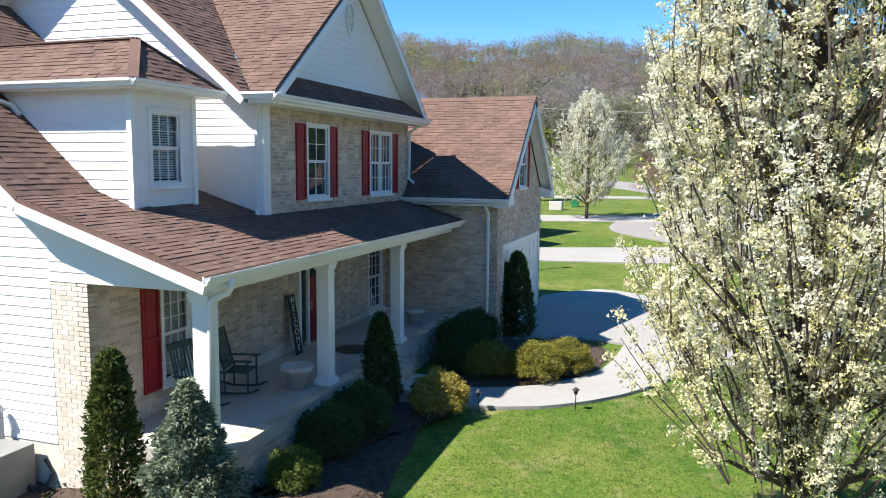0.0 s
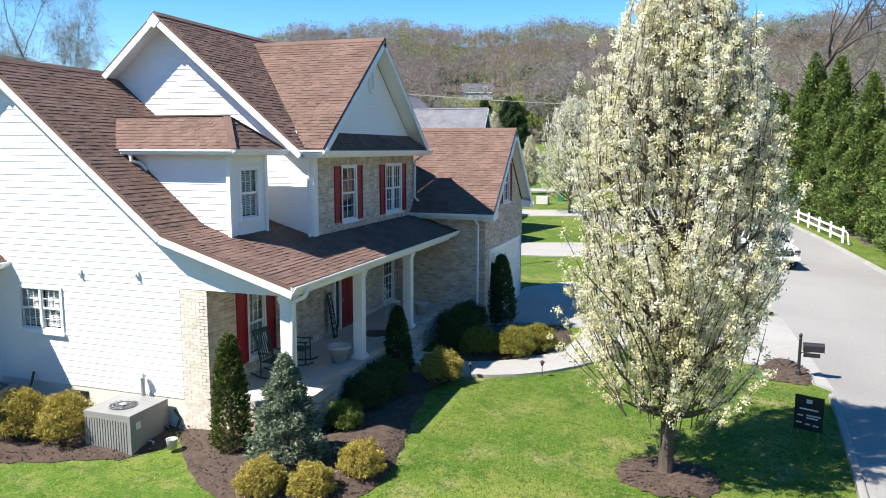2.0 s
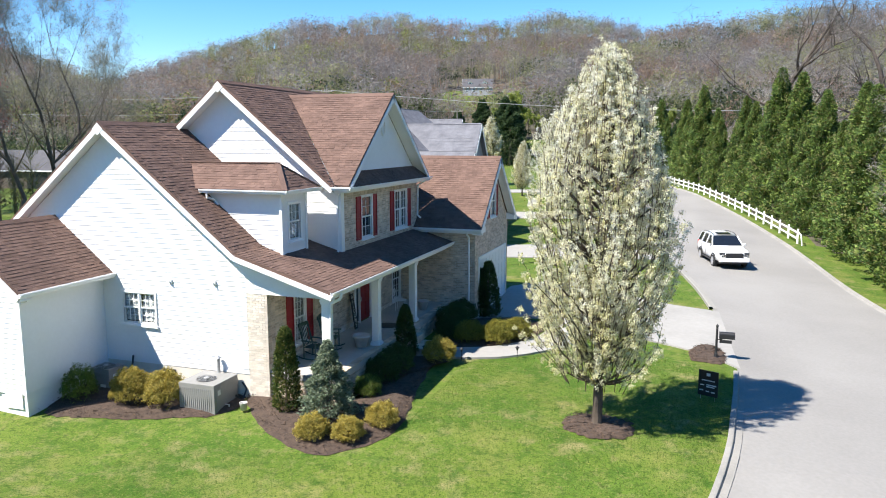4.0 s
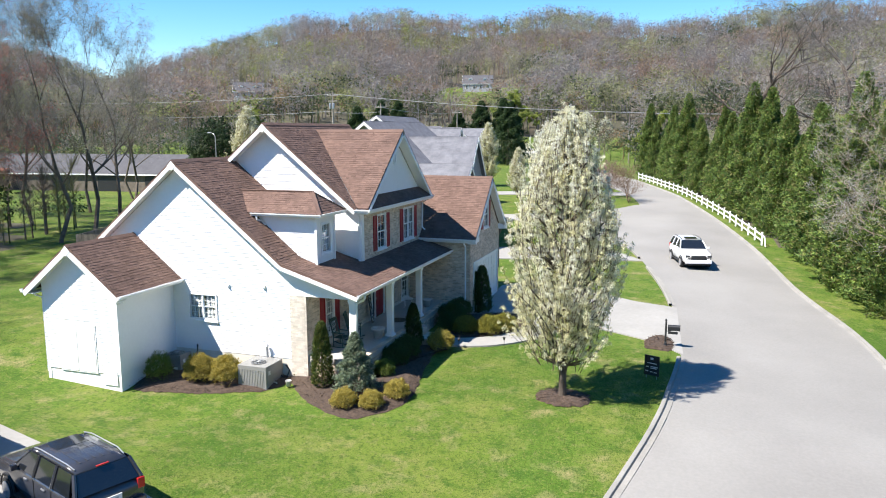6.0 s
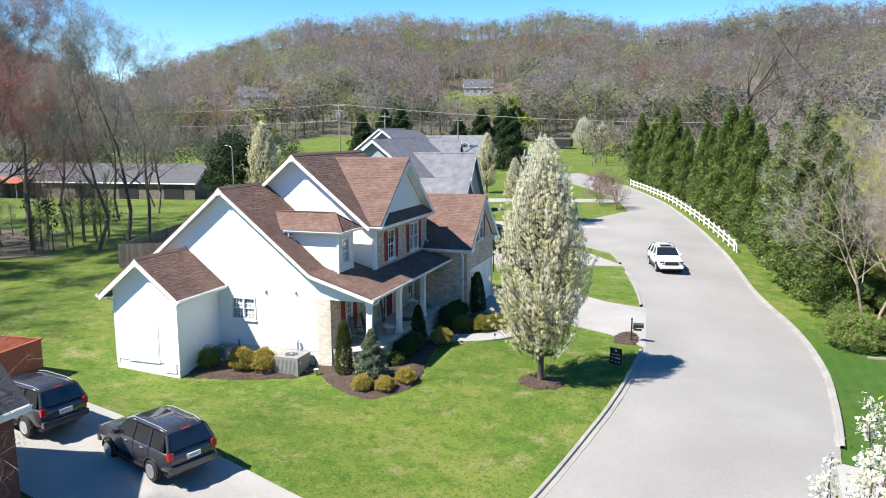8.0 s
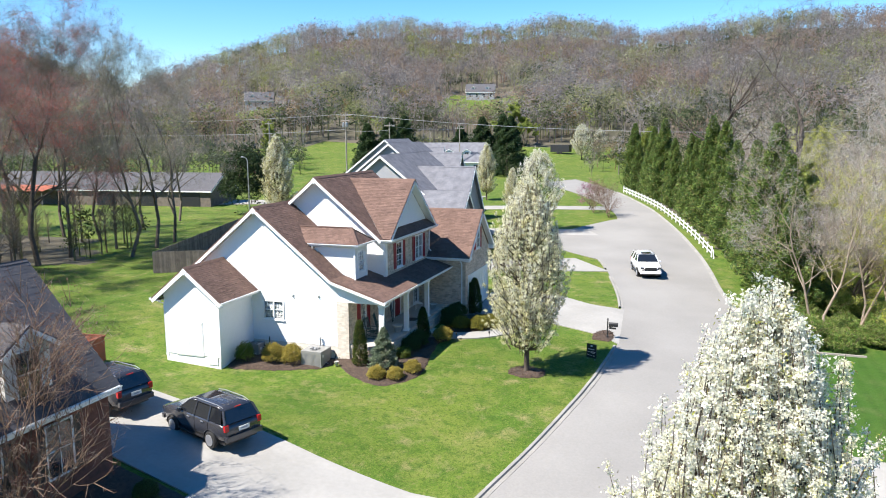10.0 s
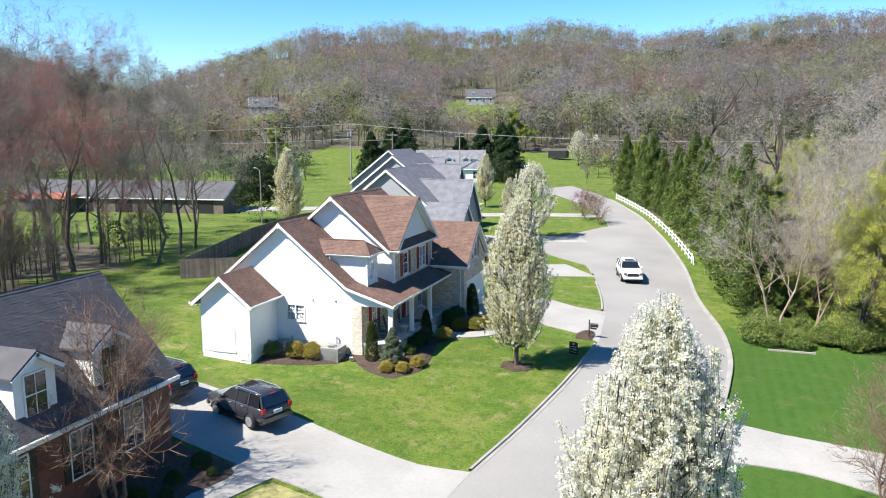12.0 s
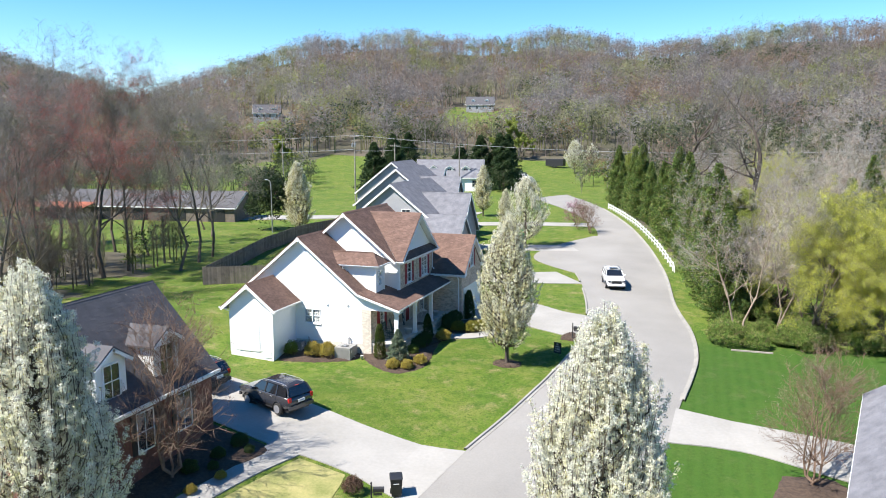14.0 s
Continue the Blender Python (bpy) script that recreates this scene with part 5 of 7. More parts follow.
def bare_tree(seed, h, r, label, turn=0.55, levels=3, name="bare_tree", haze=None, dense=1.0, first=0.3, tone=(0.9, 0.86, 0.8), group="bare spring trees", stems=1, twig=0.16, kids=(3, 5), bud=0.005, buds=1.0):
    """A leafless tree: trunk, limbs to fine twigs, with a haze of buds where one shows."""
    rng, rs = random.Random(seed), np.random.default_rng(seed)
    t = thing(name, label, "tree", group=group)
    q, tips = MB(), []
    for s in range(stems):
        a = rng.uniform(0, 6.28)
        lean = 0.0 if stems == 1 else 0.35
        base = Vector((0, 0, -0.3))
        top = Vector((math.cos(a) * lean * h * first, math.sin(a) * lean * h * first, h * first))
        mid = base.lerp(top, 0.5) + Vector((rng.gauss(0, 0.02 * h), rng.gauss(0, 0.02 * h), 0))
        q.tube([base, base + Vector((0, 0, 0.5)), mid, top], [r * 1.25, r, r * 0.85, r * 0.72], 8, cap=False)
        d = (top - mid).normalized()
        limbs(rng, q, top, d, h * 0.42, r * 0.7, levels, tips, turn, 0.3, kids, 0.62, 7, 5)
        for k in range(3):
            b = rng.uniform(0, 6.28)
            f = rng.uniform(0.55, 0.95)
            limbs(rng, q, mid.lerp(top, f), Vector((math.cos(b), math.sin(b), 0.8)).normalized(), h * 0.3, r * 0.4, levels - 1, tips, turn, 0.3, kids, 0.62, 6, 4)
    part("trunk", bark(q, tone), BARK, t, "leafless branching trunk and limbs")
    tp = np.array([tuple(p) for p in tips])
    tw = sprays(rs, tp[rs.integers(0, len(tp), int(2600 * dense))], h * 0.045 * twig / 0.16, 2, h * 0.010, 0.018)
    tw_ob = cloud("twig_haze", tw, np.ones((len(tw), 3)) * np.array(tone) * 0.24, LEAF, t, "fine bare twigs")
    tagged(tw_ob, kind="stuff")
    if haze:
        hz = sprays(rs, tp[rs.integers(0, len(tp), int(7000 * dense * buds))], h * bud, 5, h * 0.013, 0.6)
        hz_ob = cloud("bud_haze", hz, colours(rs, len(hz), *haze), LEAF, t, "haze of opening buds")
        tagged(hz_ob, kind="stuff")
    return t


def cone_tree(seed, h, w, label, cs, name="cedar_tree", n=2600, leaf=0.22, power=0.75, group="", ragged=0.18, up=0.0, category="tree", base=0.02):
    """A dense evergreen: layered drooping sprays round a trunk."""
    rng, rs = random.Random(seed), np.random.default_rng(seed)
    t = thing(name, label, category, group=group)
    part("trunk", bark(MB().tube([(0, 0, -0.2), (0, 0, h * 0.5), (0, 0, h * 0.95)], [w * 0.05, w * 0.035, 0.01], 7), (0.8, 0.7, 0.6)), BARK, t)
    f = rs.random(n) ** 0.8
    a = rs.uniform(0, 2 * np.pi, n)
    rr = w / 2 * (1 - f) ** power * (1 + ragged * np.sin(5 * a + f * 17 + seed) + ragged * np.sin(3 * a - f * 31))
    rr = rr * np.minimum(1, 0.55 + f / 0.12 * 0.45) * np.sqrt(rs.uniform(0.45, 1.0, n)) + 0.02 * w
    c = np.stack([np.cos(a) * rr, np.sin(a) * rr, h * (base + f * (1 - base))], 1)
    out = np.stack([np.cos(a), np.sin(a), np.full(n, up)], 1) + rs.normal(0, 0.35, (n, 3))
    per = 5
    cc = np.repeat(c, per, 0) + rs.normal(0, leaf * 0.35, (n * per, 3))
    o = np.repeat(out, per, 0) + rs.normal(0, 0.45, (n * per, 3))
    o /= np.linalg.norm(o, axis=1, keepdims=True)
    s = np.cross(o, rs.normal(0, 1, o.shape))
    s /= np.linalg.norm(s, axis=1, keepdims=True)
    k = leaf * rs.uniform(0.5, 1.3, (n * per, 1))
    tri = np.stack([cc - s * k * 0.28 - o * k * 0.3, cc + s * k * 0.28 - o * k * 0.3, cc + o * k * 0.7], 1)
    cloud("foliage", tri, np.repeat(colours(rs, n, *cs), per, 0), LEAF, t)
    return t


def mound(seed, r, h, label, cs, name="shrub", n=900, leaf=0.05, group="shrubs"):
    """A rounded shrub: stems and many small leaves on an uneven dome."""
    rs = np.random.default_rng(seed)
    t = thing(name, label, "shrub", group=group)
    q, rng = MB(), random.Random(seed)
    for k in range(7):
        a = rng.uniform(0, 6.28)
        q.tube([(0, 0, -0.05), (math.cos(a) * r * 0.3, math.sin(a) * r * 0.3, h * 0.4), (math.cos(a) * r * 0.6, math.sin(a) * r * 0.6, h * 0.75)], [0.015, 0.012, 0.006], 4)
    part("stems", bark(q, (0.7, 0.6, 0.5)), BARK, t)
    n, leaf = int(n * (3.2 if leaf < 0.2 else 1.0)), leaf * (0.5 if leaf < 0.2 else 1.0)
    v = rs.normal(0, 1, (n, 3))
    v[:, 2] = np.abs(v[:, 2]) * 1.0 - 0.25
    v /= np.linalg.norm(v, axis=1, keepdims=True)
    lump = 1 + 0.10 * np.sin(v[:, 0] * 7 + seed) * np.cos(v[:, 1] * 6) + 0.07 * np.sin(v[:, 2] * 9 + v[:, 0] * 5)
    c = v * np.array([r, r, h * 0.62]) * (lump * rs.uniform(0.7, 1.04, n))[:, None] + np.array([0, 0, h * 0.40])
    c[:, 2] = np.maximum(c[:, 2], 0.03)
    lv = sprays(rs, c, leaf * 1.25, 9, leaf * 0.75, 0.5)
    cloud("leaves", lv, np.repeat(colours(rs, n, *cs), 9, 0), LEAF, t)
    return t


def put(t, x, y, rz=0.0, s=1.0, dz=0.0):
    """A copy of a plant at a place on the ground."""
    s = s / t.scale.x
    return copy_thing(t, pose(x, y, gz(x, y) + dz, 0, 0, rz) @ Matrix.Diagonal((s, s, s, 1)))


def move(t, x, y, rz=0.0, s=1.0, dz=0.0):
    t.matrix_basis = pose(x, y, gz(x, y) + dz, 0, 0, rz) @ Matrix.Diagonal((s, s, s, 1))
    return t


# blossoming pears
pear = move(pear_tree(21, 10.7, 4.55, "tall white blossoming pear tree on the front lawn", 660, 0.60, petal=0.034, per=38, peak=0.40, gap=0.115, puff=0.042), 9.95, 1.05, 0)
pear_b = pear_tree(22, 12.9, 6.0, "tall white pear tree in full blossom by the street", 840, 0.25, petal=0.044, per=32, peak=0.24, gap=0.135, puff=0.05)
move(pear_b, 19.3, -22.9, 40)
tagged(put(pear_b, 0.5, -29.3, 160, 1.04), "tall white pear tree blossoming before the brick house")
pear_c = pear_tree(23, 9.0, 6.0, "loose white blossoming pear tree by the grey house", 300, 0.35, petal=0.07, per=12, gap=0.13, puff=0.07)
move(pear_c, 0.7, 48.6, 10, 1.1)
put(pear_c, -13.0, 178.0, 200, 1.15), put(pear_c, -9.0, 186.0, 90, 0.95)
pear_d = pear_tree(24, 11.5, 4.6, "slender creamy blossoming pear tree", 420, 0.55, petal=0.09, per=10, gap=0.14, puff=0.085)
move(pear_d, -32.5, 46.5, 0, 0.95)
put(pear_d, -13.5, 78.0, 120, 0.8), put(pear_d, -6.0, 64.0, 220, 0.55)

# cedars along the fence
CED = ((0.115, 0.185, 0.048), (0.16, 0.24, 0.055), (0.075, 0.13, 0.038), (0.21, 0.28, 0.065), (0.22, 0.225, 0.08))
rng = random.Random(31)
ced = [cone_tree(s, 11.8, 4.3, "dense green cedar in the row behind the white fence", CED, n=8000, leaf=0.2, power=0.8, group="cedar row", up=0.45, base=0.01, ragged=0.3) for s in (41, 42, 43)]
edge_line = [p for p in rk if 19 < p.y < 104]
spots, last = [], None
for i, p in enumerate(edge_line[:-1]):
    d = (edge_line[i + 1] - p).normalized()
    if last is None or (p - last).length > 3.1:
        spots.append((p.x + d.y * rng.uniform(3.6, 4.6), p.y - d.x * rng.uniform(3.6, 4.6), p.y))
        last = p
for k, (x, y, yy) in enumerate(spots):
    s = rng.uniform(0.68, 1.14) * (1 if yy > 26 else 0.85)
    (move if k < 3 else put)(ced[k % 3], x, y, rng.uniform(0, 360), s)
for x, y, s in ((44, 30, 1.1), (47, 38, 1.2), (52, 34, 1.15), (42, 52, 1.1), (50, 48, 1.3), (56, 44, 1.2), (38, 42, 0.95)):
    tagged(put(ced[rng.randrange(3)], x, y, rng.uniform(0, 360), s), "tall dark green cedar in the woods")
DARKF = ((0.03, 0.058, 0.022), (0.045, 0.08, 0.028), (0.06, 0.095, 0.035))
fir = cone_tree(47, 11, 6.8, "dark conical evergreen behind the grey houses", DARKF, name="fir_tree", n=3600, leaf=0.30, power=0.8, group="dark firs", ragged=0.32)
move(fir, -36.5, 138)
for x, y, s in ((-34.5, 131, 1.0), (-30, 134, 1.2), (-25.5, 136, 1.25), (-22.5, 128, 1.1), (-50.5, 114, 1.1), (-47, 118, 1.2), (-44, 112, 1.05), (-53, 119, 0.95), (-27, 150, 1.2), (-56, 150, 1.2), (-64, 158, 1.1), (10, 118, 0.8)):
    put(fir, x, y, rng.uniform(0, 360), s)
magn = mound(51, 3.7, 9.5, "large glossy dark green magnolia", ((0.03, 0.055, 0.02), (0.045, 0.075, 0.03), (0.06, 0.085, 0.035), (0.02, 0.038, 0.016)), "magnolia_tree", 1500, 0.24, "")
move(magn, -40.5, 52.0)

# bare and budding trees
big = bare_tree(61, 25, 0.46, "large gnarled bare tree rising above the cedars", 0.95, 4, haze=None, dense=0.5, first=0.40, tone=(0.72, 0.67, 0.63), kids=(3, 4))
move(big, 30.5, 68)
tall = bare_tree(60, 24, 0.42, "tall bare tree with upswept limbs above the cedars", 0.7, 4, haze=None, dense=0.7, first=0.42, tone=(0.75, 0.7, 0.65), kids=(2, 4))
move(tall, 20.8, 65)
mid_a = bare_tree(62, 17, 0.17, "tall thin bare tree with grey bark", 0.38, 4, haze=((0.26, 0.25, 0.15), (0.34, 0.33, 0.19)), dense=0.8, first=0.34, tone=(0.95, 0.9, 0.8), kids=(2, 4), bud=0.0032, buds=0.35)
mid_b = bare_tree(63, 18, 0.19, "spreading bare tree at the lawn's far edge", 0.40, 4, dense=1.3, first=0.32, tone=(0.85, 0.8, 0.72), kids=(2, 4))
redm = bare_tree(64, 18.5, 0.25, "budding red maple with a dark trunk", 0.5, 4, haze=((0.44, 0.085, 0.065), (0.48, 0.14, 0.11), (0.36, 0.15, 0.13), (0.36, 0.25, 0.22), (0.33, 0.26, 0.24)), dense=1.1, first=0.32, tone=(0.8, 0.72, 0.67), buds=1.2, kids=(3, 4), bud=0.0042)
pale = bare_tree(65, 11.5, 0.085, "pale slender bare tree with fine twigs", 0.42, 4, dense=1.2, first=0.3, tone=(1.9, 1.75, 1.55), stems=2, kids=(2, 4))
gold = bare_tree(66, 11.0, 0.16, "yellow-green budding tree beside the woods", 0.6, 3, haze=((0.50, 0.51, 0.075), (0.58, 0.58, 0.105), (0.40, 0.42, 0.065)), dense=4.2, first=0.16, tone=(0.9, 0.85, 0.75), stems=3, bud=0.0052)
myrtle = bare_tree(67, 6.2, 0.06, "leafless reddish crape myrtle with many stems", 0.4, 3, "crape_myrtle", haze=((0.16, 0.075, 0.05), (0.12, 0.06, 0.045)), dense=0.55, first=0.2, tone=(1.35, 1.05, 0.85), stems=5, twig=0.2)
move(mid_a, -31.8, 19.2), move(mid_b, -33.0, 24.0), move(redm, -37.2, 13.5, 0, 1.02), move(pale, 26.0, 13.6, 0, 1.1), move(gold, 31.4, 15.8, 0, 1.12), move(myrtle, 28.3, -8.8, 0, 1.1)
# last three mid_b: added mostly out of view to shade the left lawn
for t, x, y, s in ((mid_a, -37.5, 17.5, 1.05), (mid_b, -43, 19, 1.1), (mid_a, -33.6, 27.5, 1.0), (mid_b, -47, 13.0, 1.15), (mid_b, -48, 27, 1.0), (mid_a, -43.5, 41, 0.9), (mid_b, -40, 5.0, 1.0), (redm, -47, -1.0, 1.1), (mid_a, -52, 10.0, 1.1), (mid_b, -56, 19.0, 1.05), (redm, -58, 28, 0.95), (mid_a, -60, 2, 1.1), (mid_b, -50, -10, 1.0), (mid_a, -66, 24, 1.1), (mid_b, -68, 40, 1.0),
                   (mid_b, -44, 35, 0.85), (mid_a, -50, 48, 0.8), (mid_a, -42, 26, 1.0), (mid_b, -36, 1, 0.95), (redm, -40.5, 8.5, 0.9), (redm, -45, 18, 0.95), (mid_b, -29, -7, 0.85), (mid_b, -31, -1, 0.85), (mid_b, -33, -12, 0.95)):
    put(t, x, y, rng.uniform(0, 360), s)
for t, x, y, s in ((pale, 29.0, 18.0, 1.0), (pale, 25.4, 21.0, 0.85), (pale, 26.5, 26.5, 0.9), (gold, 37, 20, 0.95), (gold, 42, 24, 1.0), (pale, 36, 46, 1.3), (pale, 40, 60, 1.4), (pale, 45, 70, 1.4), (pale, 33, 33, 1.05), (pale, 52, 60, 1.5), (pale, 58, 70, 1.5), (pale, 36, 28, 1.1), (gold, 33, 40, 0.9), (pale, 30, 98, 1.3), (pale, 24, 110, 1.3), (pale, 62, 50, 1.5), (pale, 64, 36, 1.4), (gold, 48, 22, 1.0), (gold, 35, 86, 1.1), (gold, 28, 47, 0.8), (gold, 36.5, 13.5, 0.95), (gold, 41.5, 16.5, 1.0), (gold, 29.5, 23, 0.8), (pale, 31.5, 20.5, 0.95)):
    put(t, x, y, rng.uniform(0, 360), s)
willow = bare_tree(69, 13, 0.2, "pale green leafing tree beyond the grey houses", 0.6, 3, "leafing_tree", haze=((0.30, 0.36, 0.07), (0.38, 0.42, 0.11), (0.24, 0.29, 0.06)), dense=4.0, first=0.2, tone=(0.8, 0.75, 0.65), bud=0.011)
move(willow, -36, 205)
put(willow, -33, 165, 80, 0.8), put(willow, 6, 128, 200, 0.75), put(willow, -95, 150, 20, 0.8), put(willow, 27, 40, 60, 0.75)
tagged(put(myrtle, -1.7, -20.0, 70, 1.35), "leafless reddish crape myrtle before the brick house")
tagged(put(myrtle, 7.5, 62, 70, 0.75), "small bare tree on the verge up the street")
tagged(put(myrtle, 5.0, 66, 20, 0.7), "small bare tree on the verge up the street")
rosy = bare_tree(68, 4.5, 0.09, "small pink redbud in flower", 0.8, 3, "redbud_tree", haze=((0.42, 0.12, 0.24), (0.5, 0.2, 0.3)), dense=0.8, first=0.2, group="")
move(rosy, 4.0, 69.5)
put(rosy, -64, 82, 0, 1.4), put(rosy, -60, 86, 90, 1.3)
under = mound(52, 1.5, 1.9, "tangled green undergrowth at the wood's edge", ((0.16, 0.26, 0.055), (0.23, 0.33, 0.07), (0.22, 0.21, 0.09), (0.30, 0.33, 0.10), (0.11, 0.18, 0.04)), "undergrowth_bush", 420, 0.15, "undergrowth")
move(under, 24.9, 13.3)
for k in range(34):
    y = rng.uniform(13, 36)
    x = np.interp(y, [8, 15, 25, 42], [25.6, 25.0, 23.8, 21.8]) + rng.uniform(0.2, 7)
    put(under, x, y, rng.uniform(0, 360), rng.choice((0.35, 0.5, 0.7, 0.9, 1.15)))

for k in range(22):
    put(under, rng.uniform(26, 42), rng.uniform(12.6, 19), rng.uniform(0, 360), rng.choice((0.35, 0.5, 0.7, 0.9)))

# planting round the house
GOLD = ((0.43, 0.34, 0.07), (0.36, 0.28, 0.05), (0.50, 0.41, 0.11), (0.27, 0.24, 0.055))
LIME = ((0.24, 0.22, 0.035), (0.30, 0.27, 0.05), (0.17, 0.18, 0.035))
BOX = ((0.12, 0.18, 0.03), (0.18, 0.25, 0.045), (0.085, 0.13, 0.028), (0.24, 0.28, 0.07))
YEW = ((0.05, 0.09, 0.03), (0.075, 0.12, 0.036), (0.10, 0.14, 0.045))
CYP = ((0.065, 0.105, 0.024), (0.11, 0.145, 0.034), (0.17, 0.17, 0.045), (0.045, 0.075, 0.02))
BLUE = ((0.165, 0.215, 0.14), (0.215, 0.265, 0.175), (0.11, 0.15, 0.095), (0.27, 0.31, 0.21))
move(cone_tree(71, 2.62, 0.92, "narrow green upright cypress beside the porch", CYP, "upright_cypress", 2600, 0.07, 0.42, "upright cypresses", 0.05, 0.9, "shrub"), 0.95, -0.62)
move(cone_tree(72, 2.45, 1.75, "young blue spruce in the mulch bed", BLUE, "blue_spruce", 4200, 0.075, 0.85, "", 0.20, 0.15, "tree"), 2.5, -0.95)
c2 = move(cone_tree(73, 2.0, 0.95, "dark green cone-shaped cypress by the porch steps", YEW, "upright_cypress", 2000, 0.07, 0.5, "upright cypresses", 0.05, 0.9, "shrub"), 2.45, 5.35)
tagged(put(c2, 3.75, 12.35, 50, 1.25), "dark green cypress beside the garage"), tagged(put(c2, 3.4, 12.15, 150, 1.1), "dark green cypress beside the garage")
g1 = move(mound(74, 0.46, 0.72, "golden mound shrub at the bed's edge", GOLD, "golden_shrub", 620, 0.05), 2.5, -1.95)
put(g1, 3.5, -1.75, 80, 0.95), put(g1, 4.1, -0.75, 150, 1.0)
tagged(put(g1, 3.85, 5.15, 30, 1.25, 0.05), "golden upright shrub beside the footpath")
g2 = move(mound(75, 0.62, 1.15, "yellow gold shrub beside the air conditioner", GOLD, "golden_shrub", 760, 0.06), -2.95, -1.25)
put(g2, -4.05, -1.45, 90, 0.98)
move(mound(76, 0.42, 0.72, "clipped light green boxwood ball", BOX, "boxwood", 700, 0.045), 2.8, 1.15)
y1 = move(mound(77, 0.58, 0.95, "dark green rounded yew by the porch", YEW, "yew_shrub", 760, 0.055), 2.72, 2.5)
put(y1, 2.8, 3.65, 60, 1.05), put(y1, 3.05, 9.3, 160, 1.25), put(y1, 2.95, 11.0, 220, 1.05), put(y1, 3.2, 8.2, 20, 0.9)
l1 = move(mound(78, 0.62, 0.85, "spreading yellow-green shrub inside the path", LIME, "spreading_shrub", 760, 0.06), 4.1, 8.15)
put(l1, 5.2, 8.35, 70, 1.05), put(l1, 5.75, 9.15, 170, 1.0), put(l1, 5.0, 9.3, 250, 0.85)
move(mound(79, 0.5, 1.15, "small loose green shrub by the bay", BOX, "shrub", 420, 0.06), -5.55, -1.95)
b2 = put(y1, -0.6, -15.9, 0, 0.8)
tagged(b2, "clipped round green shrub in the dark bed")
for x, y, s in ((-0.9, -17.4, 0.65), (-1.3, -19.2, 0.75), (0.2, -16.2, 0.5), (-0.5, -18.4, 0.5)):
    tagged(put(y1, x, y, rng.uniform(0, 360), s), "clipped round green shrub in the dark bed")
tagged(put(g1, 0.3, -18.9, 0, 0.6), "dry straw-coloured tuft at the bed's edge"), tagged(put(g1, -0.2, -20.6, 0, 0.65), "dry straw-coloured tuft at the bed's edge")
move(mound(80, 0.5, 0.85, "rounded brown leafless bush by the street", ((0.17, 0.10, 0.07), (0.12, 0.07, 0.05), (0.22, 0.14, 0.10)), "brown_bush", 420, 0.06, ""), 6.6, -17.0)

# the wooded ridge: thousands of leafless trees as one mass
rs = np.random.default_rng(91)


def ridge_template(seed, kind):
    """A far tree, one unit high: bare crown of fine twigs, brush, or soft leafing crown."""
    r = np.random.default_rng(seed)
    if kind == "brush":
        n = 150
        z = r.uniform(0.3, 1.0, n)
        a = r.uniform(0, 2 * np.pi, n)
        rad = 0.26 * np.sqrt(np.clip(1.1 - np.abs(z - 0.62) * 2.1, 0.05, 1)) * r.uniform(0.3, 1, n)
        o = np.stack([np.zeros(n), np.zeros(n), z * 0.75], 1) + r.normal(0, 0.02, (n, 3))
        e = np.stack([np.cos(a) * rad, np.sin(a) * rad, z], 1)
        wv = np.cross(e - o, r.normal(0, 1, (n, 3)))
        wv = wv / np.linalg.norm(wv, axis=1, keepdims=True) * 0.0026
        tr = [[(-0.016, 0, -0.05), (0.016, 0, -0.05), (0, 0, 0.8)], [(0, -0.016, -0.05), (0, 0.016, -0.05), (0, 0, 0.8)]]
        return np.concatenate([np.array(tr), np.stack([o - wv, o + wv, e], 1), sprays(r, e[r.integers(0, n, 170)], 0.08, 1, 0.05, 0.03)])
    m = 9
    cz = r.uniform(0.42, 0.86, m)
    ca = r.uniform(0, 2 * np.pi, m)
    cr = 0.27 * np.sqrt(np.clip(1.0 - ((cz - 0.58) / 0.42) ** 2, 0.05, 1)) * r.uniform(0.2, 1.0, m)
    lobes = np.stack([np.cos(ca) * cr, np.sin(ca) * cr, cz], 1)
    tr = [[(-0.012, 0, -0.05), (0.012, 0, -0.05), (0, 0, 0.85)], [(0, -0.012, -0.05), (0, 0.012, -0.05), (0, 0, 0.85)]]
    if kind == "bare":
        o = np.stack([np.zeros(m), np.zeros(m), lobes[:, 2] * 0.55], 1)
        wv = np.cross(lobes - o, r.normal(0, 1, (m, 3)))
        wv = wv / np.linalg.norm(wv, axis=1, keepdims=True) * 0.006
        lim = np.stack([o - wv, o + wv, lobes * np.array([1.25, 1.25, 1.06])], 1)
        c = lobes[r.integers(0, m, 105)] + r.normal(0, 0.066, (105, 3))
        return np.concatenate([np.array(tr), lim, sprays(r, c, 0.062, 1, 0.02, 0.22)])
    c = lobes[r.integers(0, m, 130)] + r.normal(0, 0.06, (130, 3))
    return np.concatenate([np.array(tr), sprays(r, c, 0.05, 1, 0.02, 0.75)])


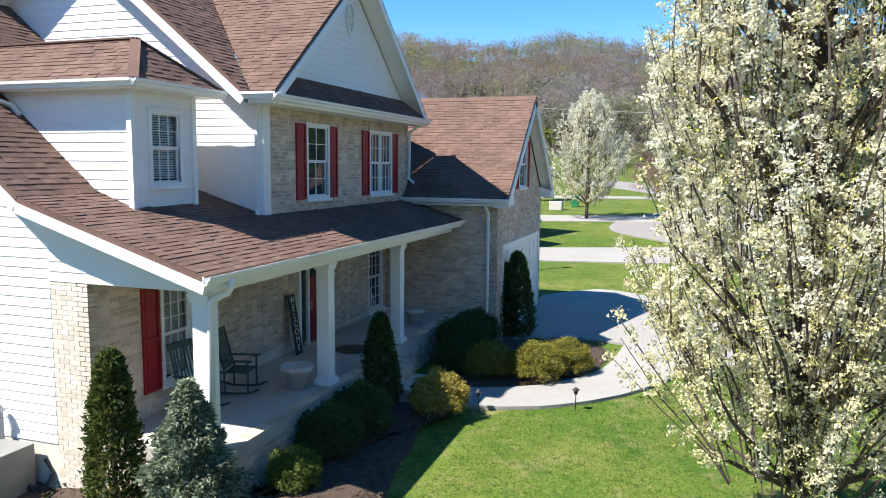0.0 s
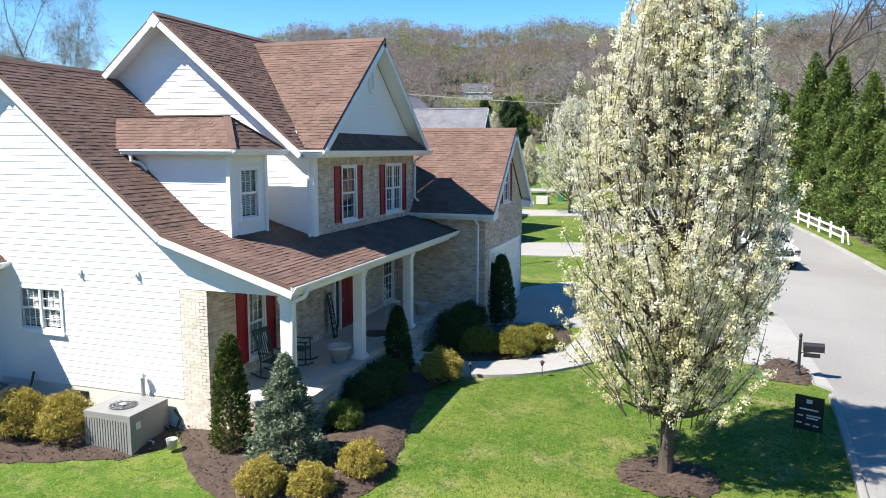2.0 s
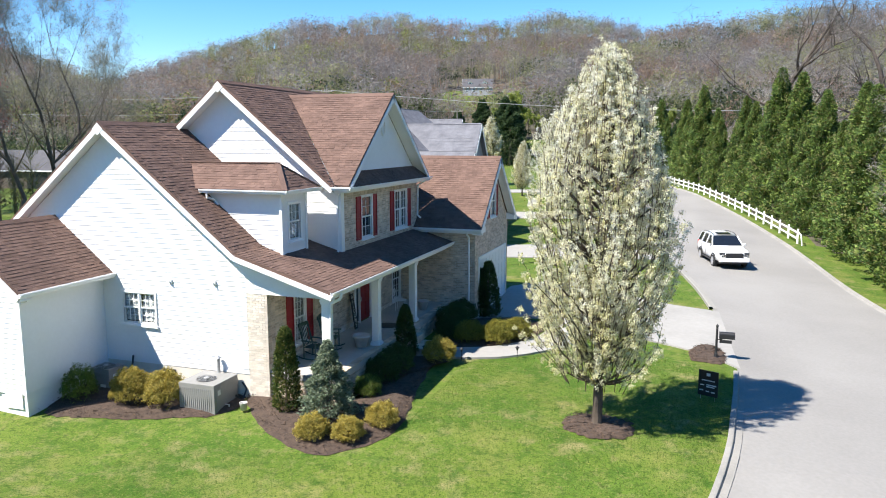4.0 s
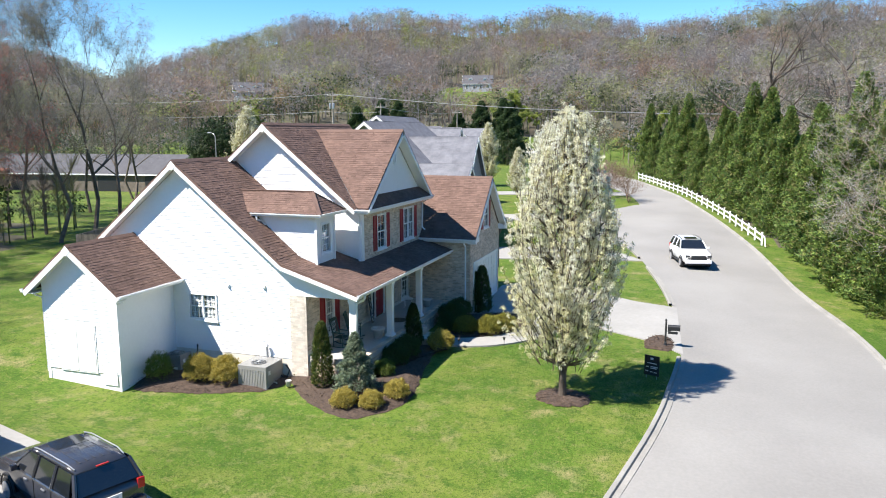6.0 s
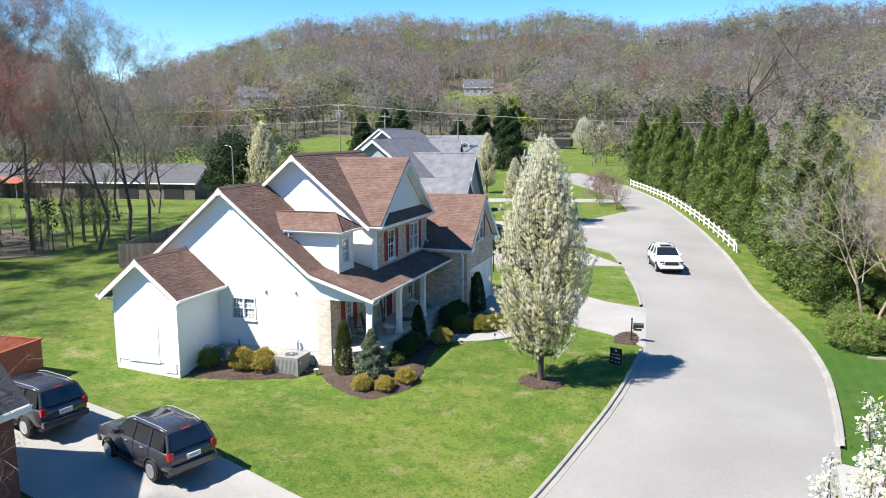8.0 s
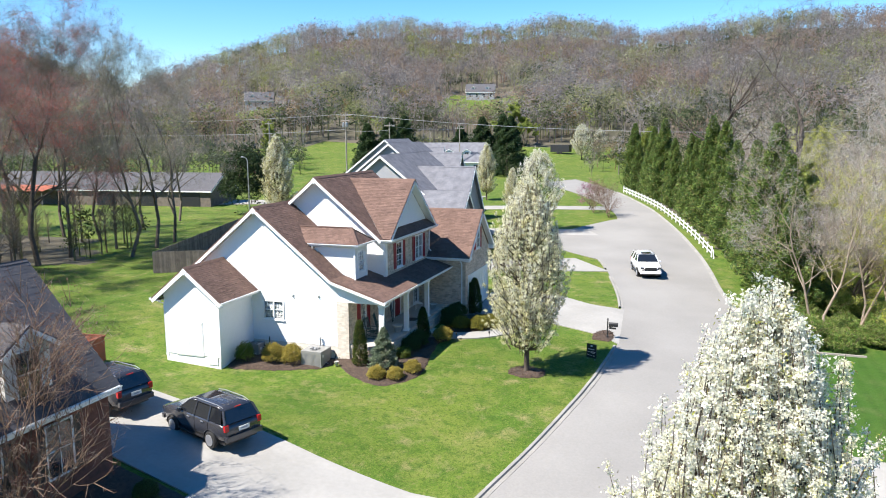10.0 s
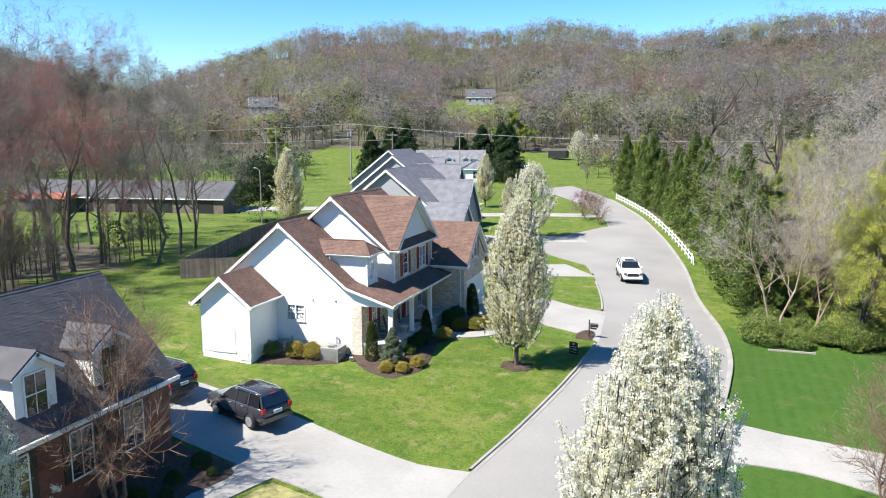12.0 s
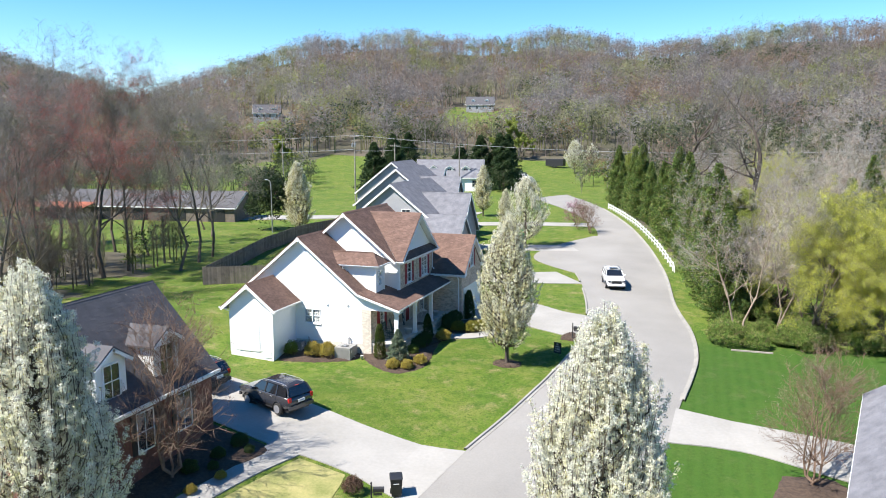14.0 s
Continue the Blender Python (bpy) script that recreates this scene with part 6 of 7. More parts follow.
TB_ = [ridge_template(s, "bare") for s in range(10)]
TS_ = [ridge_template(s, "brush") for s in range(30, 36)]
TG_ = [ridge_template(s, "leafy") for s in range(20, 26)]
tris, tint = [], []
count = 0
while count < 7400:
    turn = radians(rs.uniform(-24, 56))
    r = 168 + 422 * rs.random() ** 0.8
    x, y = HUB.x - math.sin(turn) * r, HUB.y + math.cos(turn) * r
    if (23.6 < math.degrees(turn) < 28.6 and r < 262) or (8.0 < math.degrees(turn) < 13.0 and r < 246) or (r < 205 and 14 < math.degrees(turn) < 31 and r < 190) or (not wooded(x, y) and r > 235) or (y < 118 and -70 < x < 25) or (r > 235 and not wooded(x, y - 6)):
        continue
    patch = math.sin(x * 0.035) * math.cos(y * 0.028) + 0.5 * math.sin(x * 0.09 + y * 0.05)
    drift = math.sin(x * 0.05 + 2.0) * math.sin(y * 0.041 + 0.7) + 0.4 * math.sin(x * 0.13 - y * 0.1)
    low = r < 330
    pine = math.sin(x * 0.022 + 0.6) * math.sin(y * 0.027 + 1.9)
    kind = rs.random()
    h = rs.uniform(11, 19) if r > 235 else rs.uniform(6, 11)
    for ht, hr, hw in ((31.9, 382, 2.4), (15.8, 389, 2.8)):
        if abs(math.degrees(turn) - ht) < hw and hr - 95 < r < hr + 6:
            h *= 0.36
    glow = rs.uniform(0.95, 1.3)
    if kind < (0.72 if r < 235 else 0.46 if low else 0.16) + 0.16 * patch:
        tp = TG_[rs.integers(0, 6)]
        if pine > 0.25 or (low and rs.random() < (0.65 if r < 275 else 0.4)):
            col = ((0.075, 0.095, 0.045), (0.055, 0.075, 0.038), (0.09, 0.105, 0.05))[rs.integers(0, 3)]
        else:
            col = ((0.19, 0.21, 0.075), (0.14, 0.15, 0.07), (0.26, 0.28, 0.10), (0.24, 0.17, 0.095))[rs.integers(0, 4)]
        h *= 0.8
    else:
        tp = TB_[rs.integers(0, 10)]
        if drift > 0.35 and rs.random() < 0.7:
            col = ((0.265, 0.185, 0.14), (0.255, 0.195, 0.16))[rs.integers(0, 2)]
        elif drift < -0.35 and rs.random() < 0.7:
            col = ((0.24, 0.245, 0.12), (0.27, 0.265, 0.15))[rs.integers(0, 2)]
        else:
            col = ((0.225, 0.205, 0.195), (0.26, 0.24, 0.232), (0.195, 0.17, 0.16), (0.24, 0.205, 0.185), (0.28, 0.255, 0.245))[rs.integers(0, 5)]
    a = rs.uniform(0, 6.28)
    rot = np.array([[math.cos(a), -math.sin(a), 0], [math.sin(a), math.cos(a), 0], [0, 0, 1]])
    tris.append((tp @ rot.T) * np.array([h * 1.25, h * 1.25, h]) + np.array([x, y, gz(x, y)]))
    tone_ = np.tile(np.array(col) * glow, (len(tp), 1)) * rs.uniform(0.85, 1.15, (len(tp), 1))
    tone_[:2] *= 1.3
    tint.append(tone_)
    count += 1
tagged(cloud("forest", np.concatenate(tris), np.concatenate(tint), TWIG), "mostly leafless hardwood forest on the ridge", "forest", kind="stuff")
# scrub and young trees filling the woods across the street and at the field's edge
tris, tint = [], []
for k in range(820):
    if k < 520:
        y = rs.uniform(16, 170)
        x = np.interp(y, [8, 25, 42, 64, 98, 170], [28, 29, 27, 22, 14, -2]) + rs.random() ** 1.3 * 75
        h = rs.uniform(5, 13)
    else:
        x, y = -35.5 - 85 * rs.random() ** 1.8, rs.uniform(-14, 26)
        h = rs.uniform(2.5, 9)
    if (x < 20 and y < 90 and x > -35.5):
        continue
    if k < 520:
        h *= 0.42 if y < 46 and x < 46 else 0.7
    leafy_one = rs.random() < (0.35 if k < 520 else 0.12)
    tp = TG_[rs.integers(0, 6)] if leafy_one else TS_[rs.integers(0, 6)]
    col = ((0.08, 0.11, 0.03), (0.20, 0.22, 0.05), (0.05, 0.08, 0.025))[rs.integers(0, 3)] if leafy_one else ((0.19, 0.155, 0.125), (0.16, 0.13, 0.10), (0.22, 0.19, 0.14), (0.2, 0.2, 0.09))[rs.integers(0, 4)]
    if leafy_one:
        h *= 0.6
    a = rs.uniform(0, 6.28)
    rot = np.array([[math.cos(a), -math.sin(a), 0], [math.sin(a), math.cos(a), 0], [0, 0, 1]])
    tris.append((tp @ rot.T) * h + np.array([x, y, gz(x, y)]))
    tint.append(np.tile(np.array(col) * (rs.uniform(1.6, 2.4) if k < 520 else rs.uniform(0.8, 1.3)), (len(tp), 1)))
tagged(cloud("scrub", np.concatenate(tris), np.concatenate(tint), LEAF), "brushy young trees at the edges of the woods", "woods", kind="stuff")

# ---- things round the house ----
def ac_unit(x0, x1, y0, y1, z0, z1, label):
    """Packaged air conditioner: louvred cabinet, fan grille, pipes, pad."""
    t = thing("air_conditioner", label, "air conditioner")
    part("cabinet", MB().box(x0, x1, y0, y1, z0 + 0.08, z1), ACGREY, t, "grey steel cabinet", bevel=0.015)
    part("pad", MB().box(x0 - 0.08, x1 + 0.08, y0 - 0.08, y1 + 0.08, z0 - 0.1, z0 + 0.08), KERB, t, bevel=0.01)
    q = MB()
    for k in range(16):
        x = x0 + 0.06 + (x1 - x0 - 0.12) * k / 16
        q.box(x, x + 0.02, y0 - 0.012, y0, z0 + 0.16, z1 - 0.14)
    part("louvre", q, ACGREY, t)
    cx, cy, r = x0 + (x1 - x0) * 0.5, y0 + (y1 - y0) * 0.42, 0.3
    # black disc on the closed top paints the shade inside the fan opening
    part("fan_opening", MB().lathe([(0.02, z1 + 0.004), (r, z1 + 0.004), (r, z1 + 0.008), (0.02, z1 + 0.008)], 28, Matrix.Translation((cx, cy, 0))), BLACK, t, "black disc standing in for the shaded fan opening")
    g = MB()
    for k in range(4):
        rr = r * (k + 1) / 4
        pts = [(cx + rr * math.cos(a * math.pi / 14), cy + rr * math.sin(a * math.pi / 14), z1 + 0.03) for a in range(29)]
        g.tube(pts, 0.006, 4)
    for k in range(6):
        a = k * math.pi / 3
        g.tube([(cx, cy, z1 + 0.035), (cx + math.cos(a) * (r + 0.03), cy + math.sin(a) * (r + 0.03), z1 + 0.025)], 0.006, 4)
    part("fan_grille", g, GALV, t)
    part("fan_hub", MB().lathe([(0.07, z1 + 0.02), (0.09, z1 + 0.04), (0.06, z1 + 0.06)], 14, Matrix.Translation((cx, cy, 0))), GALV, t)
    part("access_panel", MB().box(x1, x1 + 0.012, y0 + 0.08, y0 + 0.42, z0 + 0.2, z1 - 0.12), ACGREY, t, bevel=0.004)
    part("warning_label", MB().box(x1 + 0.012, x1 + 0.015, y0 + 0.16, y0 + 0.30, z1 - 0.36, z1 - 0.2), PAPERW, t)
    part("rating_label", MB().box(x1 - 0.35, x1 - 0.14, y0 - 0.016, y0 - 0.012, z0 + 0.14, z0 + 0.24), PAPERW, t)
    part("conduit", MB().tube([(x1 + 0.02, y0 + 0.5, z0 + 0.5), (x1 + 0.16, y0 + 0.5, z0 + 0.5), (x1 + 0.16, y0 + 0.5, z0 - 0.05)], 0.02, 8), POT, t)
    for k in range(2):
        part("cable", MB().tube([(x1 + 0.0, y1 - 0.25 + k * 0.1, z0 + 0.45 + k * 0.15), (x1 + 0.2, y1 - 0.1, z0 + 0.4), (x1 + 0.25, y1 + 0.1, z0 + 0.75), (x1 + 0.1, -0.03, z0 + 0.95)], 0.03, 7), BLACK, t)
    return t


ac_unit(-2.34, -1.08, -1.36, -0.12, -0.5, 0.73, "large grey packaged air conditioner beside the siding")
ac2 = ac_unit(-6.0, -5.25, -1.05, -0.35, -0.02, 0.72, "smaller grey air conditioner behind golden shrubs")
solo("dryer_vent", MB().lathe([(0.05, 0), (0.05, 0.45), (0.09, 0.46), (0.02, 0.56)], 12, pose(-1.75, -0.14, 0.72)), GALV, "short metal vent pipe against the siding", "vent pipe")
solo("bucket", MB().lathe([(0.09, 0), (0.12, 0.22), (0.125, 0.23), (0.11, 0.22), (0.085, 0.03)], 18, pose(-0.35, -0.95, gz(-0.35, -0.95) + 0.08)), POT, "small white bucket in the mulch", "bucket", smooth=True)


def rocking_chair(x, y, rz):
    t = thing("rocking_chair", "dark green wooden rocking chair on the porch", "chair", (x, y, 0.872), rz, "porch rocking chairs")
    for s in (-0.26, 0.26):
        part("rocker", MB().tube([(-0.5, s, 0.10), (-0.25, s, 0.03), (0.05, s, 0.022), (0.3, s, 0.05), (0.45, s, 0.11)], 0.022, 6), DKGREEN, t)
        part("front_leg", MB().tube([(0.24, s, 0.04), (0.24, s, 0.62)], 0.02, 8), DKGREEN, t)
        part("rear_post", MB().tube([(-0.2, s, 0.04), (-0.2, s, 0.45), (-0.38, s, 1.15)], 0.02, 8), DKGREEN, t)
        part("armrest", MB().box(-0.28, 0.32, s - 0.045, s + 0.045, 0.62, 0.645), DKGREEN, t, bevel=0.006)
    for k in range(7):
        part("seat_slat", MB().box(-0.2 + k * 0.065, -0.145 + k * 0.065, -0.25, 0.25, 0.40, 0.42), DKGREEN, t)
    for k in range(6):
        y0 = -0.2 + k * 0.08
        part("back_slat", MB().tube([(-0.2, y0, 0.45), (-0.37, y0, 1.12)], 0.014, 6), DKGREEN, t)
    part("top_rail", MB().box(-0.41, -0.36, -0.28, 0.28, 1.06, 1.18), DKGREEN, t, bevel=0.01)


rocking_chair(0.62, 2.95, 15), rocking_chair(0.6, 1.75, -5)
sg = thing("welcome_sign", "tall black porch sign lettered WELCOME in white", "sign", (0.0, 5.72, 0.872))
lean = pose(0.32, 0, 0, 0, -8.5, 0)
part("board", MB().box(-0.025, 0.0, -0.14, 0.14, 0.0, 1.36, lean), BLACK, sg, bevel=0.004)
for k, ch in enumerate("WELCOME"):
    cu = bpy.data.curves.new("letter", 'FONT')
    cu.body, cu.size, cu.align_x, cu.extrude = ch, 0.21, 'CENTER', 0.003
    cu.materials.append(PAPERW)
    tmp = bpy.data.objects.new("letter", cu)
    scene.collection.objects.link(tmp)
    bpy.context.view_layer.update()
    me = bpy.data.meshes.new_from_object(tmp)
    bpy.data.objects.remove(tmp)
    o = new("letter", me)
    o.parent = sg
    o.matrix_basis = lean @ Matrix.Translation((0.006, 0, 1.17 - k * 0.18)) @ Matrix(((0, 0, 1, 0), (1, 0, 0, 0), (0, 1, 0, 0), (0, 0, 0, 1)))
pot = thing("flower_pot", "large pale empty flower pot on the porch edge", "flower pot", (1.55, 3.45, 0.872))
part("pot", MB().lathe([(0.17, 0), (0.27, 0.36), (0.31, 0.37), (0.32, 0.45), (0.28, 0.45), (0.25, 0.38)], 28), POT, pot, smooth=True)
part("soil", MB().lathe([(0.01, 0.36), (0.26, 0.37), (0.26, 0.36), (0.01, 0.35)], 20), SOIL, pot)
pot2 = thing("flower_pot", "pale flower pot with bare stems at the porch's end", "flower pot", (1.6, 9.6, 0.872))
part("pot", MB().lathe([(0.15, 0), (0.22, 0.33), (0.25, 0.34), (0.25, 0.4), (0.2, 0.36)], 24), POT, pot2, smooth=True)
part("soil", MB().lathe([(0.01, 0.33), (0.2, 0.34), (0.2, 0.33)], 16), SOIL, pot2)
ch = thing("garden_chair", "white scrolled metal garden chair", "chair", (0.75, 9.2, 0.872), 10)
for x in (-0.2, 0.2):
    for y in (-0.2, 0.2):
        part("leg", MB().tube([(x, y, 0), (x * 0.9, y * 0.9, 0.43)], 0.013, 6), TRIM, ch)
part("seat", MB().lathe([(0.02, 0.43), (0.24, 0.43), (0.25, 0.45), (0.02, 0.46)], 20), TRIM, ch)
part("backrest", MB().tube([(-0.2, -0.22, 0.44), (-0.27, -0.24, 0.75), (-0.28, -0.1, 0.92), (-0.28, 0.1, 0.92), (-0.27, 0.24, 0.75), (-0.2, 0.22, 0.44)], 0.013, 6), TRIM, ch)
for k in range(3):
    part("scroll", MB().tube([(-0.22, -0.1 + k * 0.1, 0.46), (-0.26, -0.14 + k * 0.1, 0.62), (-0.27, -0.06 + k * 0.1, 0.76), (-0.27, -0.1 + k * 0.1, 0.88)], 0.008, 5), TRIM, ch)
solo("door_mat", MB().lathe([(0.01, 0), (0.42, 0), (0.42, 0.012), (0.01, 0.016)], 24, pose(1.25, 6.55, 0.873)), BLACK, "dark oval mat before the front door", "door mat")


def path_light(x, y):
    t = thing("path_light", "small black stake light beside the path", "garden light", (x, y, gz(x, y)), group="path lights")
    part("stake", MB().tube([(0, 0, 0), (0, 0, 0.36)], 0.012, 6), BLACK, t)
    part("lamp_head", MB().lathe([(0.03, 0.34), (0.05, 0.42), (0.085, 0.44), (0.03, 0.48), (0.01, 0.5)], 14), BLACK, t)


path_light(4.5, 5.75), path_light(3.1, 5.6), path_light(6.4, 6.55)

# mailbox, yard sign
mb = thing("mailbox", "black cast mailbox on an ornate post", "mailbox", (13.35, 8.85, gz(13.35, 8.85) + 0.03))
part("post", MB().lathe([(0.13, 0), (0.13, 0.05), (0.075, 0.08), (0.06, 0.2), (0.045, 0.22), (0.04, 1.1), (0.055, 1.12), (0.03, 1.15), (0.05, 1.2), (0.045, 1.25), (0.005, 1.3)], 14), BLACK, mb)
bx = MB()
prof = [(-0.1, 0.78), (0.1, 0.78)] + [(0.1 * math.cos(a * math.pi / 8), 0.93 + 0.1 * math.sin(a * math.pi / 8)) for a in range(9)]
bx.prism([(0.08, a, b) for a, b in prof], (0.52, 0, 0))
box_ = part("box", bx, BLACK, mb)
part("box_door", MB().prism([(0.6, a * 1.06, 0.9 + (b - 0.9) * 1.06) for a, b in prof], (0.02, 0, 0)), BLACK, box_)
part("newspaper_holder", MB().box(0.1, 0.52, -0.08, 0.08, 0.62, 0.66).box(0.1, 0.52, -0.08, -0.07, 0.66, 0.74), BLACK, mb)
part("bracket", MB().tube([(0.03, 0, 0.72), (0.3, 0, 0.77)], 0.02, 6), BLACK, mb)
ys_ = thing("yard_sign", "black yard sign with rows of pale print", "sign", (12.98, 4.25, gz(12.98, 4.25)), -22)
part("panel", MB().box(-0.31, 0.31, -0.012, 0.012, 0.12, 0.93), BLACK, ys_)
for k, (x0, x1, z) in enumerate(((-0.06, 0.06, 0.76), (-0.2, 0.2, 0.60), (-0.24, -0.12, 0.44), (-0.05, 0.25, 0.46), (-0.05, 0.2, 0.40), (-0.26, -0.14, 0.27), (-0.06, 0.04, 0.25), (0.1, 0.22, 0.24))):
    part("print_bar", MB().box(x0, x1, -0.018, -0.012, z, z + (0.09 if k == 0 else 0.035)), PAPERW, ys_)
for s in (-0.22, 0.22):
    part("stake", MB().tube([(s, 0, -0.1), (s, 0, 0.2)], 0.008, 5), GALV, ys_)


# ---- cars ----
def suv(label, paint, at, heading, boxy=0.0, dark_roof=False, name="suv"):
    """A sport utility car, nose along +x: lofted body with arches, glass, wheels, lamps."""
    x, y = at
    t = thing(name, label, "car", (x, y, gz(x, y) + 0.065), heading)
    L, W = 4.85, 1.95
    # side outline from the nose round over the roof to the tail
    st = [(2.40, 0.62, 0.80, 0.78), (2.30, 0.40, 0.98, 0.88), (1.95, 0.34, 1.06, 0.94), (1.15, 0.32, 1.13, 0.97), (0.85, 0.32, 1.18, 0.975), (0.2, 0.32, 1.18, 0.975), (-0.9, 0.32, 1.18, 0.975), (-1.9, 0.36, 1.17, 0.965), (-2.32, 0.44, 1.12, 0.93), (-2.42, 0.60, 0.98, 0.86)]
    q = MB()
    n = 12
    for sx, z0, z1, hw in st:
        zm = (z0 + z1) / 2
        ring = [(-hw * 0.86, z0), (-hw * 0.97, z0 + 0.10), (-hw, zm), (-hw * 0.985, z1 - 0.12), (-hw * 0.93, z1 - 0.03), (-hw * 0.8, z1)]
        ring = ring + [(-a, b) for a, b in ring[::-1]]
        q.v += [(sx, a, b) for a, b in ring]
    q.f = [(i * n + k, i * n + (k + 1) % n, (i + 1) * n + (k + 1) % n, (i + 1) * n + k) for i in range(len(st) - 1) for k in range(n)] + [tuple(range(n)), tuple(range((len(st) - 1) * n, len(st) * n))]
    body = part("body", q, paint, t, smooth=True)
    # cabin: pillars and roof, glass set in
    cab = [(0.95, 1.16, 0.90), (0.30, 1.70, 0.74), (-0.3, 1.78, 0.75), (-1.5, 1.77, 0.74), (-2.05, 1.70, 0.71), (-2.36, 1.14, 0.86)]
    c = MB()
    for sx, z, hw in cab[1:5]:
        c.v += [(sx, -hw, z - 0.07), (sx, -hw * 0.9, z - 0.01), (sx, -hw * 0.5, z + 0.02), (sx, hw * 0.5, z + 0.02), (sx, hw * 0.9, z - 0.01), (sx, hw, z - 0.07)]
    c.f = [(i * 6 + k, i * 6 + k + 1, (i + 1) * 6 + k + 1, (i + 1) * 6 + k) for i in range(3) for k in range(5)] + [(i * 6, (i + 1) * 6, (i + 1) * 6 + 5, i * 6 + 5) for i in range(3)] + [tuple(range(6)), tuple(range(18, 24))]
    part("car_roof", c, paint, t, smooth=True)
    for s in (-1, 1):
        for (xa, za, wa), (xb, zb, wb), r in (((0.97, 1.14, 0.92), (0.30, 1.66, 0.745), 0.04), ((-0.25, 1.16, 0.955), (-0.28, 1.70, 0.755), 0.045), ((-1.28, 1.16, 0.955), (-1.25, 1.70, 0.75), 0.05), ((-2.34, 1.14, 0.87), (-2.05, 1.66, 0.715), 0.06)):
            part("pillar", MB().tube([(xa, s * wa, za), (xb, s * wb, zb)], r, 6), paint, t)
        def side(x0, x1, u0, u1):
            g = MB()
            lo = lambda xx: (xx, s * 0.945, 1.17)
            hi = lambda xx: (xx, s * 0.752, 1.68)
            a, b, d, e = Vector(lo(x0)), Vector(lo(x1)), Vector(hi(u1)), Vector(hi(u0))
            nrm = Vector((0, s * 0.02, 0))
            return g.add([a, b, d, e, a - nrm, b - nrm, d - nrm, e - nrm], [(0, 1, 2, 3), (4, 5, 6, 7), (0, 1, 5, 4), (1, 2, 6, 5), (2, 3, 7, 6), (3, 0, 4, 7)])
        for w_ in ((0.85, -0.22, 0.28, -0.26), (-0.3, -1.23, -0.31, -1.22), (-1.34, -2.18, -1.32, -2.0)):
            part("side_window", side(*w_), CARGLASS, t)
        part("mirror", MB().box(0.62, 0.78, *sorted((s * 0.97, s * 1.14)), 1.12, 1.28), paint, t, bevel=0.03)
        part("running_board", MB().box(-0.95, 0.95, *sorted((s * 0.86, s * 1.02)), 0.30, 0.36), BLACK, t, bevel=0.01)
        part("roof_rail", MB().tube([(0.2, s * 0.66, 1.76), (-0.2, s * 0.68, 1.82), (-1.6, s * 0.67, 1.81), (-1.95, s * 0.64, 1.74)], 0.018, 6), BLACK if not dark_roof else CHROME, t)
        for xa in (0.15, -0.85):
            part("door_handle", MB().box(xa - 0.1, xa + 0.08, *sorted((s * 0.975, s * 1.01)), 1.0, 1.035), CHROME, t, bevel=0.006)
        for xa in (-0.27, -1.25):
            part("door_seam", MB().box(xa - 0.006, xa + 0.006, *sorted((s * 0.968, s * 0.981)), 0.45, 1.12), BLACK, t)
        part("tail_lamp", MB().box(-2.43, -2.28, *sorted((s * 0.72, s * 0.92)), 0.86, 1.14), TAILRED, t, bevel=0.02)
        part("head_lamp", MB().box(2.22, 2.40, *sorted((s * 0.56, s * 0.86)), 0.78, 0.93), GLASS, t, bevel=0.02)
        for wx in (1.42, -1.38):
            wheel = part("wheel", MB().lathe([(0.19, -0.12), (0.35, -0.11), (0.375, -0.06), (0.375, 0.06), (0.35, 0.11), (0.19, 0.12)], 26, pose(wx, s * 0.885, 0.31, 90, 0, 0)), TYRE, t, smooth=False)
            rim = MB().lathe([(0.02, 0.10), (0.235, 0.10), (0.25, 0.122), (0.24, 0.134), (0.215, 0.128), (0.02, 0.122)], 24, pose(wx, s * 0.885, 0.31, 90 * -s, 0, 0))
            part("rim", rim, ALLOY_SHADED, wheel)
            part("rim_lip", MB().lathe([(0.205, 0.124), (0.245, 0.13), (0.25, 0.138), (0.235, 0.146), (0.21, 0.140)], 24, pose(wx, s * 0.885, 0.31, 90 * -s, 0, 0)), CHROME, wheel)
            for k in range(5):
                part("spoke", MB().hexa([pose(wx, s * 0.885, 0.31, 90 * -s, 0, k * 72) @ Vector(p) for p in ((-0.045, 0.0, 0.122), (0.045, 0.0, 0.122), (0.03, 0.225, 0.122), (-0.03, 0.225, 0.122), (-0.04, 0.0, 0.152), (0.04, 0.0, 0.152), (0.024, 0.225, 0.145), (-0.024, 0.225, 0.145))]), CHROME, wheel)
            part("wheel_arch", MB().tube([(wx + 0.43 * math.cos(a), s * 0.972, 0.33 + 0.43 * math.sin(a)) for a in (math.pi * k / 14 for k in range(15))], 0.032, 6), BLACK, t)
    part("windscreen", MB().add([(0.95, -0.84, 1.19), (0.95, 0.84, 1.19), (0.33, 0.68, 1.68), (0.33, -0.68, 1.68), (0.90, -0.84, 1.17), (0.90, 0.84, 1.17), (0.30, 0.68, 1.66), (0.30, -0.68, 1.66)], [(0, 1, 2, 3), (4, 5, 6, 7), (0, 1, 5, 4), (1, 2, 6, 5), (2, 3, 7, 6), (3, 0, 4, 7)]), CARGLASS, t)
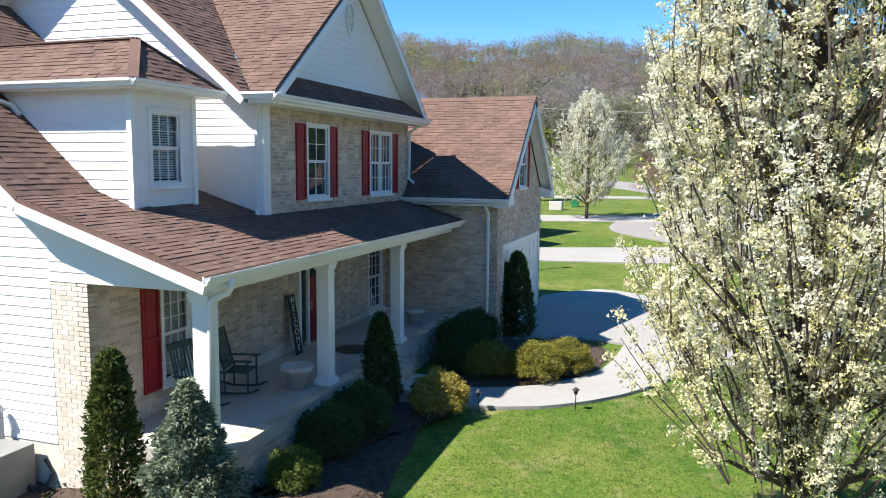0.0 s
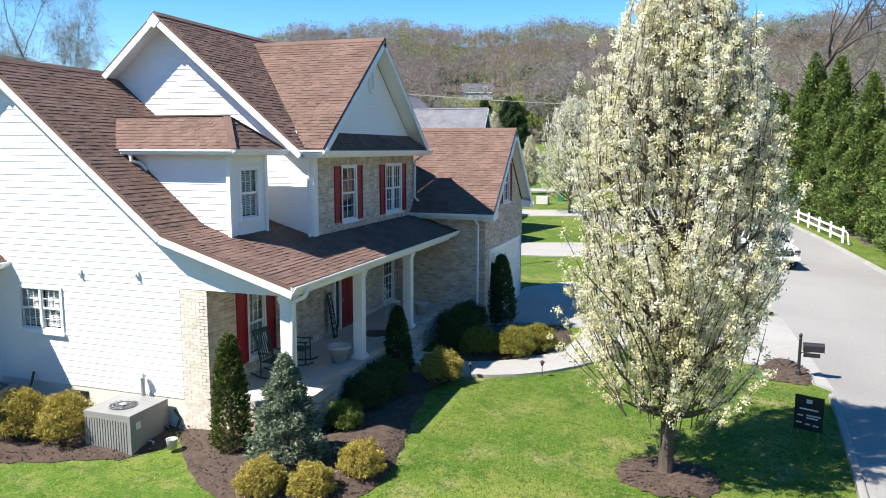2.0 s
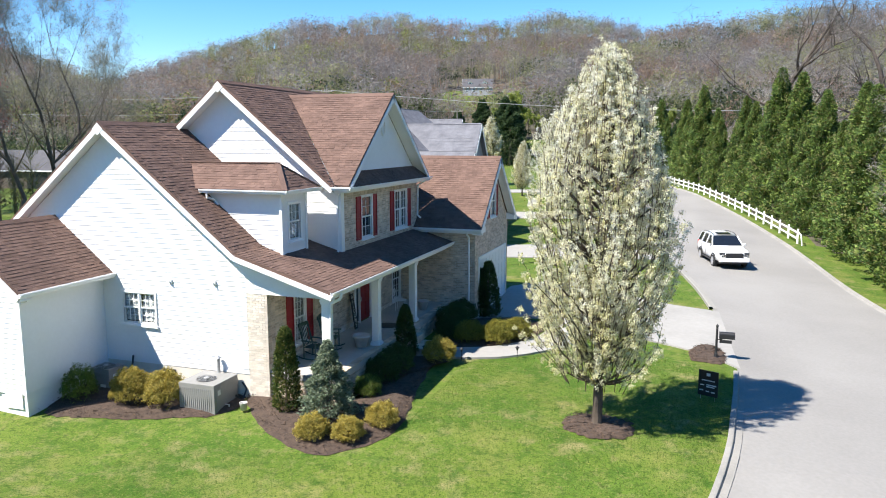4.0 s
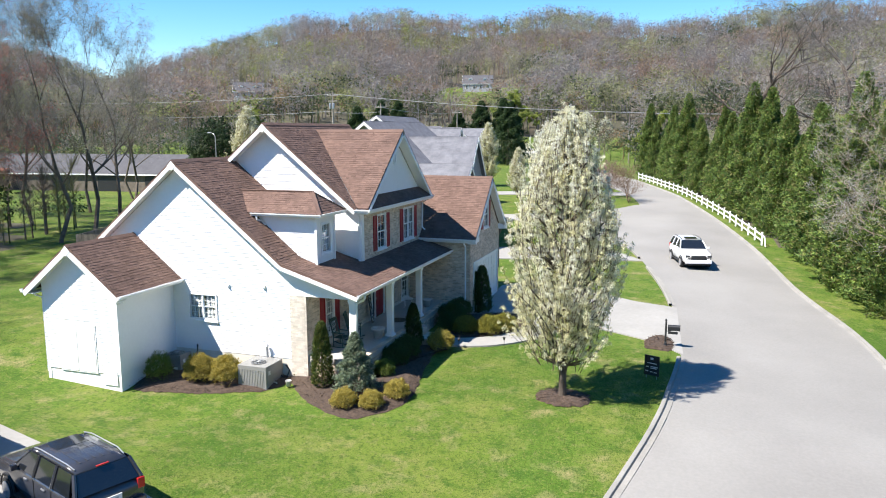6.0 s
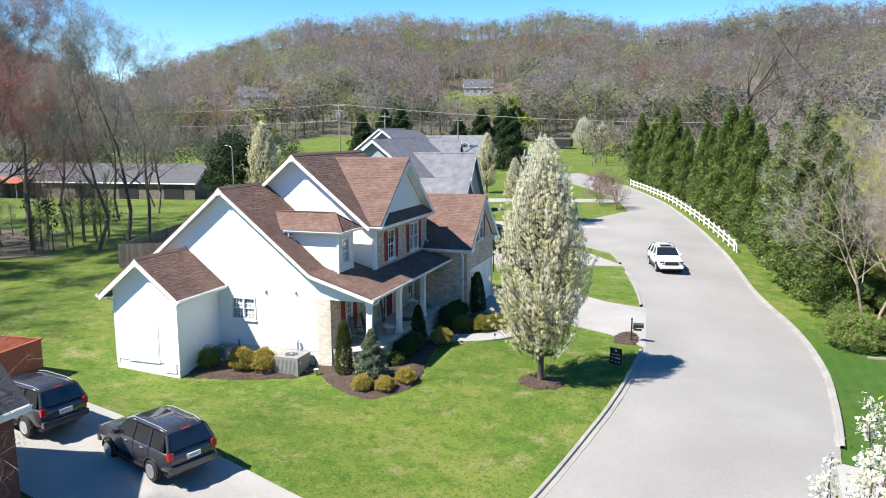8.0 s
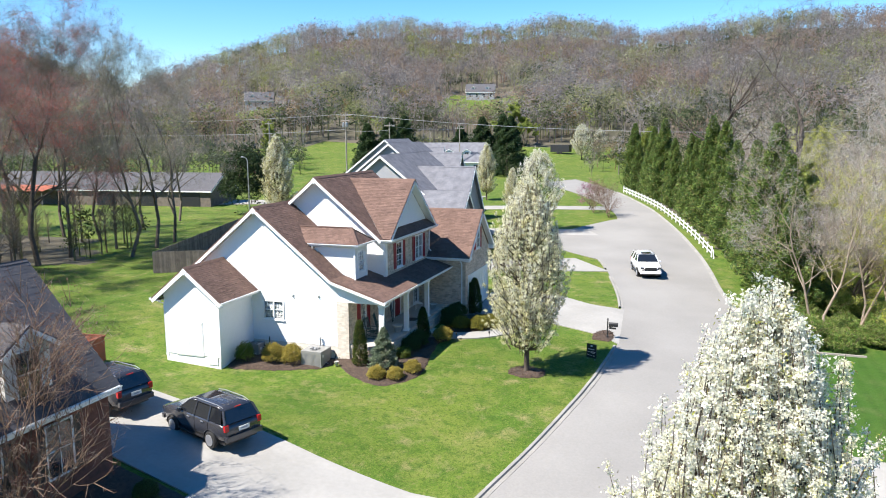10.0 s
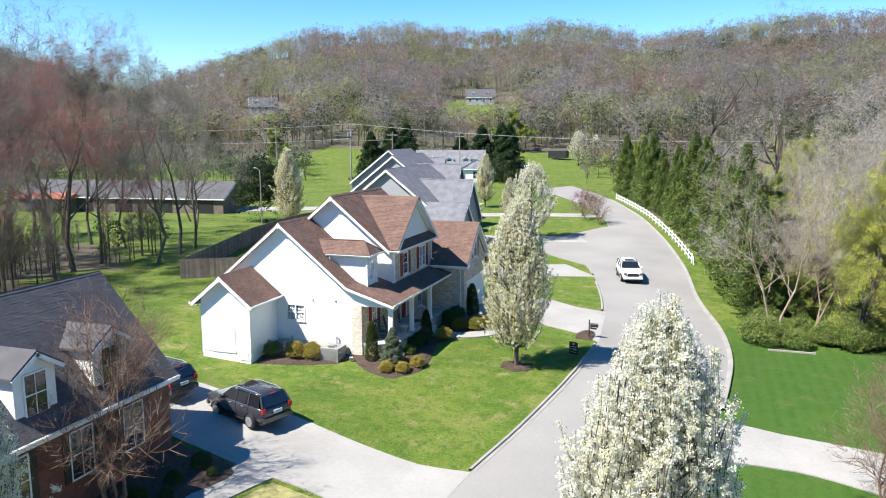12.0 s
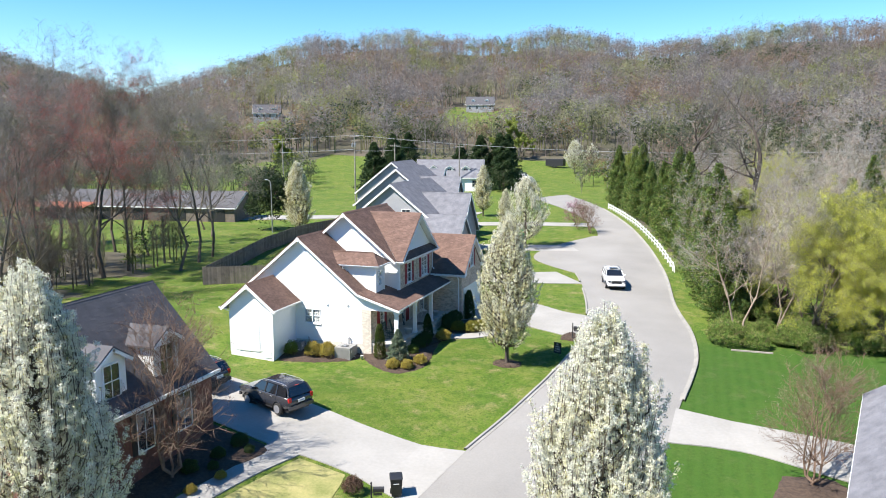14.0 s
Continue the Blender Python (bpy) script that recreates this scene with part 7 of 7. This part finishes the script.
    part("rear_window", MB().add([(-2.36, -0.80, 1.16), (-2.36, 0.80, 1.16), (-2.09, 0.66, 1.66), (-2.09, -0.66, 1.66), (-2.31, -0.80, 1.15), (-2.31, 0.80, 1.15), (-2.05, 0.66, 1.65), (-2.05, -0.66, 1.65)], [(0, 1, 2, 3), (4, 5, 6, 7), (0, 1, 5, 4), (1, 2, 6, 5), (2, 3, 7, 6), (3, 0, 4, 7)]), CARGLASS, t)
    part("rear_bumper", MB().box(-2.50, -2.30, -0.90, 0.90, 0.42, 0.66), BLACK if not dark_roof else paint, t, bevel=0.03)
    part("front_bumper", MB().box(2.28, 2.46, -0.88, 0.88, 0.36, 0.60), paint, t, bevel=0.04)
    part("front_grille", MB().box(2.30, 2.43, -0.50, 0.50, 0.64, 0.90), BLACK, t, bevel=0.01)
    part("number_plate", MB().box(-2.47, -2.44, -0.26, 0.26, 0.78, 0.95), PAPERW, t)
    part("plate_bar", MB().box(-2.474, -2.47, -0.16, 0.16, 0.84, 0.89), GREYWALL, t)
    part("brake_light", MB().box(-2.1, -2.02, -0.16, 0.16, 1.69, 1.72), TAILRED, t)
    part("sunroof", MB().box(-0.55, 0.15, -0.42, 0.42, 1.795, 1.803), CARGLASS, t)
    for k in range(5):
        part("roof_rib", MB().box(-1.75, -0.7, -0.4 + k * 0.2 - 0.01, -0.4 + k * 0.2 + 0.01, 1.785, 1.80), paint, t)
    part("underbody", MB().box(-2.2, 2.2, -0.8, 0.8, 0.22, 0.42), BLACK, t)
    return t


HEAD = math.degrees(math.atan2(0.34, -0.94))
suv("dark grey sport utility car parked on the driveway", GREY_PAINT, (-1.75, -10.4), HEAD, dark_roof=True)
suv("dark blue-black crossover parked beside the brick house", GREY_PAINT, (-8.0, -10.0), HEAD + 8, dark_roof=True)
suv("white sport utility car on the street", WHITE_PAINT, (14.3, 29.6), math.degrees(math.atan2(-0.97, 0.24)))

# rusty skip and wheelie bins
sk = thing("dumpster", "rust-red open steel dumpster at the drive's end", "dumpster", (-14.2, -6.9, gz(-14.2, -6.9)), 5)
q = MB()
for x0, x1, y0, y1 in ((-2.2, 2.2, -1.3, -1.24), (-2.2, 2.2, 1.24, 1.3), (-2.2, -2.14, -1.24, 1.24), (2.14, 2.2, -1.24, 1.24)):
    q.box(x0, x1, y0, y1, 0.1, 1.45)
q.box(-2.2, 2.2, -1.3, 1.3, 0.1, 0.16)
body = part("body", q, RUST, sk)
for k in range(7):
    for y in (-1.36, 1.30):
        part("rib", MB().box(-2.1 + k * 0.68, -2.02 + k * 0.68, y, y + 0.06, 0.1, 1.42), RUST, body)
part("rim", MB().box(-2.26, 2.26, -1.36, -1.24, 1.42, 1.5).box(-2.26, 2.26, 1.24, 1.36, 1.42, 1.5).box(2.14, 2.26, -1.24, 1.24, 1.42, 1.5).box(-2.26, -2.14, -1.24, 1.24, 1.42, 1.5), RUST, body)


def bin_(x, y, rz):
    t = thing("wheelie_bin", "black plastic wheeled rubbish bin by the street", "bin", (x, y, gz(x, y) + 0.06), rz)
    b = MB().hexa([(-0.24, -0.26, 0.06), (0.24, -0.26, 0.06), (0.24, 0.24, 0.06), (-0.24, 0.24, 0.06), (-0.3, -0.34, 0.98), (0.3, -0.34, 0.98), (0.3, 0.34, 0.98), (-0.3, 0.34, 0.98)])
    part("body", b, BLACK, t, bevel=0.02)
    part("lid", MB().hexa([(-0.33, -0.38, 0.98), (0.33, -0.38, 0.98), (0.33, 0.38, 0.98), (-0.33, 0.38, 0.98), (-0.3, -0.34, 1.04), (0.3, -0.34, 1.04), (0.28, 0.3, 1.08), (-0.28, 0.3, 1.08)]), BLACK, t, bevel=0.015)
    part("handle", MB().tube([(-0.26, 0.4, 0.95), (-0.26, 0.44, 0.98), (0.26, 0.44, 0.98), (0.26, 0.4, 0.95)], 0.016, 6), BLACK, t)
    for s in (-0.27, 0.27):
        part("wheel", MB().lathe([(0.02, -0.03), (0.12, -0.03), (0.12, 0.03), (0.02, 0.03)], 16, pose(s, 0.26, 0.12, 0, 90, 0)), TYRE, t)
    part("print_bar", MB().box(-0.14, 0.14, -0.335, -0.325, 0.72, 0.76), PAPERW, t)


bin_(8.7, -16.4, 25)
mb2 = copy_thing(mb, pose(7.9, -17.6, gz(7.9, -17.6), 0, 0, 20))

# ---- white post-and-rail fence, board fence ----
fe = thing("rail_fence", "white vinyl post-and-rail fence along the street", "fence")
fl_ = [p for p in rk if 40.2 < p.y < 97.5]
fp = []
for i in range(len(fl_) - 1):
    d = (fl_[i + 1] - fl_[i]).normalized()
    fp.append(Vector((fl_[i].x + d.y * 1.15, fl_[i].y - d.x * 1.15)))
fp = resample(fp, 26)
for a in fp:
    z = gz(a.x, a.y)
    post = part("post", MB().box(a.x - 0.065, a.x + 0.065, a.y - 0.065, a.y + 0.065, z - 0.2, z + 1.05), TRIM, fe)
    part("post_cap", MB().add([(a.x - 0.08, a.y - 0.08, z + 1.05), (a.x + 0.08, a.y - 0.08, z + 1.05), (a.x + 0.08, a.y + 0.08, z + 1.05), (a.x - 0.08, a.y + 0.08, z + 1.05), (a.x, a.y, z + 1.12)], [(3, 2, 1, 0), (0, 1, 4), (1, 2, 4), (2, 3, 4), (3, 0, 4)]), TRIM, post)
for a, b in zip(fp, fp[1:]):
    for h in (0.45, 0.9):
        bar(fe, "rail", (a.x, a.y, gz(a.x, a.y) + h), (b.x, b.y, gz(b.x, b.y) + h), 0.04, 0.14)
a = fp[0]
part("end_curve", MB().tube([(a.x, a.y, gz(a.x, a.y) + 0.9), (a.x + 0.15, a.y - 0.7, gz(a.x, a.y) + 0.72), (a.x + 0.2, a.y - 1.0, gz(a.x, a.y) + 0.0)], 0.05, 6), TRIM, fe)
bf = thing("board_fence", "weathered grey board privacy fence behind the house", "fence")
corners = [Vector((-17.5, 17.2)), Vector((-24.6, 13.6)), Vector((-29.5, 33)), Vector((-31.5, 60))]
plank = None
for a, b in zip(corners, corners[1:]):
    L_ = (b - a).length
    d = (b - a) / L_
    ang = math.degrees(math.atan2(d.y, d.x))
    k = 0.0
    while k < L_:
        p = a + d * k
        if plank is None:
            plank = part("board", MB().box(0, 0.165, -0.012, 0.012, -0.05, 1.78).box(0.03, 0.135, -0.012, 0.012, 1.78, 1.83), WOODGREY, bf)
            o = plank
        else:
            o = bpy.data.objects.new("board", plank.data)
            scene.collection.objects.link(o)
            o.parent = bf
        o.matrix_basis = pose(p.x, p.y, gz(p.x, p.y) + rng.uniform(-0.02, 0.02), 0, 0, ang)
        k += 0.18
    for h in (0.35, 1.4):
        n_ = 8
        for s in range(n_):
            p, p2 = a.lerp(b, s / n_), a.lerp(b, (s + 1) / n_)
            bar(bf, "rail", (p.x + d.y * 0.03, p.y - d.x * 0.03, gz(p.x, p.y) + h), (p2.x + d.y * 0.03, p2.y - d.x * 0.03, gz(p2.x, p2.y) + h), 0.04, 0.09, WOODGREY)


# ---- other houses ----
def plain_window(parent, pl, a0, a1, b0, b1):
    q = MB()
    for x0, x1, y0, y1 in ((a0 - 0.07, a0, b0 - 0.07, b1 + 0.07), (a1, a1 + 0.07, b0 - 0.07, b1 + 0.07), (a0, a1, b1, b1 + 0.07), (a0, a1, b0 - 0.07, b0)):
        q.hexa([pl.at(x0, y0, 0), pl.at(x1, y0, 0), pl.at(x1, y0, 0.05), pl.at(x0, y0, 0.05), pl.at(x0, y1, 0), pl.at(x1, y1, 0), pl.at(x1, y1, 0.05), pl.at(x0, y1, 0.05)])
    w = part("window", q, TRIM, parent)
    for x0, x1, y0, y1 in ((a0, a1, (b0 + b1) / 2 - 0.025, (b0 + b1) / 2 + 0.025), ((a0 + a1) / 2 - 0.015, (a0 + a1) / 2 + 0.015, b0, b1)):
        part("glazing_bar", MB().hexa([pl.at(x0, y0, 0), pl.at(x1, y0, 0), pl.at(x1, y0, 0.04), pl.at(x0, y0, 0.04), pl.at(x0, y1, 0), pl.at(x1, y1, 0), pl.at(x1, y1, 0.04), pl.at(x0, y1, 0.04)]), TRIM, w)
    part("pane", MB().hexa([pl.at(a0, b0, 0.0), pl.at(a1, b0, 0.0), pl.at(a1, b0, 0.02), pl.at(a0, b0, 0.02), pl.at(a0, b1, 0.0), pl.at(a1, b1, 0.0), pl.at(a1, b1, 0.02), pl.at(a0, b1, 0.02)]), GLASS, w)


def block(h, x0, x1, y0, y1, z0, ze, zr, along, wmat, rmat, over=0.35, clad=True):
    """A gabled block of a house: walls, two roof slopes, rakes. along: the ridge's axis."""
    if along == "y":
        m, hw = (x0 + x1) / 2, (x1 - x0) / 2
        q = MB().prism([(x0, y0, z0), (x1, y0, z0), (x1, y0, ze), (m, y0, zr - 0.12), (x0, y0, ze)], (0, y1 - y0, 0))
    else:
        m, hw = (y0 + y1) / 2, (y1 - y0) / 2
        q = MB().prism([(x0, y0, z0), (x0, y1, z0), (x0, y1, ze), (x0, m, zr - 0.12), (x0, y0, ze)], (x1 - x0, 0, 0))
    part("wall", q, wmat, h)
    s = (zr - ze) / hw
    for sg_ in (-1, 1):
        run = hw + over
        low = -math.hypot(run, run * s)
        if along == "y":
            pl = Plane2((m, 0, zr), (0, sg_, 0), (-sg_, 0, s))
            a0, a1 = (y0 - over, y1 + over) if sg_ > 0 else (-y1 - over, -y0 + over)
        else:
            pl = Plane2((0, m, zr), (-sg_, 0, 0), (0, -sg_, s))
            a0, a1 = (-x1 - over, -x0 + over) if sg_ > 0 else (x0 - over, x1 + over)
        r = part("roof", MB().prism([pl.at(a0, low), pl.at(a1, low), pl.at(a1, 0), pl.at(a0, 0)], pl.n * -0.14), rmat, h)
        if clad:
            laid(r, pl, [(a0, low), (a1, low), (a1, 0), (a0, 0)], "shingle", (), 0, rmat)
        for e0 in (a0 - 0.02, a1 + 0.02):
            bar(h, "rake_board", pl.at(e0, 0, 0.0), pl.at(e0, low, 0.0), 0.04, 0.2)
        bar(h, "fascia", pl.at(a0, low, 0.0), pl.at(a1, low, 0.0), 0.05, 0.18)


def dormer_on(h, xf, yc, zb, w, zt, wmat, rmat, back):
    """A gabled dormer facing +x."""
    q = MB().prism([(xf, yc - w / 2, zb), (xf, yc + w / 2, zb), (xf, yc + w / 2, zt), (xf, yc, zt + w * 0.32), (xf, yc - w / 2, zt)], (-back, 0, 0))
    d = part("dormer", q, wmat, h)
    for sg_ in (-1, 1):
        part("dormer_roof", MB().prism([(xf + 0.25, yc, zt + w * 0.32 + 0.12), (xf + 0.25, yc + sg_ * (w / 2 + 0.25), zt - 0.06), (xf + 0.25, yc + sg_ * (w / 2 + 0.25), zt + 0.04), (xf + 0.25, yc, zt + w * 0.32 + 0.22)], (-back - 0.4, 0, 0)), rmat, d)
        bar(h, "rake_board", (xf + 0.27, yc, zt + w * 0.32 + 0.2), (xf + 0.27, yc + sg_ * (w / 2 + 0.27), zt + 0.02), 0.04, 0.16)
    plain_window(h, Plane2((xf + 0.005, 0, 0), (0, 1, 0), (0, 0, 1)), yc - w * 0.25, yc + w * 0.25, zb + 0.35, zt - 0.1)


# brick house in the foreground
bh = thing("brick_house", "red brick house with charcoal roof and two white dormers", "house")
zb = gz(-4, -20) - 1.2
block(bh, -10.6, -2.9, -27.0, -15.0, zb, 3.5, 7.85, "y", REDBRICK, DARKSH)
for yc in (-18.1, -21.9):
    dormer_on(bh, -3.25, yc, 3.5, 1.9, 5.5, SIDING, DARKSH, 3.0)
FR = Plane2((-2.9, 0, 0), (0, 1, 0), (0, 0, 1))
for y in (-17.4, -20.3, -23.4):
    plain_window(bh, FR, y - 0.55, y + 0.55, 0.7, 2.6)
    for s in (-0.95, 0.62):
        part("shutter", MB().box(-2.9, -2.85, y + s, y + s + 0.33, 0.65, 2.65), BLACK, bh)
gutter(bh, (-2.55, -27.3, 3.15), (-2.55, -14.7, 3.15), (1, 0, 0))

# house across the street: only a corner of its grey roof shows
rh = thing("grey_roof_house", "house across the street under a blue-grey shingle roof", "house", (30.5, -7.6, 0), -12.7)
block(rh, 0.45, 13.0, -19.0, -0.45, -2.8, 3.3, 7.6, "y", GREYWALL, GREYSH, 0.45)

# grey neighbours up the street
gh = thing("grey_house", "grey neighbour house with a grey shingle roof", "house")
block(gh, -17.6, -5.0, 31.0, 44.0, 0.0, 5.6, 10.6, "y", GREYWALL, GREYSH)
block(gh, -12.0, -3.6, 33.2, 39.6, 0.0, 5.0, 9.3, "x", GREYWALL, GREYSH)
block(gh, -8.0, -2.6, 27.6, 34.4, 0.0, 3.6, 7.2, "x", GREYWALL, GREYSH)
GS = Plane2((0, 31.0, 0), (1, 0, 0), (0, 0, 1))
plain_window(gh, GS, -12.2, -11.2, 6.2, 7.6), plain_window(gh, GS, -10.0, -9.0, 6.2, 7.6)
for y in (35.2, 37.4):
    plain_window(gh, Plane2((-3.59, 0, 0), (0, 1, 0), (0, 0, 1)), y - 0.5, y + 0.5, 1.2, 2.9)
part("garage_door", MB().box(-2.6, -2.55, 29.0, 33.0, 0.3, 2.7), TRIM, gh)
gh2 = copy_thing(gh, pose(-5.5, 19.5, 0.9, 0, 0, 3))
tagged(gh2, "grey neighbour house further up the street")
gh3 = copy_thing(gh, pose(-12.5, 39.0, 1.2, 0, 0, 6))
tagged(gh3, "grey neighbour house at the street's far end")


def far_house(label, x, y, rz, wmat, rmat, L=14.0, dormers=2):
    t = thing("far_house", label, "house", (x, y, gz(x, y)), rz)
    block(t, -4, 4, -L / 2, L / 2, -2.0, 3.6, 7.6, "y", wmat, rmat, 0.4, False)
    for k in range(dormers):
        dormer_on(t, 2.6, -L / 4 + k * L / 2 / max(dormers - 1, 1), 3.9, 1.8, 5.5, SIDING, rmat, 2.5)
    F = Plane2((4.0, 0, 0), (0, 1, 0), (0, 0, 1))
    for k in range(4):
        yy = -L / 2 + 1.8 + k * (L - 3.6) / 3
        plain_window(t, F, yy - 0.5, yy + 0.5, 1.0, 2.6)
    return t


far_house("white farmhouse with grey roof on the hillside", -182, 279, -62, GREYWALL, DARKSH, 13)
far_house("grey farmhouse with dormers on the hillside meadow", -86, 329, -76, GREYWALL, DARKSH, 14)
far_house("white house with dormers beyond the grey houses", -36, 128, -78, SIDING, GREYSH, 16, 3)
sh = thing("barn", "long low grey barn with weathered walls", "barn", (-72, 62, gz(-72, 62)), 6)
block(sh, -20, 19, -4, 4, -1, 2.6, 5.0, "x", WOODGREY, DARKSH, 0.4, False)
for k in range(5):
    part("barn_door", MB().box(-16 + k * 7.5, -12.8 + k * 7.5, -4.06, -4.0, -0.2, 2.3), BLACK, sh)
part("awning", MB().hexa([(-20, -7.5, 2.2), (-8, -7.5, 2.2), (-8, -4, 2.9), (-20, -4, 2.9), (-20, -7.5, 2.3), (-8, -7.5, 2.3), (-8, -4, 3.0), (-20, -4, 3.0)]), RUST, sh, "faded red metal awning")
for x in (-19.5, -8.5):
    part("awning_post", MB().tube([(x, -7.3, -0.5), (x, -7.3, 2.2)], 0.07, 6), POLEWOOD, sh)

# poles, wires, street lamp
def pole(x, y, h, gear, label="wooden utility pole with crossarm"):
    t = thing("utility_pole", label, "utility pole", (x, y, gz(x, y)), -10, "utility poles")
    part("pole", MB().tube([(0, 0, -0.5), (0, 0, h)], [0.17, 0.11], 10), POLEWOOD, t)
    part("crossarm", MB().box(-1.2, 1.2, -0.06, 0.06, h - 0.75, h - 0.6), POLEWOOD, t)
    for k in (-1.1, -0.5, 0.5, 1.1):
        part("insulator", MB().lathe([(0.03, h - 0.6), (0.06, h - 0.52), (0.03, h - 0.45), (0.01, h - 0.4)], 8, Matrix.Translation((k, 0, 0))), GALV, t)
    if gear:
        for k in (-0.35, 0.35):
            part("transformer", MB().lathe([(0.2, h - 3.0), (0.22, h - 2.9), (0.22, h - 2.1), (0.1, h - 2.0)], 14, Matrix.Translation((k, -0.25, 0))), GALV, t)
        part("crossarm", MB().box(-1.0, 1.0, -0.06, 0.06, h - 1.7, h - 1.56), POLEWOOD, t)
    return t


pole(-47.2, 96.5, 14.6, True)
pole(-39.0, 99.0, 12.5, False), pole(-32.5, 124, 11.5, False), pole(64, 118, 12.0, False), pole(-128, 84, 14.5, False), pole(-74, 112, 13, False)


def wire(p, q_, sag, r=0.035):
    p, q_ = Vector(p), Vector(q_)
    pts = [p.lerp(q_, k / 16) - Vector((0, 0, sag * 4 * (k / 16) * (1 - k / 16))) for k in range(17)]
    solo("power_line", MB().tube(pts, r, 4), WIRE, "overhead power line between poles", "power line", "power lines")


z1 = gz(-47.2, 96.5) + 14.2
wire((-128, 84, gz(-128, 84) + 14), (-47.2, 96.5, z1), 1.2), wire((-47.2, 96.5, z1), (64, 118, gz(64, 118) + 11.6), 2.2, 0.05)
wire((-128, 84, gz(-128, 84) + 11.5), (-47.2, 96.5, z1 - 3), 1.2, 0.04), wire((-47.2, 96.5, z1 - 3.2), (-39, 99, gz(-39, 99) + 11), 0.2), wire((-39, 99, gz(-39, 99) + 11.8), (-32.5, 124, gz(-32.5, 124) + 10.8), 0.5)
wire((64, 118, gz(64, 118) + 11.6), (150, 130, gz(150, 130) + 11), 1.5, 0.05)
lp = thing("street_lamp", "grey metal street lamp with a curved arm", "street lamp", (-38.1, 48.4, gz(-38.1, 48.4)), 0)
part("pole", MB().tube([(0, 0, -0.2), (0, 0, 7.4), (-0.15, 0, 7.75), (-0.6, 0, 7.95)], [0.09, 0.06, 0.045, 0.04], 8), GALV, lp)
part("lamp_head", MB().lathe([(0.02, 0), (0.14, 0.02), (0.12, 0.1), (0.03, 0.14)], 12, pose(-0.75, 0, 7.88) @ Matrix.Diagonal((2.0, 1, 1, 1))), GALV, lp)
sl2 = thing("street_lamp", "small black post lamp on the verge", "street lamp", (1.6, 24.5, gz(1.6, 24.5)), 0)
part("pole", MB().tube([(0, 0, -0.1), (0, 0, 2.3)], 0.05, 8), BLACK, sl2)
part("lamp_head", MB().lathe([(0.05, 2.3), (0.14, 2.4), (0.17, 2.7), (0.05, 2.85)], 8), BLACK, sl2)

# parked trailer and pickup at the far end
tr_ = thing("trailer", "dark enclosed cargo trailer parked far off", "trailer", (-21, 190, gz(-21, 190)), -12)
part("box", MB().box(-3, 3, -1.1, 1.1, 0.5, 2.7), BLACK, tr_, bevel=0.05)
for x in (-0.5, 0.5):
    part("wheel", MB().lathe([(0.05, -0.1), (0.35, -0.1), (0.35, 0.1), (0.05, 0.1)], 14, pose(x, -1.1, 0.35, 90, 0, 0)), TYRE, tr_)
suv("grey pickup-sized car parked by the trailer", GREY_PAINT, (-28, 168), -12)
suv("silver car parked at the far end", WHITE_PAINT, (-24, 158), -12)
sb = thing("green_bin", "green plastic bin beside a pale box on the far lawn", "bin", (-1.7, 58.4, gz(-1.7, 58.4)))
part("body", MB().hexa([(-0.25, -0.25, 0), (0.25, -0.25, 0), (0.25, 0.25, 0), (-0.25, 0.25, 0), (-0.32, -0.32, 0.95), (0.32, -0.32, 0.95), (0.32, 0.32, 0.95), (-0.32, 0.32, 0.95)]), mat("green_plastic", (0.02, 0.22, 0.10), None, 3, 0.5), sb, bevel=0.02)
part("lid", MB().box(-0.35, 0.35, -0.35, 0.35, 0.95, 1.02), sb.children[0].data.materials[0], sb, bevel=0.01)
solo("utility_box", MB().box(-3.4, -2.3, 54.8, 55.6, gz(-2.8, 55.2), gz(-2.8, 55.2) + 0.75), POT, "pale low utility box on the lawn", "utility box", bevel=0.03)
# low timber edge by the wood and repair marks on the road
solo("timber_edge", MB().box(25.2, 28.2, 11.6, 11.8, gz(26, 11.7) - 0.1, gz(26, 11.7) + 0.09), POLEWOOD, "pale timber edging at the lawn's corner", "edging", m=None)
